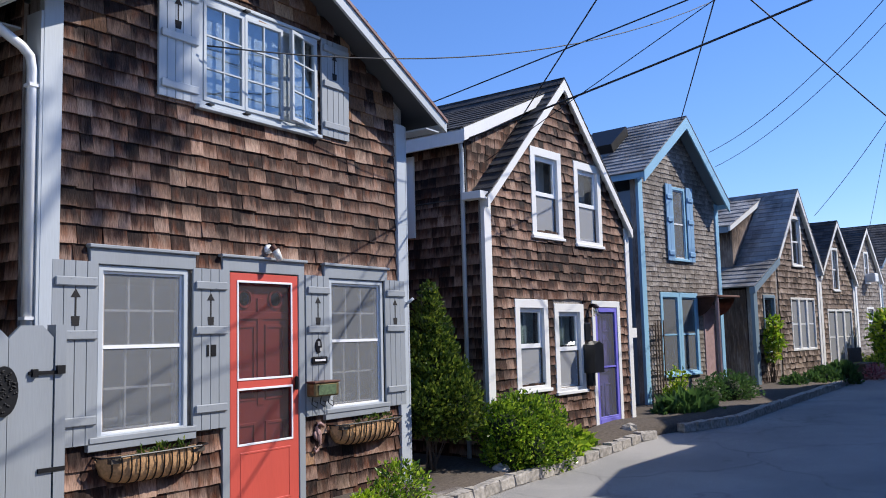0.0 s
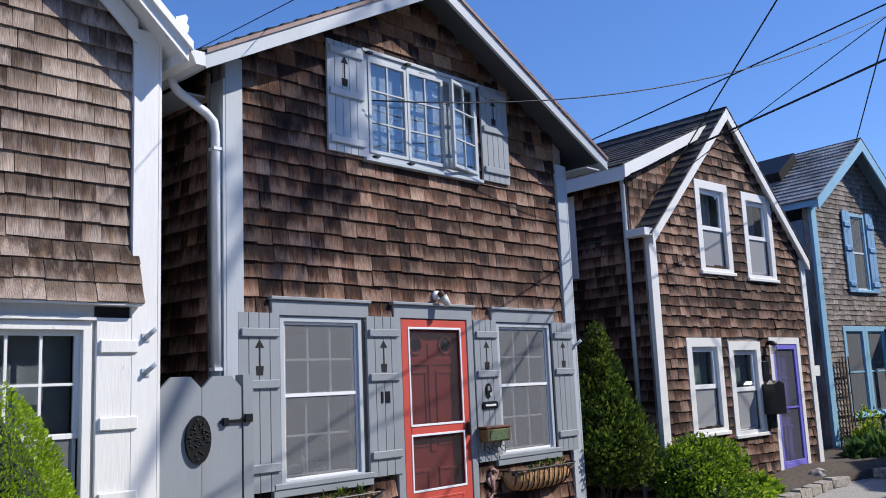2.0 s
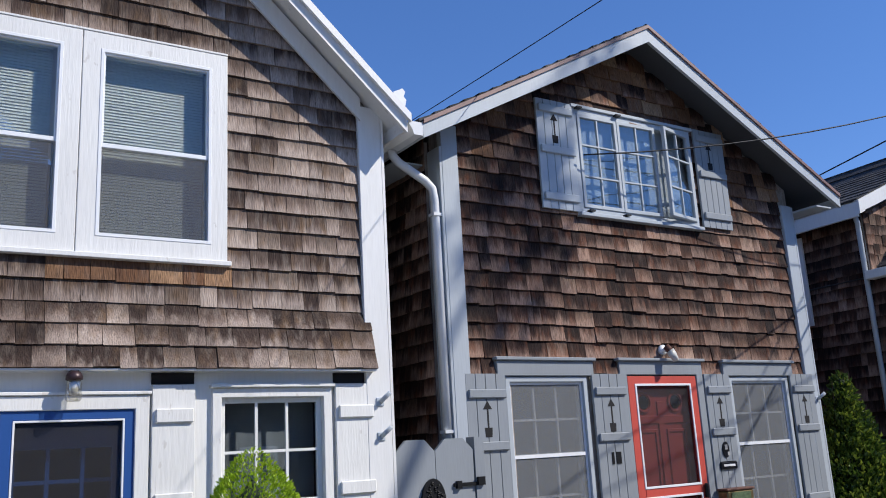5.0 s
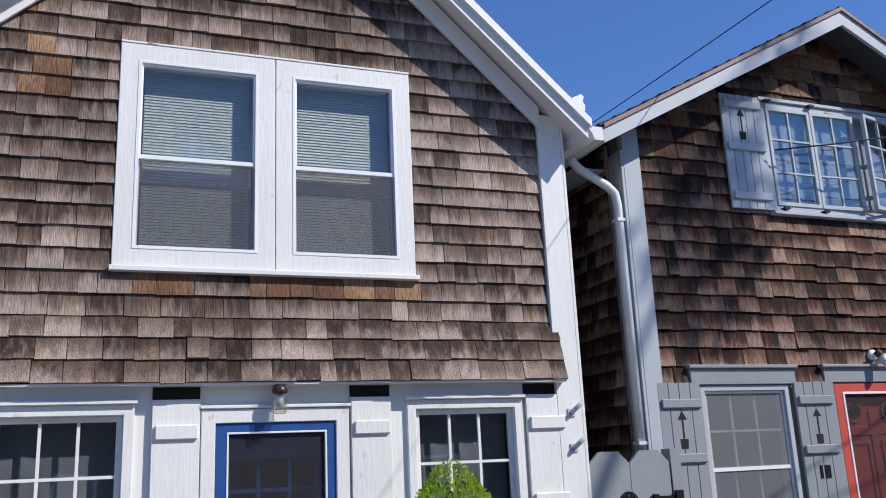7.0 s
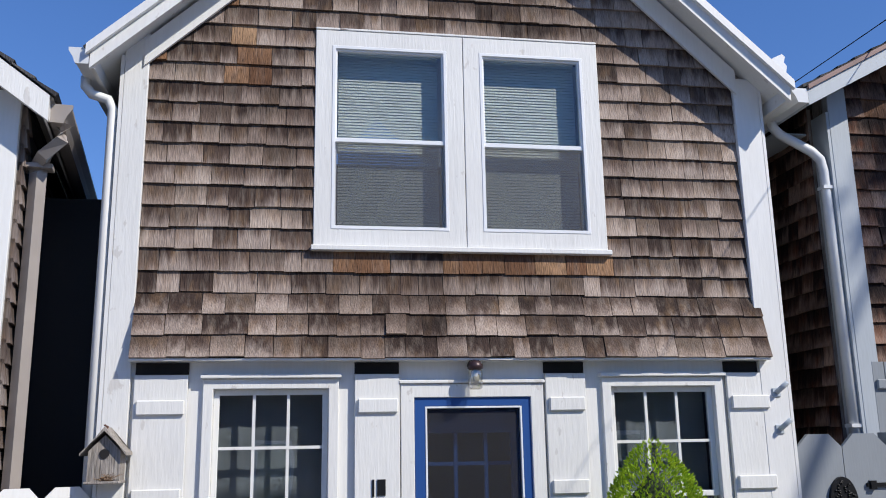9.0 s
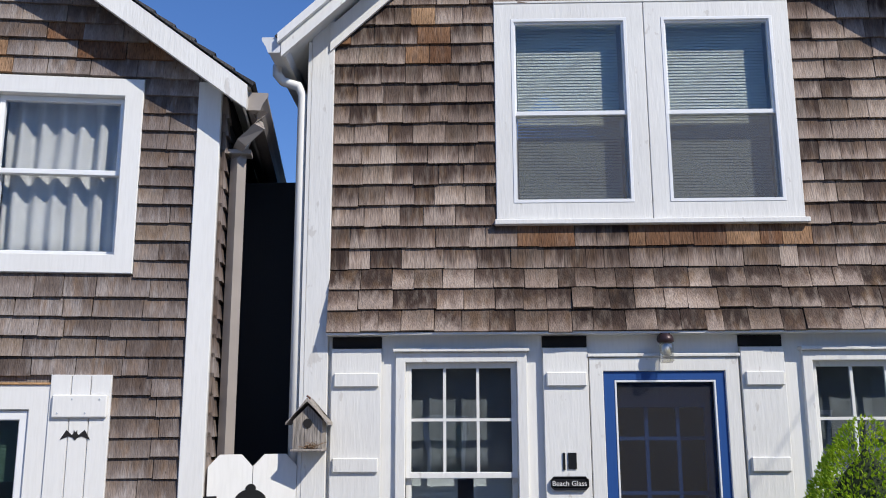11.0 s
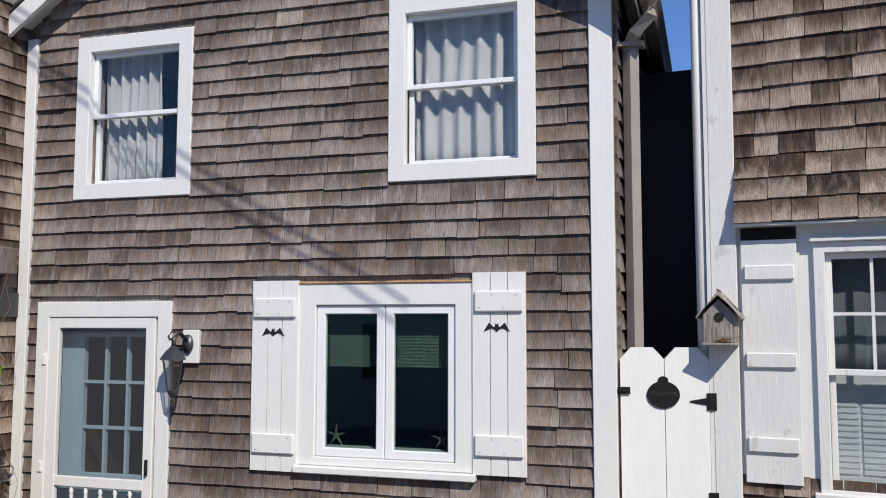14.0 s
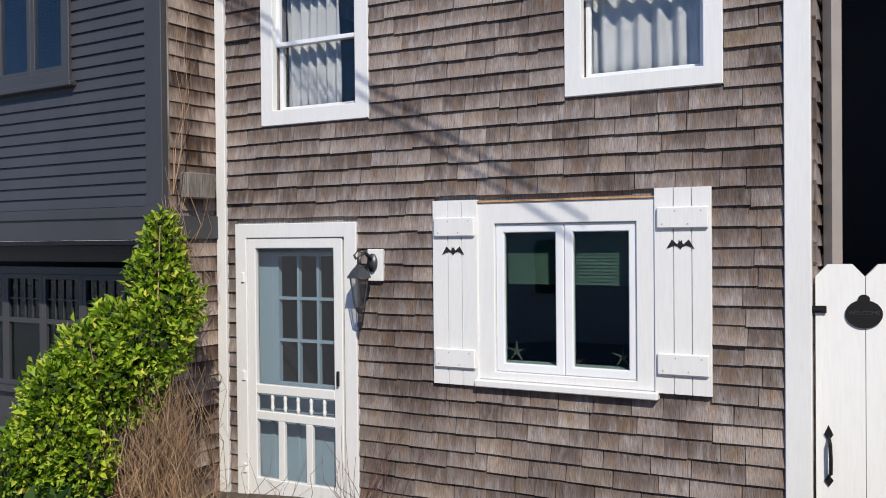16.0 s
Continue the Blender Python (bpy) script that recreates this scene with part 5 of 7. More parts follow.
for k in range(6):
    part("step_brick", boxes((12.08 + 0.16 * k, 12.23 + 0.16 * k, -0.28, -0.02, -0.18, -0.05), bev=0.008), TERRA, h10)
# side: wall dormer with shed roof, its cheek, the low eave and a downspout
swl = part("left_wall", boxes((9.26, 9.295, 0.02, 6.0, -0.2, 3.35), (9.26, 9.295, 0.22, 6.0, 3.351, 4.25)), WOODOLD, h10)
bm = bmesh.new()
rq = random.Random(4)
for i in range(33):
    z = -0.2 + 0.136 * i
    y = 0.03 if z < 3.3 else 0.23
    while y < 5.9:
        w_ = rq.uniform(0.09, 0.18)
        t = rq.uniform(0.012, 0.024)
        p = [(9.259, z + 0.17), (9.259 - 0.003, z + 0.17), (9.259 - t, z + rq.uniform(-0.008, 0.008)), (9.259, z)]
        prism_fast(bm, p, y + 0.003, y + w_)
        y += w_
bmesh.ops.recalc_face_normals(bm, faces=bm.faces)
o = part("side_shingle_field", bm, SH12, h10)
o["kind"] = "stuff"
bm = bmesh.new()
prism(bm, [(9.27, 3.4), (9.27, 4.25), (11.0, 5.0), (11.2, 5.2)], 0.23, 0.32)
ck = part("dormer_cheek", bm, WOODOLD, h10)
bm = bmesh.new()
for i in range(14):
    z = 3.42 + 0.125 * i
    xa = max(9.27, 9.28 + (z + 0.06 - 3.42) / 0.97)
    xm = max(xa + 0.05, 9.27)
    xhi = 9.27 + (z - 3.4) / 0.97
    lo = 9.27 if z < 4.15 else 9.27 + (z - 4.15) / 0.42
    x = lo
    while x < xhi + 0.1:
        w_ = rq.uniform(0.09, 0.16)
        prism_fast(bm, [(x, z), (x + w_ * 0.97, z + rq.uniform(-0.006, 0.006)), (x + w_ * 0.97, z + 0.14), (x, z + 0.14)], 0.205 - rq.uniform(0.0, 0.012), 0.228)
        x += w_
bmesh.ops.recalc_face_normals(bm, faces=bm.faces)
o = part("cheek_shingle_field", bm, SH12, h10)
o["kind"] = "stuff"
bm = bmesh.new()
prism(bm, [(9.05, 4.23), (11.15, 5.12), (11.15, 5.18), (9.05, 4.29)], 0.09, 6.1)
dr10 = part("dormer_roof", bm, WHITE, h10)
bm = bmesh.new()
slope_course(bm, 9.02, 4.29, 11.25, 5.24, 0.07, 6.1, 9, 0.02)
bmesh.ops.recalc_face_normals(bm, faces=bm.faces)
part("dormer_shingles", bm, ROOFM, dr10)
bm = bmesh.new()
prism(bm, [(9.03, 4.12), (9.03, 4.29), (11.1, 5.16), (11.1, 5.02), (9.15, 4.17)], 0.06, 0.11)
part("dormer_rake", bm, WHITE, h10)
part("dormer_eave", boxes((9.03, 9.07, 0.11, 6.1, 4.10, 4.27)), WHITE, h10)
part("eave_end", boxes((9.12, 9.34, -0.1, 0.2, 3.36, 3.46), bev=0.005), WHITE, h10)
spout(h10, [(9.12, 0.2, 4.12), (9.17, 0.22, 4.05), (9.2, 0.24, 3.95), (9.2, 0.24, 0.0)], GUTGREY, 0.03)
part("skylight", boxes((10.5, 11.0, 2.4, 2.9, 4.95, 5.12)), IRON, h10, "dark roof vent")
window_side = part("side_window", boxes((9.205, 9.235, 1.08, 1.95, 2.95, 4.08)), WHITE, h10, "white framed window on the side wall")
part("bright_fence", boxes((13.46, 13.62, 0.05, 0.1, 0.0, 1.5), (13.43, 13.68, 0.0, 0.12, 1.5, 1.66)), WHITE, h10, "white board beside the corner")

# the silver-grey house with sky-blue trim
h8, w8 = row_house(H8, 14.3, 17.5, 0.05, ((14.07, 4.52), (17.52, 4.25)), (15.79, 5.80), 0.3, SH8, AQUA, ROOFG, 0.092,
                   [(15.55, 16.10, 2.98, 4.40), (14.94, 16.42, 0.75, 2.33), (16.66, 17.3, 0.0, 2.1)], "silver-grey shingled house with sky-blue trim and shutters", seed=8, n=15, sidemat=SLATE, board=0.2, deckmat=SLATE)
window(h8, 15.55, 16.10, 2.98, 4.42, 0.06, AQUA, VINYL, GLASS, 0.5, screen=SCREEN, frame_w=0.035, sill=True)
for a, b in ((15.30, 15.54), (16.12, 16.38)):
    shutter(h8, a, b, 2.95, 4.45, SHUT8, (4.2, 3.75, 3.1), 0.09, 2, proud=0.03, bolts=False)
for a, b in ((14.94, 15.68), (15.682, 16.42)):
    window(h8, a, b, 0.76, 2.33, 0.09, AQUA, AQUA, GLASS, 0.5, screen=SCREEN, frame_w=0.04, sill=True, sillw=0.0)
bm = bmesh.new()
ring(bm, 16.66, 17.3, 0.05, 2.1, 0.07, -0.03, 0.02, 0.004)
box(bm, 16.74, 17.22, 0.02, 0.06, 0.07, 2.02)
part("front_door", bm, plain("faded_rose_paint", (0.42, 0.28, 0.27), 0.5), h8, "faded rose door")
for xx in (16.44, 17.32):
    bm = bmesh.new()
    arc = [(-0.40 * math.cos(math.pi / 2 * k / 8), 2.235 - 0.36 * math.sin(math.pi / 2 * k / 8) ** 1.6) for k in range(9)]
    side = [bm.verts.new((xx, y, z)) for y, z in arc + [(0.0, 2.24)]]
    bm.faces.new(side)
    bmesh.ops.solidify(bm, geom=bm.faces[:], thickness=0.05)
    part("canopy_bracket", bm, RUST, h8, "dark red curved bracket under the hood")
bm = bmesh.new()
tube(bm, [(16.50, -0.40, 0.05), (16.50, -0.40, 2.24)], 0.04, 8)
part("canopy_post", bm, plain("mauve_post", (0.36, 0.24, 0.24), 0.6), h8, "faded mauve hood post")
part("canopy_top", boxes((16.38, 17.42, -0.46, 0.0, 2.245, 2.285), bev=0.006), RUST, h8, "flat dark red door hood")
bm = bmesh.new()
prism(bm, [(14.85, 5.12), (15.45, 5.57), (15.38, 5.74), (14.78, 5.29)], 0.8, 1.6)
part("skylight", bm, IRON, h8, "dark roof skylight")

# three more gabled cottages down the lane
h6, w6 = row_house(H6, 20.72, 23.3, 0.05, ((20.66, 3.25), (23.45, 3.06)), (22.1, 5.08), 0.12, SH14, WHITE, ROOFG, 0.14,
                   [(21.72, 22.4, 3.12, 4.42), (21.5, 22.98, 1.03, 2.34)], "brown shingled cottage with a large white-framed window", boards=(1,), seed=6, sidemat=SH14)
window(h6, 21.74, 22.38, 3.14, 4.40, 0.08, WHITE, VINYL, GLASS, 0.5, frame_w=0.04)
for a, b in ((21.5, 21.99), (21.992, 22.48), (22.482, 22.98)):
    window(h6, a, b, 1.03, 2.34, 0.05, WHITE, VINYL, GLASS, 0.5, screen=SCREENP, frame_w=0.03, sill=False)
w6b = part("lean_to_wall", wall_mesh(19.45, 20.72, 0.05, 3.2, [(20.0, 20.55, 1.1, 2.3)], gable=[((20.72, 0, 3.25), (-0.52, 0, 1))]), WOODOLD, h6)
shingles(w6b, 19.5, 20.72, 0.05, 3.2, 0.14, [(19.95, 20.6, 1.05, 2.38)], SH14, gable=lambda z: (20.72 - (3.15 - z) / 0.52, 21), seed=61)
window(h6, 19.95, 20.6, 1.05, 2.38, 0.07, SLATE, SLATE, GLASS, 0.5, frame_w=0.035)
bm = bmesh.new()
slope_course(bm, 19.3, 2.55, 20.75, 3.30, -0.12, 6.0, 7, 0.03)
bmesh.ops.recalc_face_normals(bm, faces=bm.faces)
part("lean_to_roof", bm, ROOFG, h6)
bm = bmesh.new()
prism(bm, [(19.3, 2.54), (20.75, 3.29), (20.75, 3.12), (19.3, 2.4)], -0.14, 0.0)
part("lean_to_rake", bm, SLATE, h6)
part("lean_to_side", boxes((19.42, 19.46, 0.15, 6.0, 0.05, 2.5)), SH14, h6)
part("lean_to_post", boxes((19.40, 19.58, -0.05, 0.03, 0.05, 2.5)), SLATE, h6)
bm = bmesh.new()
prism(bm, [(20.35, 3.1), (20.35, 4.12), (22.1, 4.9), (22.1, 5.0)], 0.85, 4.2)
part("dormer", bm, SH14, h6, "shingled shed dormer with white trim")
bm = bmesh.new()
prism(bm, [(20.15, 3.98), (20.15, 4.12), (22.0, 4.96), (22.0, 4.8)], 0.78, 0.84)
part("dormer_rake", bm, WHITE, h6)
part("dormer_fascia", boxes((20.14, 20.17, 0.845, 4.3, 3.95, 4.09)), SLATE, h6)
bm = bmesh.new()
slope_course(bm, 20.12, 4.10, 22.1, 5.0, 0.76, 4.4, 7, 0.03)
bmesh.ops.recalc_face_normals(bm, faces=bm.faces)
part("dormer_roof", bm, ROOFG, h6)
part("dormer_window", boxes((20.30, 20.345, 1.3, 2.7, 3.3, 3.92)), WHITE, h6)
part("dormer_pane", boxes((20.285, 20.296, 1.38, 2.62, 3.38, 3.84)), GLASSD, h6)

h4, w4 = row_house(H4, 25.2, 27.9, 0.3, ((25.12, 3.0), (28.0, 2.93)), (26.6, 4.70), 0.12, SH14, WHITE, ROOFM, 0.14,
                   [(26.25, 26.75, 2.65, 3.9), (25.7, 27.6, 0.5, 2.1)], "small brown shingled cottage with wide white doors", seed=4, sidemat=SLATE)
window(h4, 26.25, 26.75, 2.65, 3.9, 0.07, WHITE, VINYL, GLASS, 0.5, frame_w=0.04)
for k in range(3):
    window(h4, 25.7 + 0.633 * k, 26.33 + 0.633 * k, 0.5, 2.1, 0.06, WHITE, WHITE, GLASS, 0.5, screen=SCREENP, frame_w=0.05, sill=False)
h2, w2 = row_house(H2, 31.35, 33.9, 0.4, ((31.25, 3.7), (34.0, 3.2)), (32.6, 5.05), 0.12, SH8, WHITE, ROOFM, 0.14,
                   [(32.4, 32.85, 3.1, 4.2), (32.4, 33.1, 1.3, 2.25)], "grey shingled cottage at the far end of the lane", seed=2, sidemat=SLATE)
window(h2, 32.4, 32.85, 3.1, 4.2, 0.07, WHITE, VINYL, GLASS, 0.5, frame_w=0.04)
window(h2, 32.4, 33.1, 1.3, 2.25, 0.07, WHITE, VINYL, GLASS, 0.5, frame_w=0.04)
ac = base("air_conditioner", H2, "white window air conditioner in the upper window", "air conditioner", at=(32.62, -0.3, 3.12))
part("casing", boxes((32.45, 32.8, -0.35, 0.0, 3.12, 3.42), bev=0.02), GUTTER, ac)
far = place(-9, 13.0)
row_house(far, 41.0, 46.5, 0.5, ((40.8, 4.2), (46.7, 4.2)), (43.7, 6.3), 0.2, SH8, SLATE, ROOFM, 0.16, [(42.5, 43.5, 2.0, 3.2)], "far shingled house closing the view down the lane", seed=77)

# ---- the charcoal house next to the bat shutters (same scaled frame)
H18 = K16 @ Matrix.Translation((-5.80, 4.17, 0)) @ Matrix.Rotation(radians(5.0), 4, "Z")
h18 = base("charcoal_house", H18, "charcoal painted clapboard house with an overhanging upper floor", "house", at=(-2, 0, -0.35))
WU18 = [(-2.34, -1.05, 2.95, 4.6)]
w18 = part("upper_wall", wall_mesh(-5.0, -0.005, 1.70, 5.0, WU18), BLACKP, h18)
z, k = 1.93, 0
while z < 4.95:
    iv = [(-5.0, -0.17)]
    if 2.83 < z + 0.05 < 4.7:
        iv = cut(iv, -2.42, -0.97)
    for a, b in iv:
        bm = bmesh.new()
        p = [(-0.022, z), (-0.004, z + 0.1), (0.0, z + 0.1), (0.0, z)]
        av = [bm.verts.new((a, y, zz)) for y, zz in p]
        bv = [bm.verts.new((b, y, zz)) for y, zz in p]
        for i in range(4):
            bm.faces.new((av[i], av[(i + 1) % 4], bv[(i + 1) % 4], bv[i]))
        bm.faces.new(av[::-1])
        bm.faces.new(bv)
        bmesh.ops.recalc_face_normals(bm, faces=bm.faces)
        part("clapboard", bm, BLACKP, w18)
    z += 0.0855
part("corner_board", boxes((-0.165, 0.0, -0.035, 0.02, 1.70, 5.0), bev=0.004), BLACKP, h18)
part("belt_board", boxes((-5.0, 0.005, -0.04, 0.0, 1.695, 1.925), (-5.0, 0.01, -0.055, 0.0, 1.85, 1.925), bev=0.004), BLACKP, h18)
part("soffit", boxes((-5.0, 0.0, 0.0, 1.0, 1.66, 1.694)), BLACKP, h18)
bm = bmesh.new()
ring(bm, -2.42, -0.97, 2.87, 4.68, 0.09, -0.04, 0.02, 0.004)
uw18 = part("window", bm, BLACKP, h18)
part("sill", boxes((-2.5, -0.92, -0.075, 0.0, 2.83, 2.868), bev=0.006), BLACKP, uw18)
for a, b in ((-2.33, -1.91), (-1.905, -1.485), (-1.48, -1.06)):
    bm = bmesh.new()
    ring(bm, a, b, 2.96, 4.59, 0.045, 0.0, 0.035, 0.003)
    part("sash", bm, BLACKP, uw18)
    part("pane", boxes((a + 0.04, b - 0.04, 0.014, 0.02, 3.0, 4.55)), GLASS, uw18)
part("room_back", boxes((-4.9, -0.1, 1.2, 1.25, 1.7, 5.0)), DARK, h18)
w18s = part("side_wall", boxes((-0.03, 0.0, 0.021, 7.0, -0.4, 5.0)), WOODOLD, h18)
bm = bmesh.new()
rq = random.Random(18)
z = -0.35
while z < 4.95:
    y = 0.03
    while y < 1.6:
        w_ = rq.uniform(0.12, 0.2)
        t = rq.uniform(0.012, 0.017)
        zz = rq.uniform(-0.002, 0.002)
        if not (1.66 < z + 0.06 < 1.9):
            vs = [(0.001, y, z + 0.14), (0.001, y + w_ * 0.98, z + 0.14), (t, y + w_ * 0.98, z + zz), (t, y, z + zz)]
            f = [bm.verts.new(c) for c in vs] + [bm.verts.new((0.0, c[1], c[2])) for c in vs]
            for q in ((0, 1, 2, 3), (3, 2, 6, 7), (0, 3, 7, 4), (1, 5, 6, 2)):
                bm.faces.new([f[i] for i in q])
        y += w_
    z += 0.107
bmesh.ops.recalc_face_normals(bm, faces=bm.faces)
o = part("side_shingle_field", bm, SH14, w18s)
o["kind"] = "stuff"
part("side_band", boxes((0.001, 0.03, 0.0, 1.6, 1.70, 1.86)), BLACKP, h18)
jb = base("utility_box", H18, "small weathered grey box on the shingled side wall", "utility box", at=(0.06, 0.2, 1.98))
part("cover", boxes((0.016, 0.10, 0.10, 0.36, 1.98, 2.16), bev=0.008), WOODOLD, jb)
# recessed lower floor with divided windows
LW = [(-4.6, -0.95, 0.45, 1.42)]
lw18 = part("lower_wall", wall_mesh(-5.0, -0.03, -0.4, 1.66, LW), BLACKP, h18)
lw18.matrix_local = Matrix.Translation((0, 0.45, 0))
for k in range(16):
    z = -0.35 + 0.125 * k
    for a, b in ((-0.93, -0.04), (-5.0, -4.6)) if 0.38 < z < 1.45 else ((-5.0, -0.04),):
        bm = bmesh.new()
        prism(bm, [(a, z), (b, z), (b, z + 0.128), (a, z + 0.128)], 0.428, 0.449)
        part("clapboard", bm, BLACKP, h18)
for k in range(7):
    a = -4.6 + 0.5215 * k
    b = a + 0.52
    bm = bmesh.new()
    ring(bm, a, b, 0.45, 1.42, 0.045, 0.42, 0.47, 0.003)
    box(bm, a + 0.045, b - 0.045, 0.425, 0.465, 1.0, 1.04)
    for q in range(3):
        xx = a + 0.045 + 0.43 * (q + 1) / 4
        box(bm, xx - 0.006, xx + 0.006, 0.435, 0.455, 1.04, 1.375)
    box(bm, a + 0.045, b - 0.045, 0.435, 0.455, 1.2, 1.212)
    lw = part("window", bm, BLACKP, h18)
    part("pane", boxes((a + 0.04, b - 0.04, 0.446, 0.45, 0.49, 1.38)), GLASSD, lw)
part("window_sill", boxes((-4.7, -0.85, 0.38, 0.45, 0.40, 0.449), (-4.7, -0.85, 0.40, 0.45, 1.421, 1.48)), BLACKP, h18)
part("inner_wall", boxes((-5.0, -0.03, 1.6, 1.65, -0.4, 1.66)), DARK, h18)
part("roof_deck", boxes((-5.2, 0.2, -0.2, 7.0, 5.0, 5.1)), ROOFM, h18)

# ---- gates in the two gaps
gt = base("garden_gate", Matrix(), "grey painted plank gate with a dark oval plaque", "gate", at=(3.27, 5.92, -0.2))
for a, b in ((2.915, 3.235), (3.24, 3.565)):
    bm = bmesh.new()
    zt = 1.745
    prism(bm, [(a, -0.15), (b, -0.15), (b, zt - 0.085), (b - 0.085, zt), (a + 0.085, zt), (a, zt - 0.085)], 5.90, 5.93)
    part("board", bm, GREY, gt)
part("rail", boxes((2.92, 3.56, 5.931, 5.96, 1.2, 1.3), (2.92, 3.56, 5.931, 5.96, 0.1, 0.2)), GREY, gt)
part("post", boxes((3.575, 3.66, 5.89, 6.0, -0.2, 1.75)), GREY, gt)
lt = part("latch", boxes((3.38, 3.62, 5.882, 5.9, 1.40, 1.425), (3.40, 3.44, 5.872, 5.9, 1.385, 1.44), (3.58, 3.64, 5.865, 5.9, 1.40, 1.46)), IRON, gt)
part("hinge", boxes((3.46, 3.66, 5.885, 5.9, 0.72, 0.75)), IRON, gt)
bm = bmesh.new()
disc(bm, 3.20, 1.30, 0.10, 0.17, 5.875, 5.899)
pq = part("oval_plaque", bm, IRON, gt, "dark cast oval plaque")
rq = random.Random(12)
bm = bmesh.new()
for k in range(60):
    an, ra = rq.uniform(0, 6.28), math.sqrt(rq.random()) * 0.85
    lathe(bm, [(0.001, -0.009), (0.01, 0.0), (0.001, 0.009)], 6, (3.20 + 0.1 * ra * math.cos(an), 5.873, 1.30 + 0.17 * ra * math.sin(an)))
part("fruit_relief", bm, IRON, pq)

GA, GB = Vector((-1.985, 5.70, 0)), Vector((-1.49, 5.895, 0))
gdir = (GB - GA).normalized()
HG = Matrix.Translation(GA) @ Matrix.Rotation(math.atan2(gdir.y, gdir.x), 4, "Z")
gw_ = (GB - GA).length
wg = base("garden_gate", HG, "white painted plank gate with black hinges and latch", "gate", at=(gw_ / 2, 0, -0.3))
for a, b in ((0.005, gw_ / 2 - 0.002), (gw_ / 2 + 0.002, gw_ - 0.005)):
    zt = 1.52
    bm = bmesh.new()
    prism(bm, [(a, -0.25), (b, -0.25), (b, zt - 0.07), (b - 0.065, zt), (a + 0.065, zt), (a, zt - 0.07)], -0.012, 0.012)
    part("board", bm, WHITE, wg)
part("rail", boxes((0.02, gw_ - 0.02, 0.013, 0.04, 1.1, 1.19), (0.02, gw_ - 0.02, 0.013, 0.04, 0.1, 0.19)), WHITE, wg)
bm = bmesh.new()
disc(bm, gw_ / 2 - 0.01, 1.24, 0.097, 0.08, -0.024, -0.013)
wp = part("oval_plaque", bm, IRON, wg, "black oval metal plaque")
wl = text_on(HG, "WELCOME", gw_ / 2 - 0.01, 1.245, 0.034, -0.0265, plain("dull_pewter", (0.06, 0.06, 0.06), 0.4, 0.3), wp, "plaque_lettering")
bm = bmesh.new()
disc(bm, gw_ / 2 - 0.01, 1.325, 0.03, 0.024, -0.026, -0.012)
part("plaque_crest", bm, IRON, wp)
for z in (1.20, 0.62):
    bm = bmesh.new()
    prism(bm, [(gw_ - 0.12, z - 0.004), (gw_ - 0.02, z - 0.022), (gw_ - 0.02, z + 0.022), (gw_ - 0.12, z + 0.004)], -0.018, -0.013)
    box(bm, gw_ - 0.02, gw_ + 0.035, -0.022, -0.013, z - 0.05, z + 0.05)
    part("strap_hinge", bm, IRON, wg)
part("bolt", boxes((-0.06, 0.06, -0.03, -0.013, 1.245, 1.285), (-0.04, 0.04, -0.04, -0.03, 1.258, 1.272)), IRON, wg)
bm = bmesh.new()
tube(bm, [(0.07, -0.014, 0.54), (0.072, -0.05, 0.51), (0.075, -0.055, 0.42), (0.075, -0.05, 0.34), (0.07, -0.014, 0.31)], 0.011)
prism(bm, [(0.07, 0.52), (0.095, 0.555), (0.07, 0.61), (0.045, 0.555)], -0.02, -0.013)
prism(bm, [(0.07, 0.26), (0.095, 0.295), (0.07, 0.33), (0.045, 0.295)], -0.02, -0.013)
part("pull_handle", bm, IRON, wg)


# ---- plants
def leaves(name, pts, dirs, size, mat, parent, seed, fold=0.25, width=0.55):
    """many small kite-shaped leaves: pts and dirs are arrays of places and of the ways that the tips point"""
    r = np.random.default_rng(seed)
    n = len(pts)
    d = dirs / (np.linalg.norm(dirs, axis=1, keepdims=True) + 1e-9)
    rv = r.normal(size=(n, 3))
    a = np.cross(d, rv)
    a /= np.linalg.norm(a, axis=1, keepdims=True) + 1e-9
    b = np.cross(d, a)
    L = (size * r.uniform(0.6, 1.35, n))[:, None]
    mid = pts + d * L * 0.45 + b * L * fold
    v = np.stack([pts, mid + a * L * width * 0.5, pts + d * L, mid - a * L * width * 0.5], 1).reshape(-1, 3)
    f = [(4 * i, 4 * i + 1, 4 * i + 2, 4 * i + 3) for i in range(n)]
    me = bpy.data.meshes.new(name)
    me.from_pydata(v.tolist(), [], f)
    me.materials.append(mat)
    ob = new(name, me)
    ob.parent = parent
    return ob


def blob_points(blobs, n, seed, shell_=0.55):
    r = np.random.default_rng(seed)
    w = np.array([b[3] ** 2 for b in blobs])
    k = r.choice(len(blobs), n, p=w / w.sum())
    c = np.array([b[:3] for b in blobs])[k]
    rad = np.array([b[3] for b in blobs])[k]
    d = r.normal(size=(n, 3))
    d /= np.linalg.norm(d, axis=1, keepdims=True)
    rr = rad * (1 - (1 - shell_) * r.random(n) ** 1.5) * (1 + 0.18 * np.sin(7 * d[:, 0] + 5 * d[:, 2]) * r.random(n))
    return c + d * rr[:, None], d


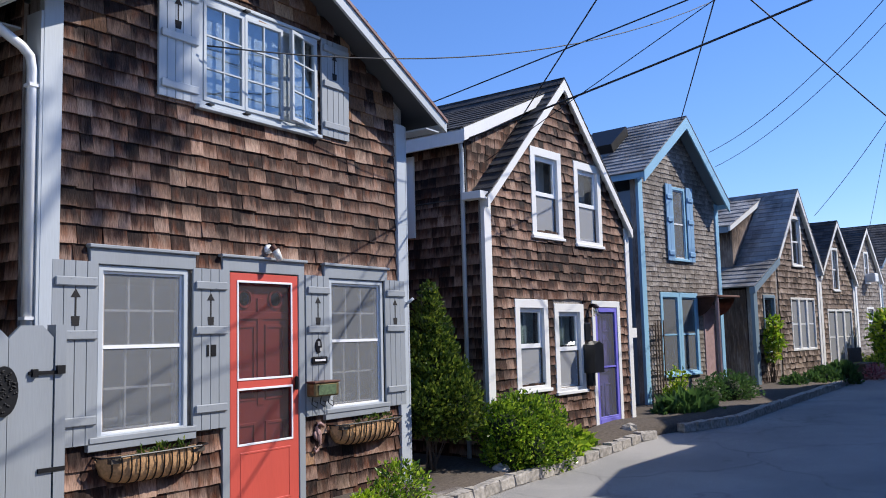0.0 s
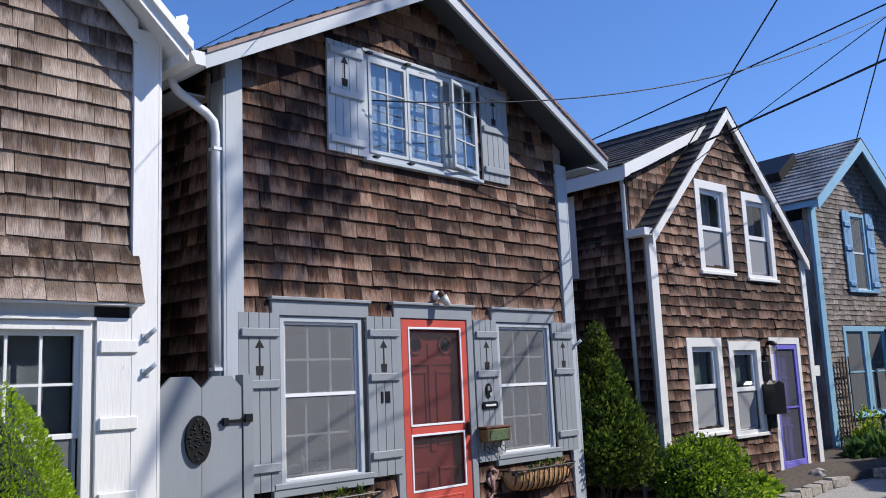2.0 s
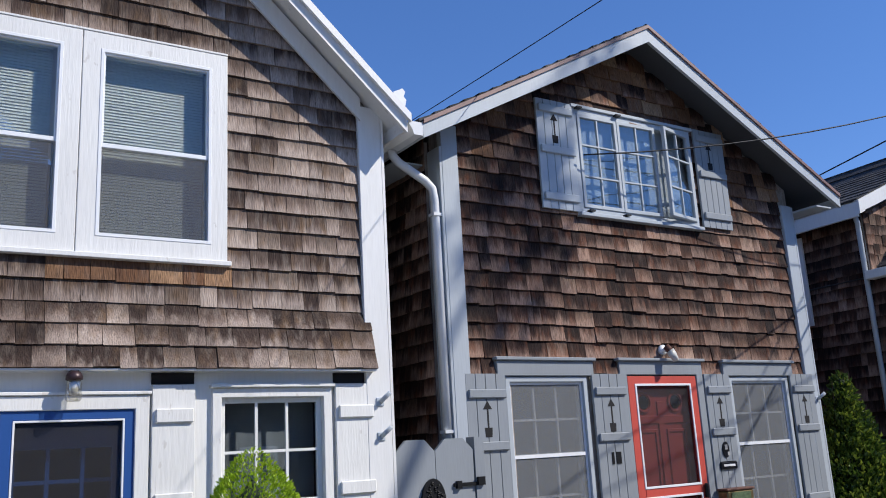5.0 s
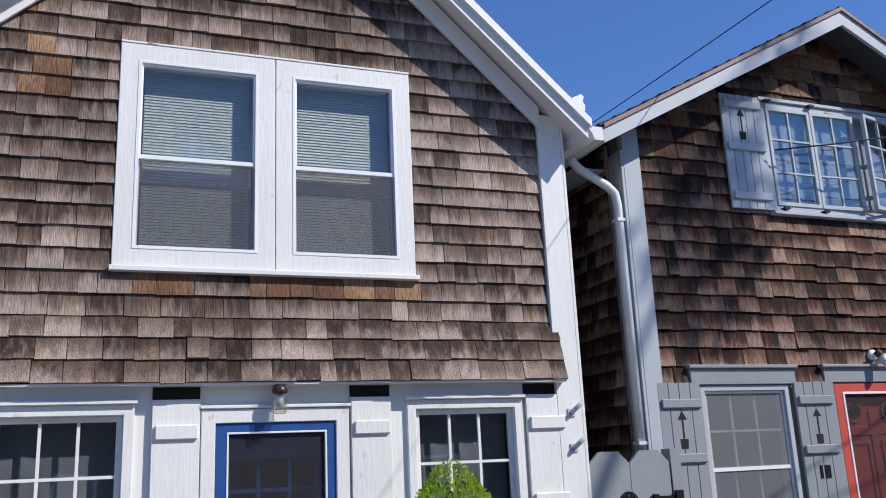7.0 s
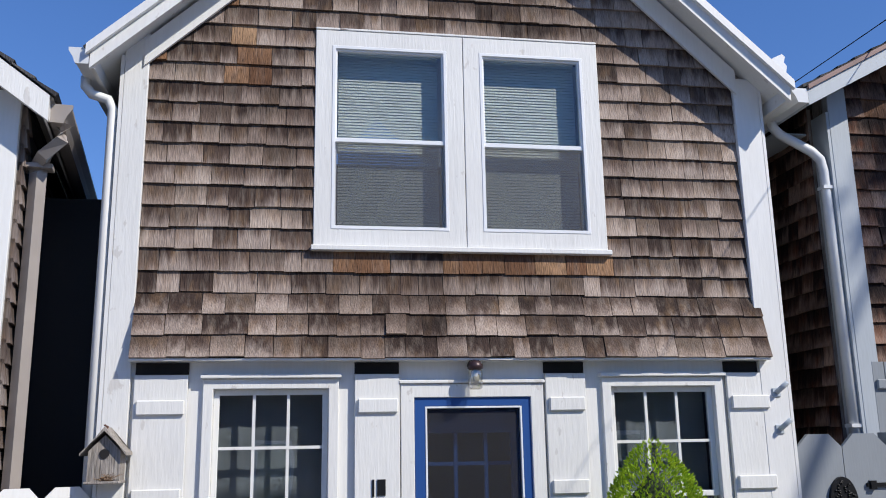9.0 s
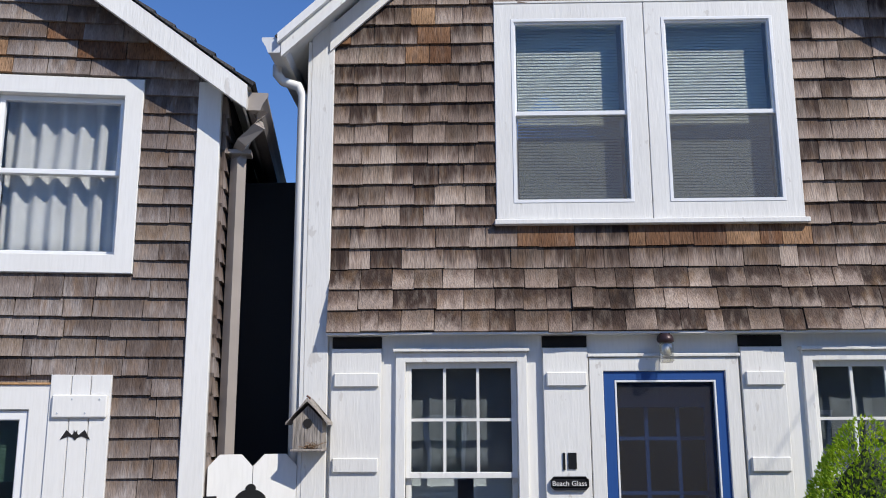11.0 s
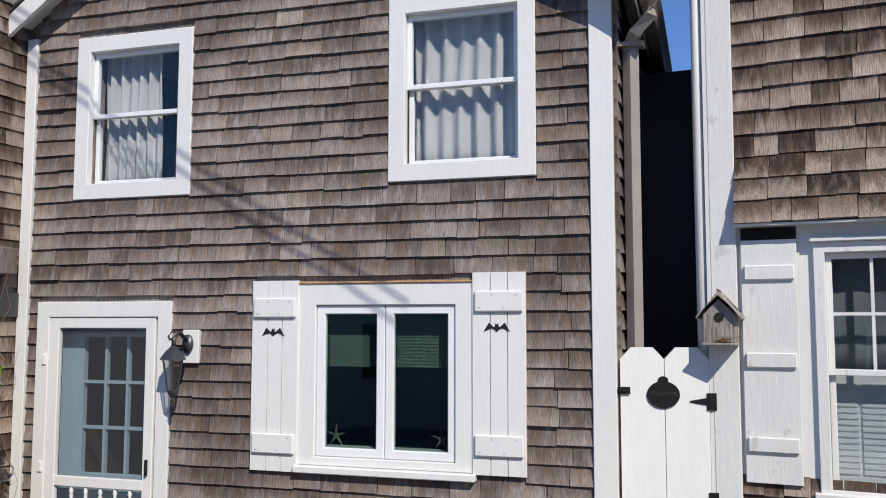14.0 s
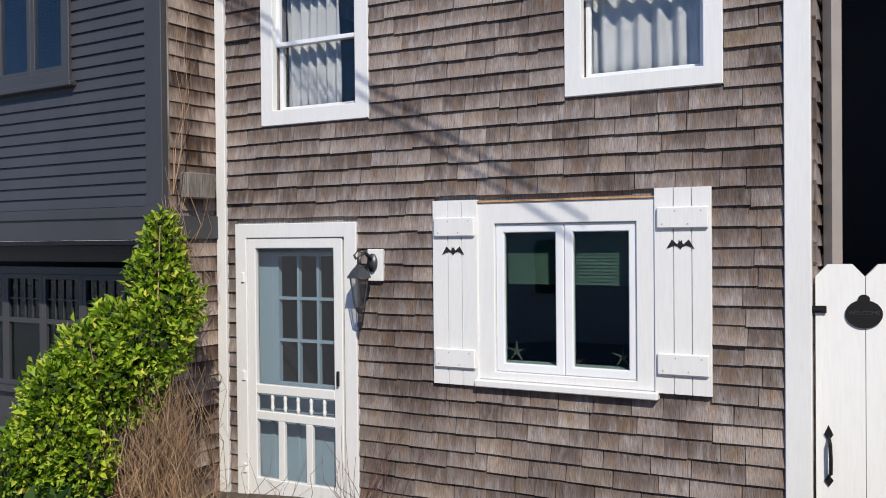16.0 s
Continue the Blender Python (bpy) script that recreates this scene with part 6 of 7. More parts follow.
def stems(name, starts, ends, mat, parent, r0=0.008, seed=1, wob=0.05):
    bm = bmesh.new()
    q = random.Random(seed)
    for s, e in zip(starts, ends):
        s, e = Vector(s), Vector(e)
        pts = [s.lerp(e, t) + Vector((q.gauss(0, wob), q.gauss(0, wob), q.gauss(0, wob))) * (1 if 0 < t < 1 else 0) for t in (0, 0.25, 0.5, 0.75, 1)]
        tube(bm, pts, r0 * q.uniform(0.6, 1.3), 4, r0 * 0.3)
    return part(name, bm, mat, parent)


def bush(m, blobs, n, size, mat, label, cat, seed, foot, stemmat=None, name="shrub", core=None, up=0.4):
    e = base(name, m, label, cat, at=foot)
    p, d = blob_points(blobs, n, seed)
    d = d + np.array([0, 0, up]) + np.random.default_rng(seed).normal(size=d.shape) * 0.5
    o = leaves("foliage", p, d, size, mat, e, seed)
    o.matrix_parent_inverse = OFFSET[e.name]
    q = random.Random(seed)
    cs = [b[:3] for b in blobs]
    stems("stem", [(foot[0] + q.gauss(0, 0.04), foot[1] + q.gauss(0, 0.04), foot[2]) for _ in range(16)], [tuple(Vector(q.choice(cs)) + Vector((q.gauss(0, 0.1), q.gauss(0, 0.1), q.gauss(0, 0.08)))) for _ in range(16)], stemmat or BARK, e, 0.012, seed, 0.03)
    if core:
        # solid dark cores, so the openings between leaves look shaded
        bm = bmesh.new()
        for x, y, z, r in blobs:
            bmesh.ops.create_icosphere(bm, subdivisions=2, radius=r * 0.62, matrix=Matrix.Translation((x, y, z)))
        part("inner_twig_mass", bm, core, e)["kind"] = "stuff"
    return e


# near-black green: the shade inside foliage given as a colour
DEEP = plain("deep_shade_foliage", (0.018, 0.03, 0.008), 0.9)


def cone_tree(m, foot, top, radius, n, size, mat, label, cat, seed, power=0.8, lump=0.1, low=0.05, name="conifer"):
    """a dense pointed evergreen: foliage tips over a dark inside"""
    r = np.random.default_rng(seed)
    e = base(name, m, label, cat, at=foot)
    h = top - foot[2]
    t = low + (1 - low) * (1 - np.sqrt(r.random(n)))
    an = r.uniform(0, 2 * np.pi, n)
    lumps = 1 + lump * (np.sin(an * 5 + t * 17) * np.sin(t * 23 + an * 2) + 0.6 * np.sin(an * 11 - t * 31))
    rad = radius * np.clip(1 - t, 0, 1) ** power * lumps * np.minimum(1, (t + 0.12) / 0.2) * (1 - 0.22 * r.random(n) ** 2)
    p = np.stack([foot[0] + rad * np.cos(an), foot[1] + rad * np.sin(an), foot[2] + h * t], 1)
    d = np.stack([np.cos(an), np.sin(an), 0.7 + 0.5 * t], 1) + r.normal(size=(n, 3)) * 0.45
    o = leaves("foliage", p, d, size, mat, e, seed, 0.15, 0.5)
    o.matrix_parent_inverse = OFFSET[e.name]
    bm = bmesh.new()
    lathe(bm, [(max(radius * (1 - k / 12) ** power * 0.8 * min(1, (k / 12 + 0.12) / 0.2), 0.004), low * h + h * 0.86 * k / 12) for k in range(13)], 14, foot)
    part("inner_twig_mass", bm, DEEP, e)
    bm = bmesh.new()
    tube(bm, [(foot[0], foot[1], foot[2] - 0.05), (foot[0], foot[1], foot[2] + h * 0.5)], 0.05, 8, 0.02)
    part("trunk", bm, BARK, e)
    return e


cone_tree(Matrix(), (1.60, 5.15, -0.2), 1.73, 0.82, 62000, 0.024, LEAFC, "bright green dwarf spruce, pointed and dense, beside the door", "conifer", 5, 0.66, 0.07, name="dwarf_spruce")
bush(Matrix(), [(8.83, 6.4, 2.16, 0.09), (8.82, 6.4, 1.97, 0.16), (8.82, 6.4, 1.72, 0.25), (8.78, 6.38, 1.47, 0.33), (8.7, 6.36, 1.18, 0.40), (8.88, 6.25, 1.02, 0.36), (8.6, 6.3, 0.82, 0.42), (8.82, 6.1, 0.76, 0.39), (8.4, 6.22, 0.78, 0.3)], 17000, 0.06, LEAFA, "tall dark green arborvitae in the gap between houses", "conifer", 6, (8.7, 6.35, -0.1), name="arborvitae", core=DEEP, up=0.9)
bush(Matrix(), [(9.48, 5.75, 0.42, 0.36), (9.85, 5.75, 0.46, 0.40), (10.25, 5.7, 0.40, 0.38), (10.55, 5.65, 0.15, 0.25), (9.7, 5.55, 0.18, 0.36), (10.1, 5.5, 0.1, 0.33), (9.4, 5.7, 0.12, 0.28)], 13000, 0.055, LEAFB, "rounded glossy green shrub in front of the dark house", "shrub", 21, (9.85, 5.7, -0.1), core=DEEP)
bush(Matrix(), [(10.9, 5.6, 0.05, 0.18), (11.15, 5.55, 0.02, 0.15), (10.6, 5.45, -0.02, 0.15)], 500, 0.16, LEAFV, "low light green strap-leaved plant by the kerb", "plant", 22, (10.9, 5.55, -0.1))
bush(Matrix(), [(6.75, 5.3, 0.22, 0.22), (7.0, 5.35, 0.15, 0.2), (6.5, 5.3, 0.1, 0.18)], 1300, 0.045, LEAFB, "small sparse shrub with brown twigs", "shrub", 23, (6.75, 5.3, -0.15), up=0.7)
bush(Matrix(), [(6.2, 5.25, 0.08, 0.14), (6.35, 5.2, 0.02, 0.12)], 700, 0.05, LEAFC, "small bright green tuft of foliage", "plant", 24, (6.25, 5.2, -0.15), up=0.8)
bush(H8, [(14.62, -0.45, 0.4, 0.24), (14.75, -0.4, 0.75, 0.16), (14.65, -0.4, 0.2, 0.3)], 900, 0.08, LEAFV, "yellow-green climbing plant on a trellis", "plant", 25, (14.7, -0.4, 0.05))
bush(H8, [(15.6, -0.6, 0.35, 0.35), (16.2, -0.7, 0.4, 0.4), (16.7, -0.7, 0.35, 0.35), (15.2, -0.6, 0.25, 0.3)], 3000, 0.07, LEAFD, "mixed low shrubs under the window", "shrub", 26, (16.0, -0.6, 0.05), core=DEEP)
bush(H8, [(14.0, -0.9, 0.12, 0.3), (14.3, -1.0, 0.1, 0.28), (13.75, -0.8, 0.05, 0.25)], 500, 0.24, LEAFD, "broad-leaved hosta clump by the kerb", "plant", 27, (14.05, -0.9, -0.05), up=0.9)
bush(H6, [(20.0, -0.6, 0.2, 0.3), (20.7, -0.7, 0.2, 0.32), (21.4, -0.8, 0.28, 0.35), (22.1, -0.9, 0.34, 0.38)], 2600, 0.12, LEAFD, "long dark green bed of leafy plants", "plant", 28, (21, -0.7, 0.05), core=DEEP, up=0.9)
bush(H6, [(20.0, -0.15, 1.35, 0.2), (20.12, -0.15, 1.7, 0.14), (19.95, -0.15, 1.0, 0.13), (20.25, -0.15, 1.25, 0.14)], 420, 0.13, LEAFV, "climbing vine with light leaves on the wall", "vine", 29, (20.0, -0.15, 0.05))
bush(H4, [(28.3, -1.0, 1.4, 0.7), (28.8, -1.2, 0.9, 0.8), (28.1, -1.0, 0.7, 0.5)], 2500, 0.18, LEAFV, "leafy green bush at the far end", "shrub", 30, (28.4, -1.0, 0.25), core=DEEP)
bush(H4, [(26.2, -0.8, 0.4, 0.3), (27.0, -0.9, 0.45, 0.35)], 600, 0.12, LEAFV, "low green plants by the white doors", "plant", 31, (26.6, -0.8, 0.25))

# the vine that climbs the charcoal house's corner
vine_blobs = [(-5.42, 3.86, 1.80, 0.09), (-5.43, 3.86, 1.66, 0.15), (-5.43, 3.82, 1.48, 0.20), (-5.38, 3.86, 1.28, 0.24), (-5.60, 3.62, 1.17, 0.17), (-5.45, 3.76, 1.05, 0.30), (-5.66, 3.50, 0.98, 0.24), (-5.56, 3.62, 0.82, 0.32), (-5.76, 3.36, 0.78, 0.24), (-5.74, 3.34, 0.55, 0.30), (-5.84, 3.18, 0.36, 0.28), (-5.62, 3.40, 0.35, 0.25)]
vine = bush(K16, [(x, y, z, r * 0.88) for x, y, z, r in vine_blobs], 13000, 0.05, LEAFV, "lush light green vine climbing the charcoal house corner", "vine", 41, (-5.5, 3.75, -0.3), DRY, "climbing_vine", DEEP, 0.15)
qv = random.Random(9)
stems("dry_stem", [(-5.32 + qv.gauss(0, 0.18), 3.74 + qv.gauss(0, 0.13), -0.3) for _ in range(900)], [(-5.42 + qv.gauss(0, 0.2), 3.76 + qv.gauss(0, 0.14), qv.uniform(-0.1, 0.95)) for _ in range(900)], DRY, vine, 0.004, 10, 0.09)
stems("dry_stem", [(-5.36 + qv.gauss(0, 0.05), 3.98 + qv.gauss(0, 0.04), 1.2) for _ in range(26)], [(-5.40 + qv.gauss(0, 0.09), 3.98 + qv.gauss(0, 0.06), qv.uniform(1.75, 2.2)) for _ in range(26)], DRY, vine, 0.005, 11, 0.04)
stems("thin_stem", [(-5.66, 4.12, 2.0)] * 5, [(-5.72 + qv.gauss(0, 0.06), 4.3 + qv.gauss(0, 0.1), qv.uniform(2.6, 3.4)) for _ in range(5)], DRY, vine, 0.003, 12, 0.03)
grass = base("dry_grass", K16, "dry straw-coloured grass at the foot of the vine", "grass", at=(-5.1, 3.7, -0.3), kind="stuff")
rg = np.random.default_rng(5)
gp = np.stack([-5.12 + rg.normal(size=700) * 0.16, 3.72 + rg.normal(size=700) * 0.12, np.full(700, -0.28)], 1)
gd = np.stack([rg.normal(size=700) * 0.35, rg.normal(size=700) * 0.35, np.ones(700)], 1)
o = leaves("blades", gp, gd, 0.36, STRAW, grass, 6, 0.12, 0.03)
o.matrix_parent_inverse = OFFSET[grass.name]
dk = bush(K16, [(-5.95, 3.0, 0.0, 0.3), (-6.2, 2.8, 0.0, 0.3), (-5.7, 3.15, -0.05, 0.25)], 900, 0.13, LEAFD, "dark leafy plants below the vine", "plant", 43, (-5.9, 3.0, -0.35))
tw = base("bare_twigs", H16, "thin bare reddish twigs rising by the door", "shrub", at=(-3.75, -0.3, GZ16))
stems("stem", [(-3.75 + qv.gauss(0, 0.08), -0.3 + qv.gauss(0, 0.05), GZ16) for _ in range(26)], [(-3.70 + qv.gauss(0, 0.18), -0.3 + qv.gauss(0, 0.08), qv.uniform(0.15, 0.52)) for _ in range(26)], RUST, tw, 0.004, 14, 0.03)
tw2 = base("bare_twigs", H16, "thin bare reddish twigs rising before the door", "shrub", at=(-4.4, -0.35, GZ16))
stems("stem", [(-4.4 + qv.gauss(0, 0.15), -0.35 + qv.gauss(0, 0.05), GZ16) for _ in range(16)], [(-4.35 + qv.gauss(0, 0.22), -0.35 + qv.gauss(0, 0.06), qv.uniform(0.0, 0.3)) for _ in range(16)], RUST, tw2, 0.003, 15, 0.02)
bush(Matrix(), [(-1.75, 5.25, -0.02, 0.14), (-1.6, 5.3, -0.05, 0.12)], 300, 0.06, LEAFV, "low yellow-green plant before the white gate", "plant", 44, (-1.7, 5.25, -0.28))
fl = bush(H16, [(-2.0, -0.3, 0.02, 0.12), (-1.7, -0.3, 0.0, 0.12)], 260, 0.05, leaf_mat("mauve_flower", [(0, (0.35, 0.16, 0.4)), (1, (0.5, 0.3, 0.5))]), "small mauve flowers under the window", "flower", 45, (-1.85, -0.3, GZ16))


# ---- lamps, baskets, signs and other small things
CAPM = plain("dark_lamp_cap", (0.055, 0.03, 0.032), 0.4, 0.3)


def jar_lamp(H, x, y, z, label, bulb=True, r=0.045):
    e = base("porch_lamp", H, label, "lamp", at=(x, y, z))
    bm = bmesh.new()
    tube(bm, [(x, 0.0, z + 0.12), (x, y * 0.6, z + 0.135), (x, y, z + 0.13)], 0.03, 10)
    part("bracket", bm, IRON, e, smooth=True)
    bm = bmesh.new()
    lathe(bm, [(r * 0.85, 0.088), (r * 1.08, 0.092), (r * 1.05, 0.115), (r * 0.8, 0.135), (r * 0.4, 0.145)], 16, (x, y, z))
    part("cap", bm, CAPM, e, smooth=True)
    bm = bmesh.new()
    lathe(bm, [(r * 0.75, -0.035), (r, -0.022), (r, 0.07), (r * 0.85, 0.09)], 16, (x, y, z))
    g = part("glass_jar", bm, LAMPG, e, smooth=True)
    bm = bmesh.new()
    lathe(bm, [(0.008, 0.0), (0.024, 0.015), (0.026, 0.04), (0.014, 0.07), (0.012, 0.088)], 12, (x, y, z))
    part("bulb", bm, BULB, e, smooth=True)
    return e


jar_lamp(H14, 0.755, -0.12, 2.085, "small jar lamp with rusty cap over the blue door")
pl = base("porch_lamp", H12, "small swivel flood lamp with a clear bulb over the red door", "lamp", at=(5.965, -0.1, 2.42))
bm = bmesh.new()
disc(bm, 5.955, 2.46, 0.045, 0.045, -0.05, -0.02)
tube(bm, [(5.955, -0.04, 2.46), (5.96, -0.09, 2.45)], 0.018)
part("mount", bm, GUTTER, pl, smooth=True)
bm = bmesh.new()
tube(bm, [(5.95, -0.09, 2.485), (5.965, -0.12, 2.44)], 0.032, 12)
part("socket", bm, RUST, pl, smooth=True)
bm = bmesh.new()
tube(bm, [(5.965, -0.12, 2.44), (5.975, -0.135, 2.41), (5.985, -0.15, 2.37), (5.99, -0.155, 2.345)], 0.04, 12, 0.028)
part("bulb", bm, BULB, pl, smooth=True)

ln = base("wall_lantern", H16, "dark metal carriage lantern on a white backing plate", "lantern", at=(-3.80, -0.03, 1.17))
part("backing_plate", boxes((-3.83, -3.715, -0.045, 0.0, 1.41, 1.62), bev=0.004), WHITE, ln)
bm = bmesh.new()
disc(bm, -3.785, 1.53, 0.036, 0.06, -0.062, -0.044, 16)
tube(bm, [(-3.79, -0.05, 1.55), (-3.80, -0.12, 1.60), (-3.82, -0.16, 1.565), (-3.82, -0.15, 1.52)], 0.014)
tube(bm, [(-3.80, -0.12, 1.60), (-3.85, -0.13, 1.61), (-3.875, -0.13, 1.58), (-3.86, -0.13, 1.555)], 0.008)
GUN = plain("gunmetal", (0.10, 0.105, 0.11), 0.4, 0.6, 0.3, 20)
part("arm", bm, GUN, ln, smooth=True)
bm = bmesh.new()
lathe(bm, [(0.012, 0.36), (0.025, 0.34), (0.05, 0.32), (0.085, 0.275), (0.088, 0.265)], 6, (-3.825, -0.15, 1.17))
part("roof", bm, GUN, ln)
bm = bmesh.new()
lathe(bm, [(0.006, -0.01), (0.014, 0.02), (0.01, 0.035), (0.028, 0.06), (0.034, 0.075), (0.03, 0.08)], 6, (-3.825, -0.15, 1.17))
for k in range(6):
    an = k * math.pi / 3
    tube(bm, [(-3.825 + 0.034 * math.cos(an), -0.15 + 0.034 * math.sin(an), 1.245), (-3.825 + 0.066 * math.cos(an), -0.15 + 0.066 * math.sin(an), 1.44)], 0.005, 4)
part("cage", bm, GUN, ln)
bm = bmesh.new()
lathe(bm, [(0.03, 0.08), (0.06, 0.265)], 6, (-3.825, -0.15, 1.17))
part("glass", bm, LAMPG, ln)

bh = base("birdhouse", H14, "weathered grey wooden birdhouse with a pitched roof", "birdhouse", at=(-1.405, -0.12, 1.55))
bx, bz = -1.405, 1.55
bm = bmesh.new()
prism(bm, [(bx - 0.088, bz), (bx + 0.088, bz), (bx + 0.088, bz + 0.165), (bx, bz + 0.255), (bx - 0.088, bz + 0.165)], -0.20, -0.05)
part("box", bm, WOODOLD, bh)
for sg in (-1, 1):
    bm = bmesh.new()
    prism(bm, [(bx, bz + 0.30), (bx + sg * 0.125, bz + 0.14), (bx + sg * 0.125, bz + 0.156), (bx, bz + 0.278)], -0.24, -0.047)
    part("roof_board", bm, WOODOLD, bh)
bm = bmesh.new()
disc(bm, bx, bz + 0.15, 0.027, 0.027, -0.206, -0.195, 16)
part("entrance_hole", bm, DARK, bh)
part("floor_plate", boxes((bx - 0.095, bx + 0.095, -0.245, -0.05, bz - 0.014, bz), bev=0.003), WOODOLD, bh)
bm = bmesh.new()
tube(bm, [(bx, -0.2, bz + 0.275), (bx + 0.01, -0.2, bz + 0.30), (bx - 0.01, -0.2, bz + 0.31)], 0.007, 6)
part("knob", bm, RUST, bh)
nest = base("nest", H14, "tuft of dry nest twigs on the birdhouse floor", "nest", at=(bx + 0.03, -0.23, bz))
stems("twig", [(bx + 0.02 + qv.gauss(0, 0.02), -0.215, bz + 0.005) for _ in range(22)], [(bx + 0.035 + qv.gauss(0, 0.035), -0.225, bz + qv.uniform(0.01, 0.05)) for _ in range(22)], DRY, nest, 0.003, 3, 0.008)

# wrought hooks on the corner boards
for H, x, z in ((H14, 2.80, 2.02), (H14, 2.80, 1.78), (H12, 8.12, 1.98)):
    e = base("flag_holder", H, "small grey metal pole holder screwed to the corner board", "flag holder", group="pole holders on the corner boards", at=(x, -0.05, z))
    part("plate", boxes((x - 0.03, x + 0.03, -0.055, -0.045, z - 0.03, z + 0.03), bev=0.004), GUTGREY, e)
    bm = bmesh.new()
    tube(bm, [(x, -0.055, z), (x + 0.045, -0.12, z + 0.06)], 0.017, 10)
    part("tube", bm, GUTGREY, e, smooth=True)


def basket(H, x0, x1, zt, depth, height, label, seed):
    """a long iron window basket: coconut liner in hoops, earth and small plants"""
    e = base("window_basket", H, label, "planter", "window baskets", at=((x0 + x1) / 2, -0.05, zt - height))
    bm = bmesh.new()
    n, m = 28, 9
    rows = []
    q = random.Random(seed)
    for i in range(n + 1):
        u = i / n
        x = x0 + (x1 - x0) * u
        k = math.sqrt(max(0.0, 1 - (2 * u - 1) ** 4)) * 0.85 + 0.15
        row = []
        for j in range(m + 1):
            a = math.pi / 2 * j / m
            row.append(bm.verts.new((x + q.gauss(0, 0.003), -0.02 - depth * k * math.cos(a) ** 0.8 + q.gauss(0, 0.004), zt - 0.01 - height * k * math.sin(a))))
        row.append(bm.verts.new((x, -0.02, zt - 0.01)))
        rows.append(row)
    for p, r_ in zip(rows, rows[1:]):
        for j in range(m + 1):
            bm.faces.new((p[j], p[j + 1], r_[j + 1], r_[j]))
    bmesh.ops.recalc_face_normals(bm, faces=bm.faces)
    part("coco_liner", bm, COCO, e, smooth=True)
    part("earth", boxes((x0 + 0.04, x1 - 0.04, -depth, -0.03, zt - 0.05, zt - 0.012)), SOIL, e)
    nb = 13
    for i in range(nb + 1):
        u = i / nb
        x = x0 + (x1 - x0) * u
        k = math.sqrt(max(0.0, 1 - (2 * u - 1) ** 4)) * 0.85 + 0.15
        bm = bmesh.new()
        tube(bm, [(x + (0.06 * j / 8 * (1 if u < 0.99 else 0)) - 0.03, -0.02 - (depth * k + 0.012) * math.cos(math.pi / 2 * j / 8) ** 0.8, zt - (height * k + 0.012) * math.sin(math.pi / 2 * j / 8)) for j in range(9)], 0.006, 6)
        part("hoop", bm, IRON, e)
    bm = bmesh.new()
    tube(bm, [(x0 - 0.02, -0.01, zt), (x0 - 0.02, -depth * 0.8, zt), (x0 + 0.1, -depth - 0.03, zt), (x1 - 0.1, -depth - 0.03, zt), (x1 + 0.02, -depth * 0.8, zt), (x1 + 0.02, -0.01, zt)], 0.008, 6)
    part("top_rail", bm, IRON, e)
    p, d = blob_points([(x0 + (x1 - x0) * t, -0.1, zt + 0.0, 0.045) for t in (0.4, 0.55, 0.62, 0.8)], 60, seed)
    o = leaves("seedling_growth", p, d + np.array([0, 0, 1.2]), 0.05, LEAFA, e, seed)
    o["kind"] = "stuff"
    o.matrix_parent_inverse = OFFSET[e.name]
    return e


basket(H12, 4.14, 5.12, 0.745, 0.17, 0.22, "iron window basket with coconut liner and small plants", 1)
basket(H12, 6.80, 7.86, 0.735, 0.17, 0.22, "iron window basket with coconut liner and small plants", 2)

sh = base("seahorse_ornament", H12, "cast rusty pink seahorse ornament hung on the shingles", "ornament", at=(6.62, -0.03, 0.48))
bm = bmesh.new()
tube(bm, [(6.70, -0.04, 0.735), (6.66, -0.04, 0.765), (6.62, -0.04, 0.77), (6.60, -0.04, 0.73), (6.61, -0.04, 0.68), (6.645, -0.04, 0.63), (6.65, -0.04, 0.57), (6.62, -0.04, 0.51), (6.58, -0.04, 0.49), (6.56, -0.04, 0.52), (6.585, -0.04, 0.545)], 0.02, 8, 0.012)
bmesh.ops.create_icosphere(bm, subdivisions=2, radius=0.04, matrix=Matrix.Translation((6.64, -0.035, 0.65)) @ Matrix.Diagonal((0.9, 0.5, 1.6, 1)))
prism(bm, [(6.60, 0.60), (6.56, 0.64), (6.565, 0.69), (6.60, 0.70)], -0.045, -0.035)
part("cast_body", bm, plain("faded_rose_iron", (0.36, 0.22, 0.20), 0.7, 0.1, 0.4, 30), sh, smooth=True)

sg1 = base("oval_sign", H12, "small dark oval house sign on the shutter", "sign", at=(6.63, -0.055, 1.52))
bm = bmesh.new()
disc(bm, 6.622, 1.535, 0.045, 0.072, -0.062, -0.053)
part("plate", bm, BLACK, sg1)
part("painted_marks", boxes((6.635, 6.665, -0.065, -0.0625, 1.48, 1.515), (6.605, 6.64, -0.065, -0.0625, 1.535, 1.58)), plain("grey_sign_paint", (0.4, 0.4, 0.38), 0.6), sg1)
sg2 = base("name_sign", H12, "small black sign with white painted script on the shutter", "sign", at=(6.635, -0.055, 1.41))
part("board", boxes((6.52, 6.745, -0.066, -0.053, 1.355, 1.428), bev=0.012), BLACK, sg2)
part("script_bar", boxes((6.56, 6.715, -0.0685, -0.0665, 1.382, 1.402)), WHITE, sg2)
sg3 = base("name_sign", H14, "black rounded sign with white script on the white shutter", "sign", at=(0.152, -0.045, 1.30))
part("board", boxes((0.04, 0.268, -0.056, -0.043, 1.302, 1.382), bev=0.02), BLACK, sg3)
t_ = text_on(H14, "Beach Glass", 0.152, 1.34, 0.043, -0.0575, WHITE, sg3)
t_.matrix_parent_inverse = OFFSET[sg3.name]
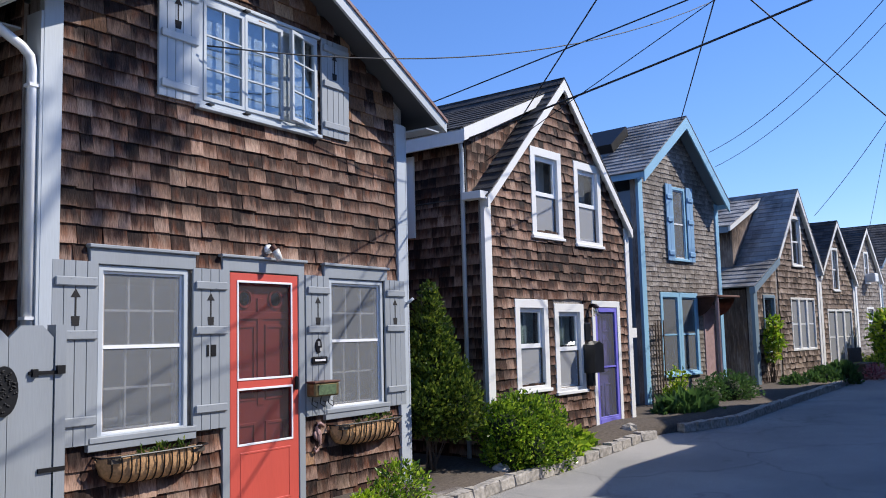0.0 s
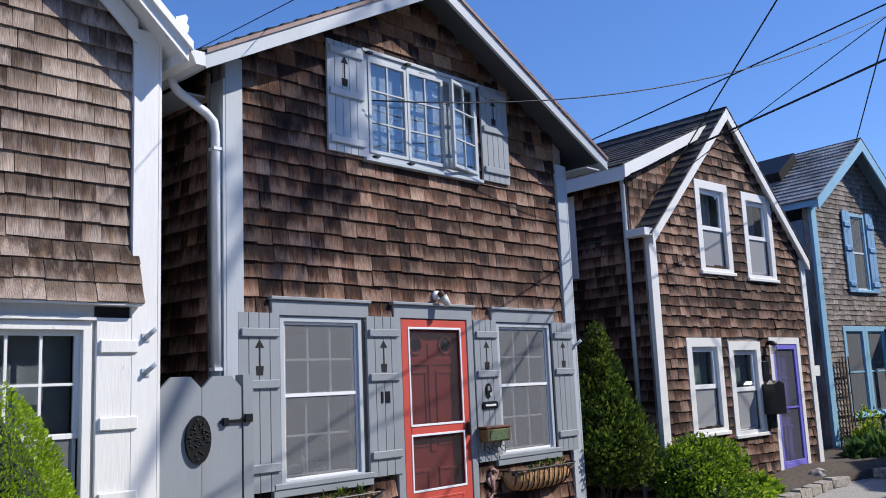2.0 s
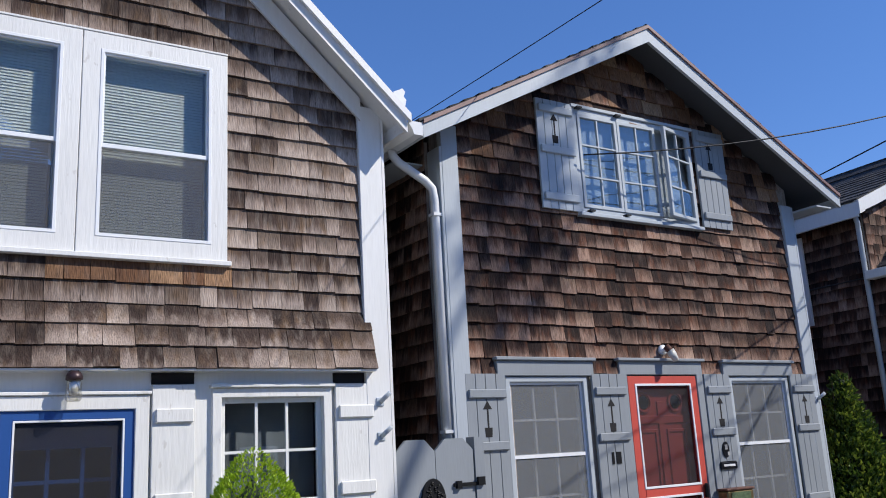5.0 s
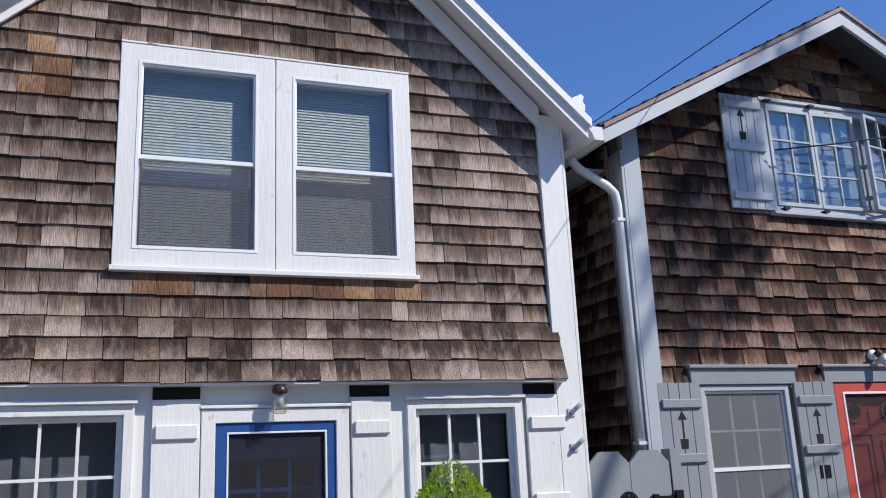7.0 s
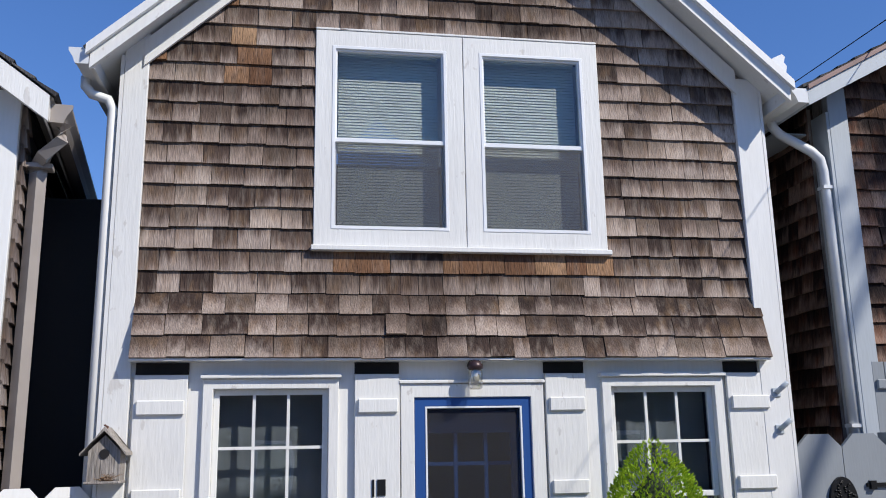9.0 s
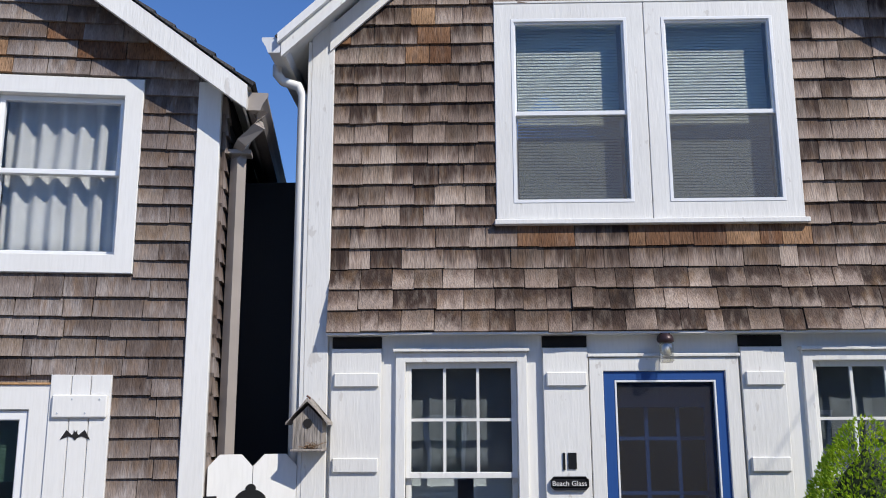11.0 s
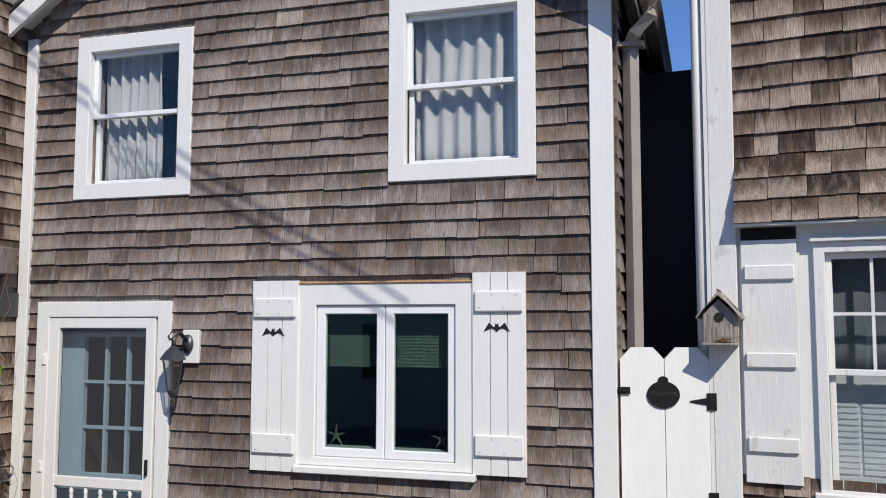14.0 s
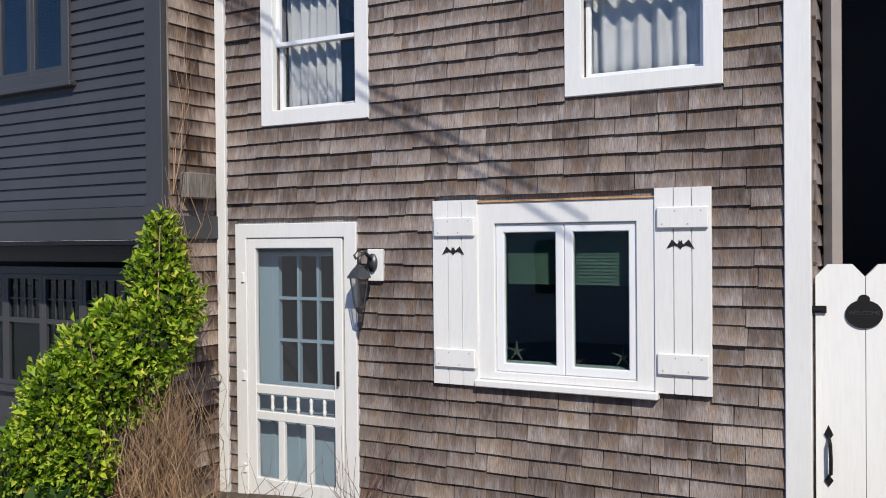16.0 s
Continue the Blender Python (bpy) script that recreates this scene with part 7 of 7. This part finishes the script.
nb14 = base("house_number_bars", H14, "dark wrought number shapes as plain bars on the shutter", "number plate", at=(0.15, -0.045, 1.42))
part("bar", boxes((0.118, 0.132, -0.05, -0.043, 1.42, 1.52)), IRON, nb14)
part("bar", boxes((0.150, 0.20, -0.05, -0.043, 1.425, 1.52)), IRON, nb14)

mb = base("mail_box", H12, "old brass letter box with green ornament under the sign", "mailbox", at=(6.65, -0.06, 1.08))
part("box", boxes((6.44, 6.80, -0.17, -0.053, 1.04, 1.17), bev=0.012), BRASS, mb)
part("lid", boxes((6.43, 6.81, -0.18, -0.053, 1.171, 1.19), bev=0.005), RUST, mb)
part("ornament_panel", boxes((6.49, 6.75, -0.176, -0.171, 1.055, 1.155), bev=0.002), plain("verdigris", (0.11, 0.17, 0.08), 0.6, 0.2, 0.6, 60, 0.5), mb)
bm = bmesh.new()
for k in range(3):
    x = 6.5 + 0.12 * k
    tube(bm, [(x, -0.09, 1.04), (x - 0.03, -0.10, 0.97), (x + 0.03, -0.11, 0.93), (x + 0.05, -0.10, 0.98), (x + 0.02, -0.09, 0.99)], 0.005, 5)
part("scroll_bracket", bm, IRON, mb)

mb2 = base("mail_box", H10, "black wall letter box hanging on a bracket beside the windows", "mailbox", at=(11.93, -0.1, 0.8))
bm = bmesh.new()
prism(bm, [(11.78, 1.0), (12.06, 1.0), (12.06, 1.42), (11.92, 1.47), (11.78, 1.42)], -0.22, -0.03)
part("box", bm, BLACK, mb2)
part("bracket", boxes((11.87, 11.97, -0.12, -0.02, 0.80, 0.999), bev=0.01), BLACK, mb2)
part("back_plate", boxes((11.83, 12.01, -0.05, -0.02, 1.48, 1.75), bev=0.01), BLACK, mb2)
ol = jar_lamp(H10, 12.06, -0.12, 1.88, "small round porch lamp beside the violet door")
tr = base("trellis", H8, "thin brown wooden trellis against the grey shingles", "trellis", at=(14.75, -0.08, 0.1))
for k in range(4):
    part("upright", boxes((14.60 + 0.1 * k, 14.62 + 0.1 * k, -0.09, -0.07, 0.1, 1.75 + 0.05 * (k % 2))), BARK, tr)
for k in range(4):
    part("crosspiece", boxes((14.56, 14.96, -0.075, -0.055, 0.5 + 0.33 * k, 0.52 + 0.33 * k)), BARK, tr)
bn = base("garden_bench", H6, "dark wooden bench with flower boxes beside the lane", "bench", at=(23.6, -0.8, 0.25))
part("seat", boxes((23.2, 24.1, -1.1, -0.7, 0.62, 0.67), bev=0.01), BARK, bn)
part("backrest", boxes((23.2, 24.1, -0.72, -0.68, 0.68, 1.05), bev=0.01), BARK, bn)
for a in (23.22, 24.02):
    part("leg", boxes((a, a + 0.06, -1.08, -0.72, 0.2, 0.62)), BARK, bn)
bush(H6, [(23.3, -1.2, 0.4, 0.2), (23.7, -1.25, 0.4, 0.2)], 300, 0.1, leaf_mat("pink_flower", [(0, (0.5, 0.12, 0.14)), (1, (0.65, 0.4, 0.42))]), "pink and red potted flowers by the bench", "flower", 46, (23.5, -1.2, 0.25))
pk = base("timber_edging", Matrix(), "pale loose planks lying at the bed's edge", "plank", at=(7.6, 5.5, -0.1))
part("plank", boxes((7.35, 8.05, 5.42, 5.52, -0.09, -0.03)), WOODOLD, pk)
part("plank", boxes((7.25, 7.35, 5.40, 5.55, -0.1, 0.08)), WOODOLD, pk)
rail = base("low_rail", Matrix(), "low grey rail fence behind the arborvitae", "fence", at=(8.3, 6.6, -0.1))
part("rail", boxes((7.9, 9.3, 6.6, 6.65, 0.42, 0.48)), WOODOLD, rail)
part("post", boxes((8.2, 8.26, 6.6, 6.66, -0.15, 0.5)), WOODOLD, rail)
stone = bmesh.new()
bmesh.ops.create_icosphere(stone, subdivisions=2, radius=0.13)
for v in stone.verts:
    v.co += Vector((rk.uniform(-0.02, 0.02), rk.uniform(-0.02, 0.02), rk.uniform(-0.02, 0.02)))
st = link_mesh("field_stone", stone, GRANITE)
st.matrix_world = Matrix.Translation((9.75, 5.9, -0.08))
tagged(st, "rounded grey stone at the corner post's foot", "stone", "stones in the bed")
for x, y in ((10.2, 5.45), (12.55, 5.45), (9.2, 5.65), (10.5, 5.42)):
    copy_thing(st, pose(x, y, ground_z(x) + 0.07, 20 * x, 10, 50 * y))

# objects on the window ledges
for H, x, z, nm, lab, hh, mt in ((H12, 4.52, 0.95, "bottle", "slim pale bottle standing inside the window", 0.2, VINYL), (H12, 7.22, 0.95, "bottle", "slim pale bottle standing inside the window", 0.22, VINYL), (H12, 4.34, 0.95, "ornament", "small orange ornament inside the window", 0.12, TERRA)):
    bm = bmesh.new()
    lathe(bm, [(0.02, 0), (0.022, hh * 0.6), (0.008, hh * 0.75), (0.008, hh)], 10, (x, 0.2, z - 0.02))
    o = link_mesh(nm, bm, mt, smooth=True)
    o.matrix_world = H
    tagged(o, lab, nm)
for a, b in ((4.18, 5.0), (6.83, 7.69)):
    part("inner_ledge", boxes((a, b, 0.145, 0.27, 0.89, 0.925)), WHITE, h12)
    part("inner_rail", boxes((a + 0.1, b - 0.15, 0.30, 0.32, 0.93, 1.0)), WHITE, h12)


# ---- cables overhead
def cable(p, q, sag, r, label="thin black overhead cable crossing the lane"):
    p, q = Vector(p), Vector(q)
    bm = bmesh.new()
    tube(bm, [p.lerp(q, t / 24) - Vector((0, 0, sag * 4 * (t / 24) * (1 - t / 24))) for t in range(25)], r, 6)
    o = link_mesh("overhead_cable", bm, CABLE, smooth=True)
    return tagged(o, label, "cable", "overhead cables")


E0 = Vector((0, 0, 1.6))


def ray_cable(a, da, b, db, r=0.014, ext=(0.0, 0.0), sag=0.0):
    p, q = E0 + Vector(a) * da, E0 + Vector(b) * db
    d = q - p
    cable(p - d * ext[0], q + d * ext[1], sag, r * 0.7)


cable((5.042, 6.021, 4.214), (16.33, 2.84, 8.67), 0.9, 0.007)
ray_cable((0.788, 0.557, 0.262), 13.0, (0.889, 0.300, 0.347), 11.0, 0.013, (0.1, 1.2))
ray_cable((0.839, 0.501, 0.211), 11.4, (0.851, 0.385, 0.357), 9.0, 0.012, (0.0, 1.5))
ray_cable((0.817, 0.533, 0.221), 11.6, (0.923, 0.195, 0.332), 10.0, 0.018, (0.0, 0.8), 0.05)
ray_cable((0.832, 0.519, 0.196), 11.8, (0.898, 0.273, 0.344), 11.0, 0.008, (0.0, 0.8))
ray_cable((0.919, 0.323, 0.228), 16.3, (0.898, 0.273, 0.344), 12.0, 0.014, (0.0, 1.0))
ray_cable((0.910, 0.239, 0.339), 14.0, (0.969, 0.130, 0.210), 17.0, 0.017, (0.8, 0.8))
ray_cable((0.935, 0.299, 0.191), 20.0, (0.938, 0.130, 0.321), 15.0, 0.009, (0.0, 0.2), 0.32)
ray_cable((0.939, 0.295, 0.175), 20.0, (0.944, 0.120, 0.309), 15.0, 0.008, (0.0, 0.2), 0.32)
ray_cable((0.972, 0.199, 0.123), 28.0, (0.968, 0.130, 0.213), 22.0, 0.012, (0.1, 0.8), 0.2)
ray_cable((0.983, 0.157, 0.090), 32.0, (0.974, 0.132, 0.185), 26.0, 0.010, (0.0, 1.0))
cable((3.73, 8.35, 4.70), (4.28, 1.39, 4.9), 0.03, 0.004)

SUNWARD = Vector((math.sin(radians(SUN_AZ)) * ce, -math.cos(radians(SUN_AZ)) * ce, se))
for ua, za, ub, zb in ((-5.12, 3.515, -3.21, 2.294), (-5.12, 3.43, -3.21, 2.17)):
    p, q = H16 @ Vector((ua, 0, za)) + SUNWARD * 4.2, H16 @ Vector((ub, 0, zb)) + SUNWARD * 4.2
    cable(p + (p - q) * 1.5, q + (q - p) * 0.45, 0.03, 0.010)

# ---- across the lane, behind the camera: plain gabled houses that shade the road and close the place
def plain_house(x0, x1, y0, y1, zf, ze, zp, mat, label):
    e = base("opposite_house", Matrix(), label, "house", "houses across the lane", at=((x0 + x1) / 2, y1, zf))
    xm = (x0 + x1) / 2
    bm = bmesh.new()
    prism(bm, [(x0, zf), (x1, zf), (x1, ze), (xm, zp), (x0, ze)], y0, y1)
    part("walls", bm, mat, e)
    for sg, xa in ((1, x0), (-1, x1)):
        bm = bmesh.new()
        prism(bm, [(xa - sg * 0.2, ze - 0.15), (xm, zp + 0.02), (xm, zp + 0.12), (xa - sg * 0.2, ze - 0.05)], y0 - 0.2, y1 + 0.25)
        part("roof_slope", bm, ROOFM, e)
    for a in (0.25, 0.65):
        xx = x0 + (x1 - x0) * a
        part("window", boxes((xx, xx + 0.8, y1, y1 + 0.04, zf + 1.0, zf + 2.2)), WHITE, e)
        part("pane", boxes((xx + 0.08, xx + 0.72, y1 + 0.041, y1 + 0.05, zf + 1.08, zf + 2.12)), GLASSD, e)


for k, (x0, x1, yf, ze, zp, mt) in enumerate(((-14, -8.5, -6.5, 2.8, 4.4, SH16), (-8, -3, -6.5, 2.8, 4.3, WHITE), (-2.4, 2.2, -6.5, 2.8, 4.3, SH14), (2.8, 7.4, -6.0, 2.8, 4.4, SH12), (8.2, 12.4, -3.4, 4.2, 5.6, SH16), (12.9, 16.6, 0.3, 4.6, 4.95, SH14), (16.7, 21.0, 0.3, 5.2, 6.3, SH8), (21.1, 26.0, 0.2, 5.2, 6.3, SH16), (26.4, 33.0, 0.4, 5.2, 6.4, SH14))):
    plain_house(x0, x1, yf - 6, yf, ground_z(x0), ze, zp, mt, "gabled cottage on the other side of the lane")
# added black panels that close the gaps between the houses and keep them dark
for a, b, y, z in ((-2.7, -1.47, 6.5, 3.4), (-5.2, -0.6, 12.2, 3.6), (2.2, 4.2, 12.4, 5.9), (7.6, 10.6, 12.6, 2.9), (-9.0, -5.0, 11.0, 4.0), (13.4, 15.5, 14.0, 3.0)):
    tagged(link_mesh("back_fence", boxes((a, b, y, y + 0.1, -0.5, z)), NIGHT), "added black panel that keeps a gap between houses dark", "fence", kind="structure")

# a tall thin tree across the lane whose crown throws leafy shade on the red-door house
tree = base("street_tree", Matrix(), "tall thin tree across the lane with a sparse crown", "tree", at=(9.1, -1.9, -0.1))
bm = bmesh.new()
tube(bm, [(8.6, -3.0, -0.2), (8.75, -2.7, 4.0), (9.6, -2.4, 8.0), (11.0, -1.8, 11.2), (11.8, -1.4, 12.8)], 0.12, 8, 0.03)
part("trunk", bm, BARK, tree)
p, d = blob_points([(11.98, -1.25, 13.15, 0.38), (11.72, -1.3, 12.75, 0.40), (12.35, -1.3, 13.65, 0.28), (11.95, -1.2, 12.15, 0.28), (12.5, -1.3, 12.9, 0.2)], 620, 77, 0.2)
o = leaves("crown", p, d, 0.13, LEAFD, tree, 78)
o.matrix_parent_inverse = OFFSET[tree.name]


make_pieces()
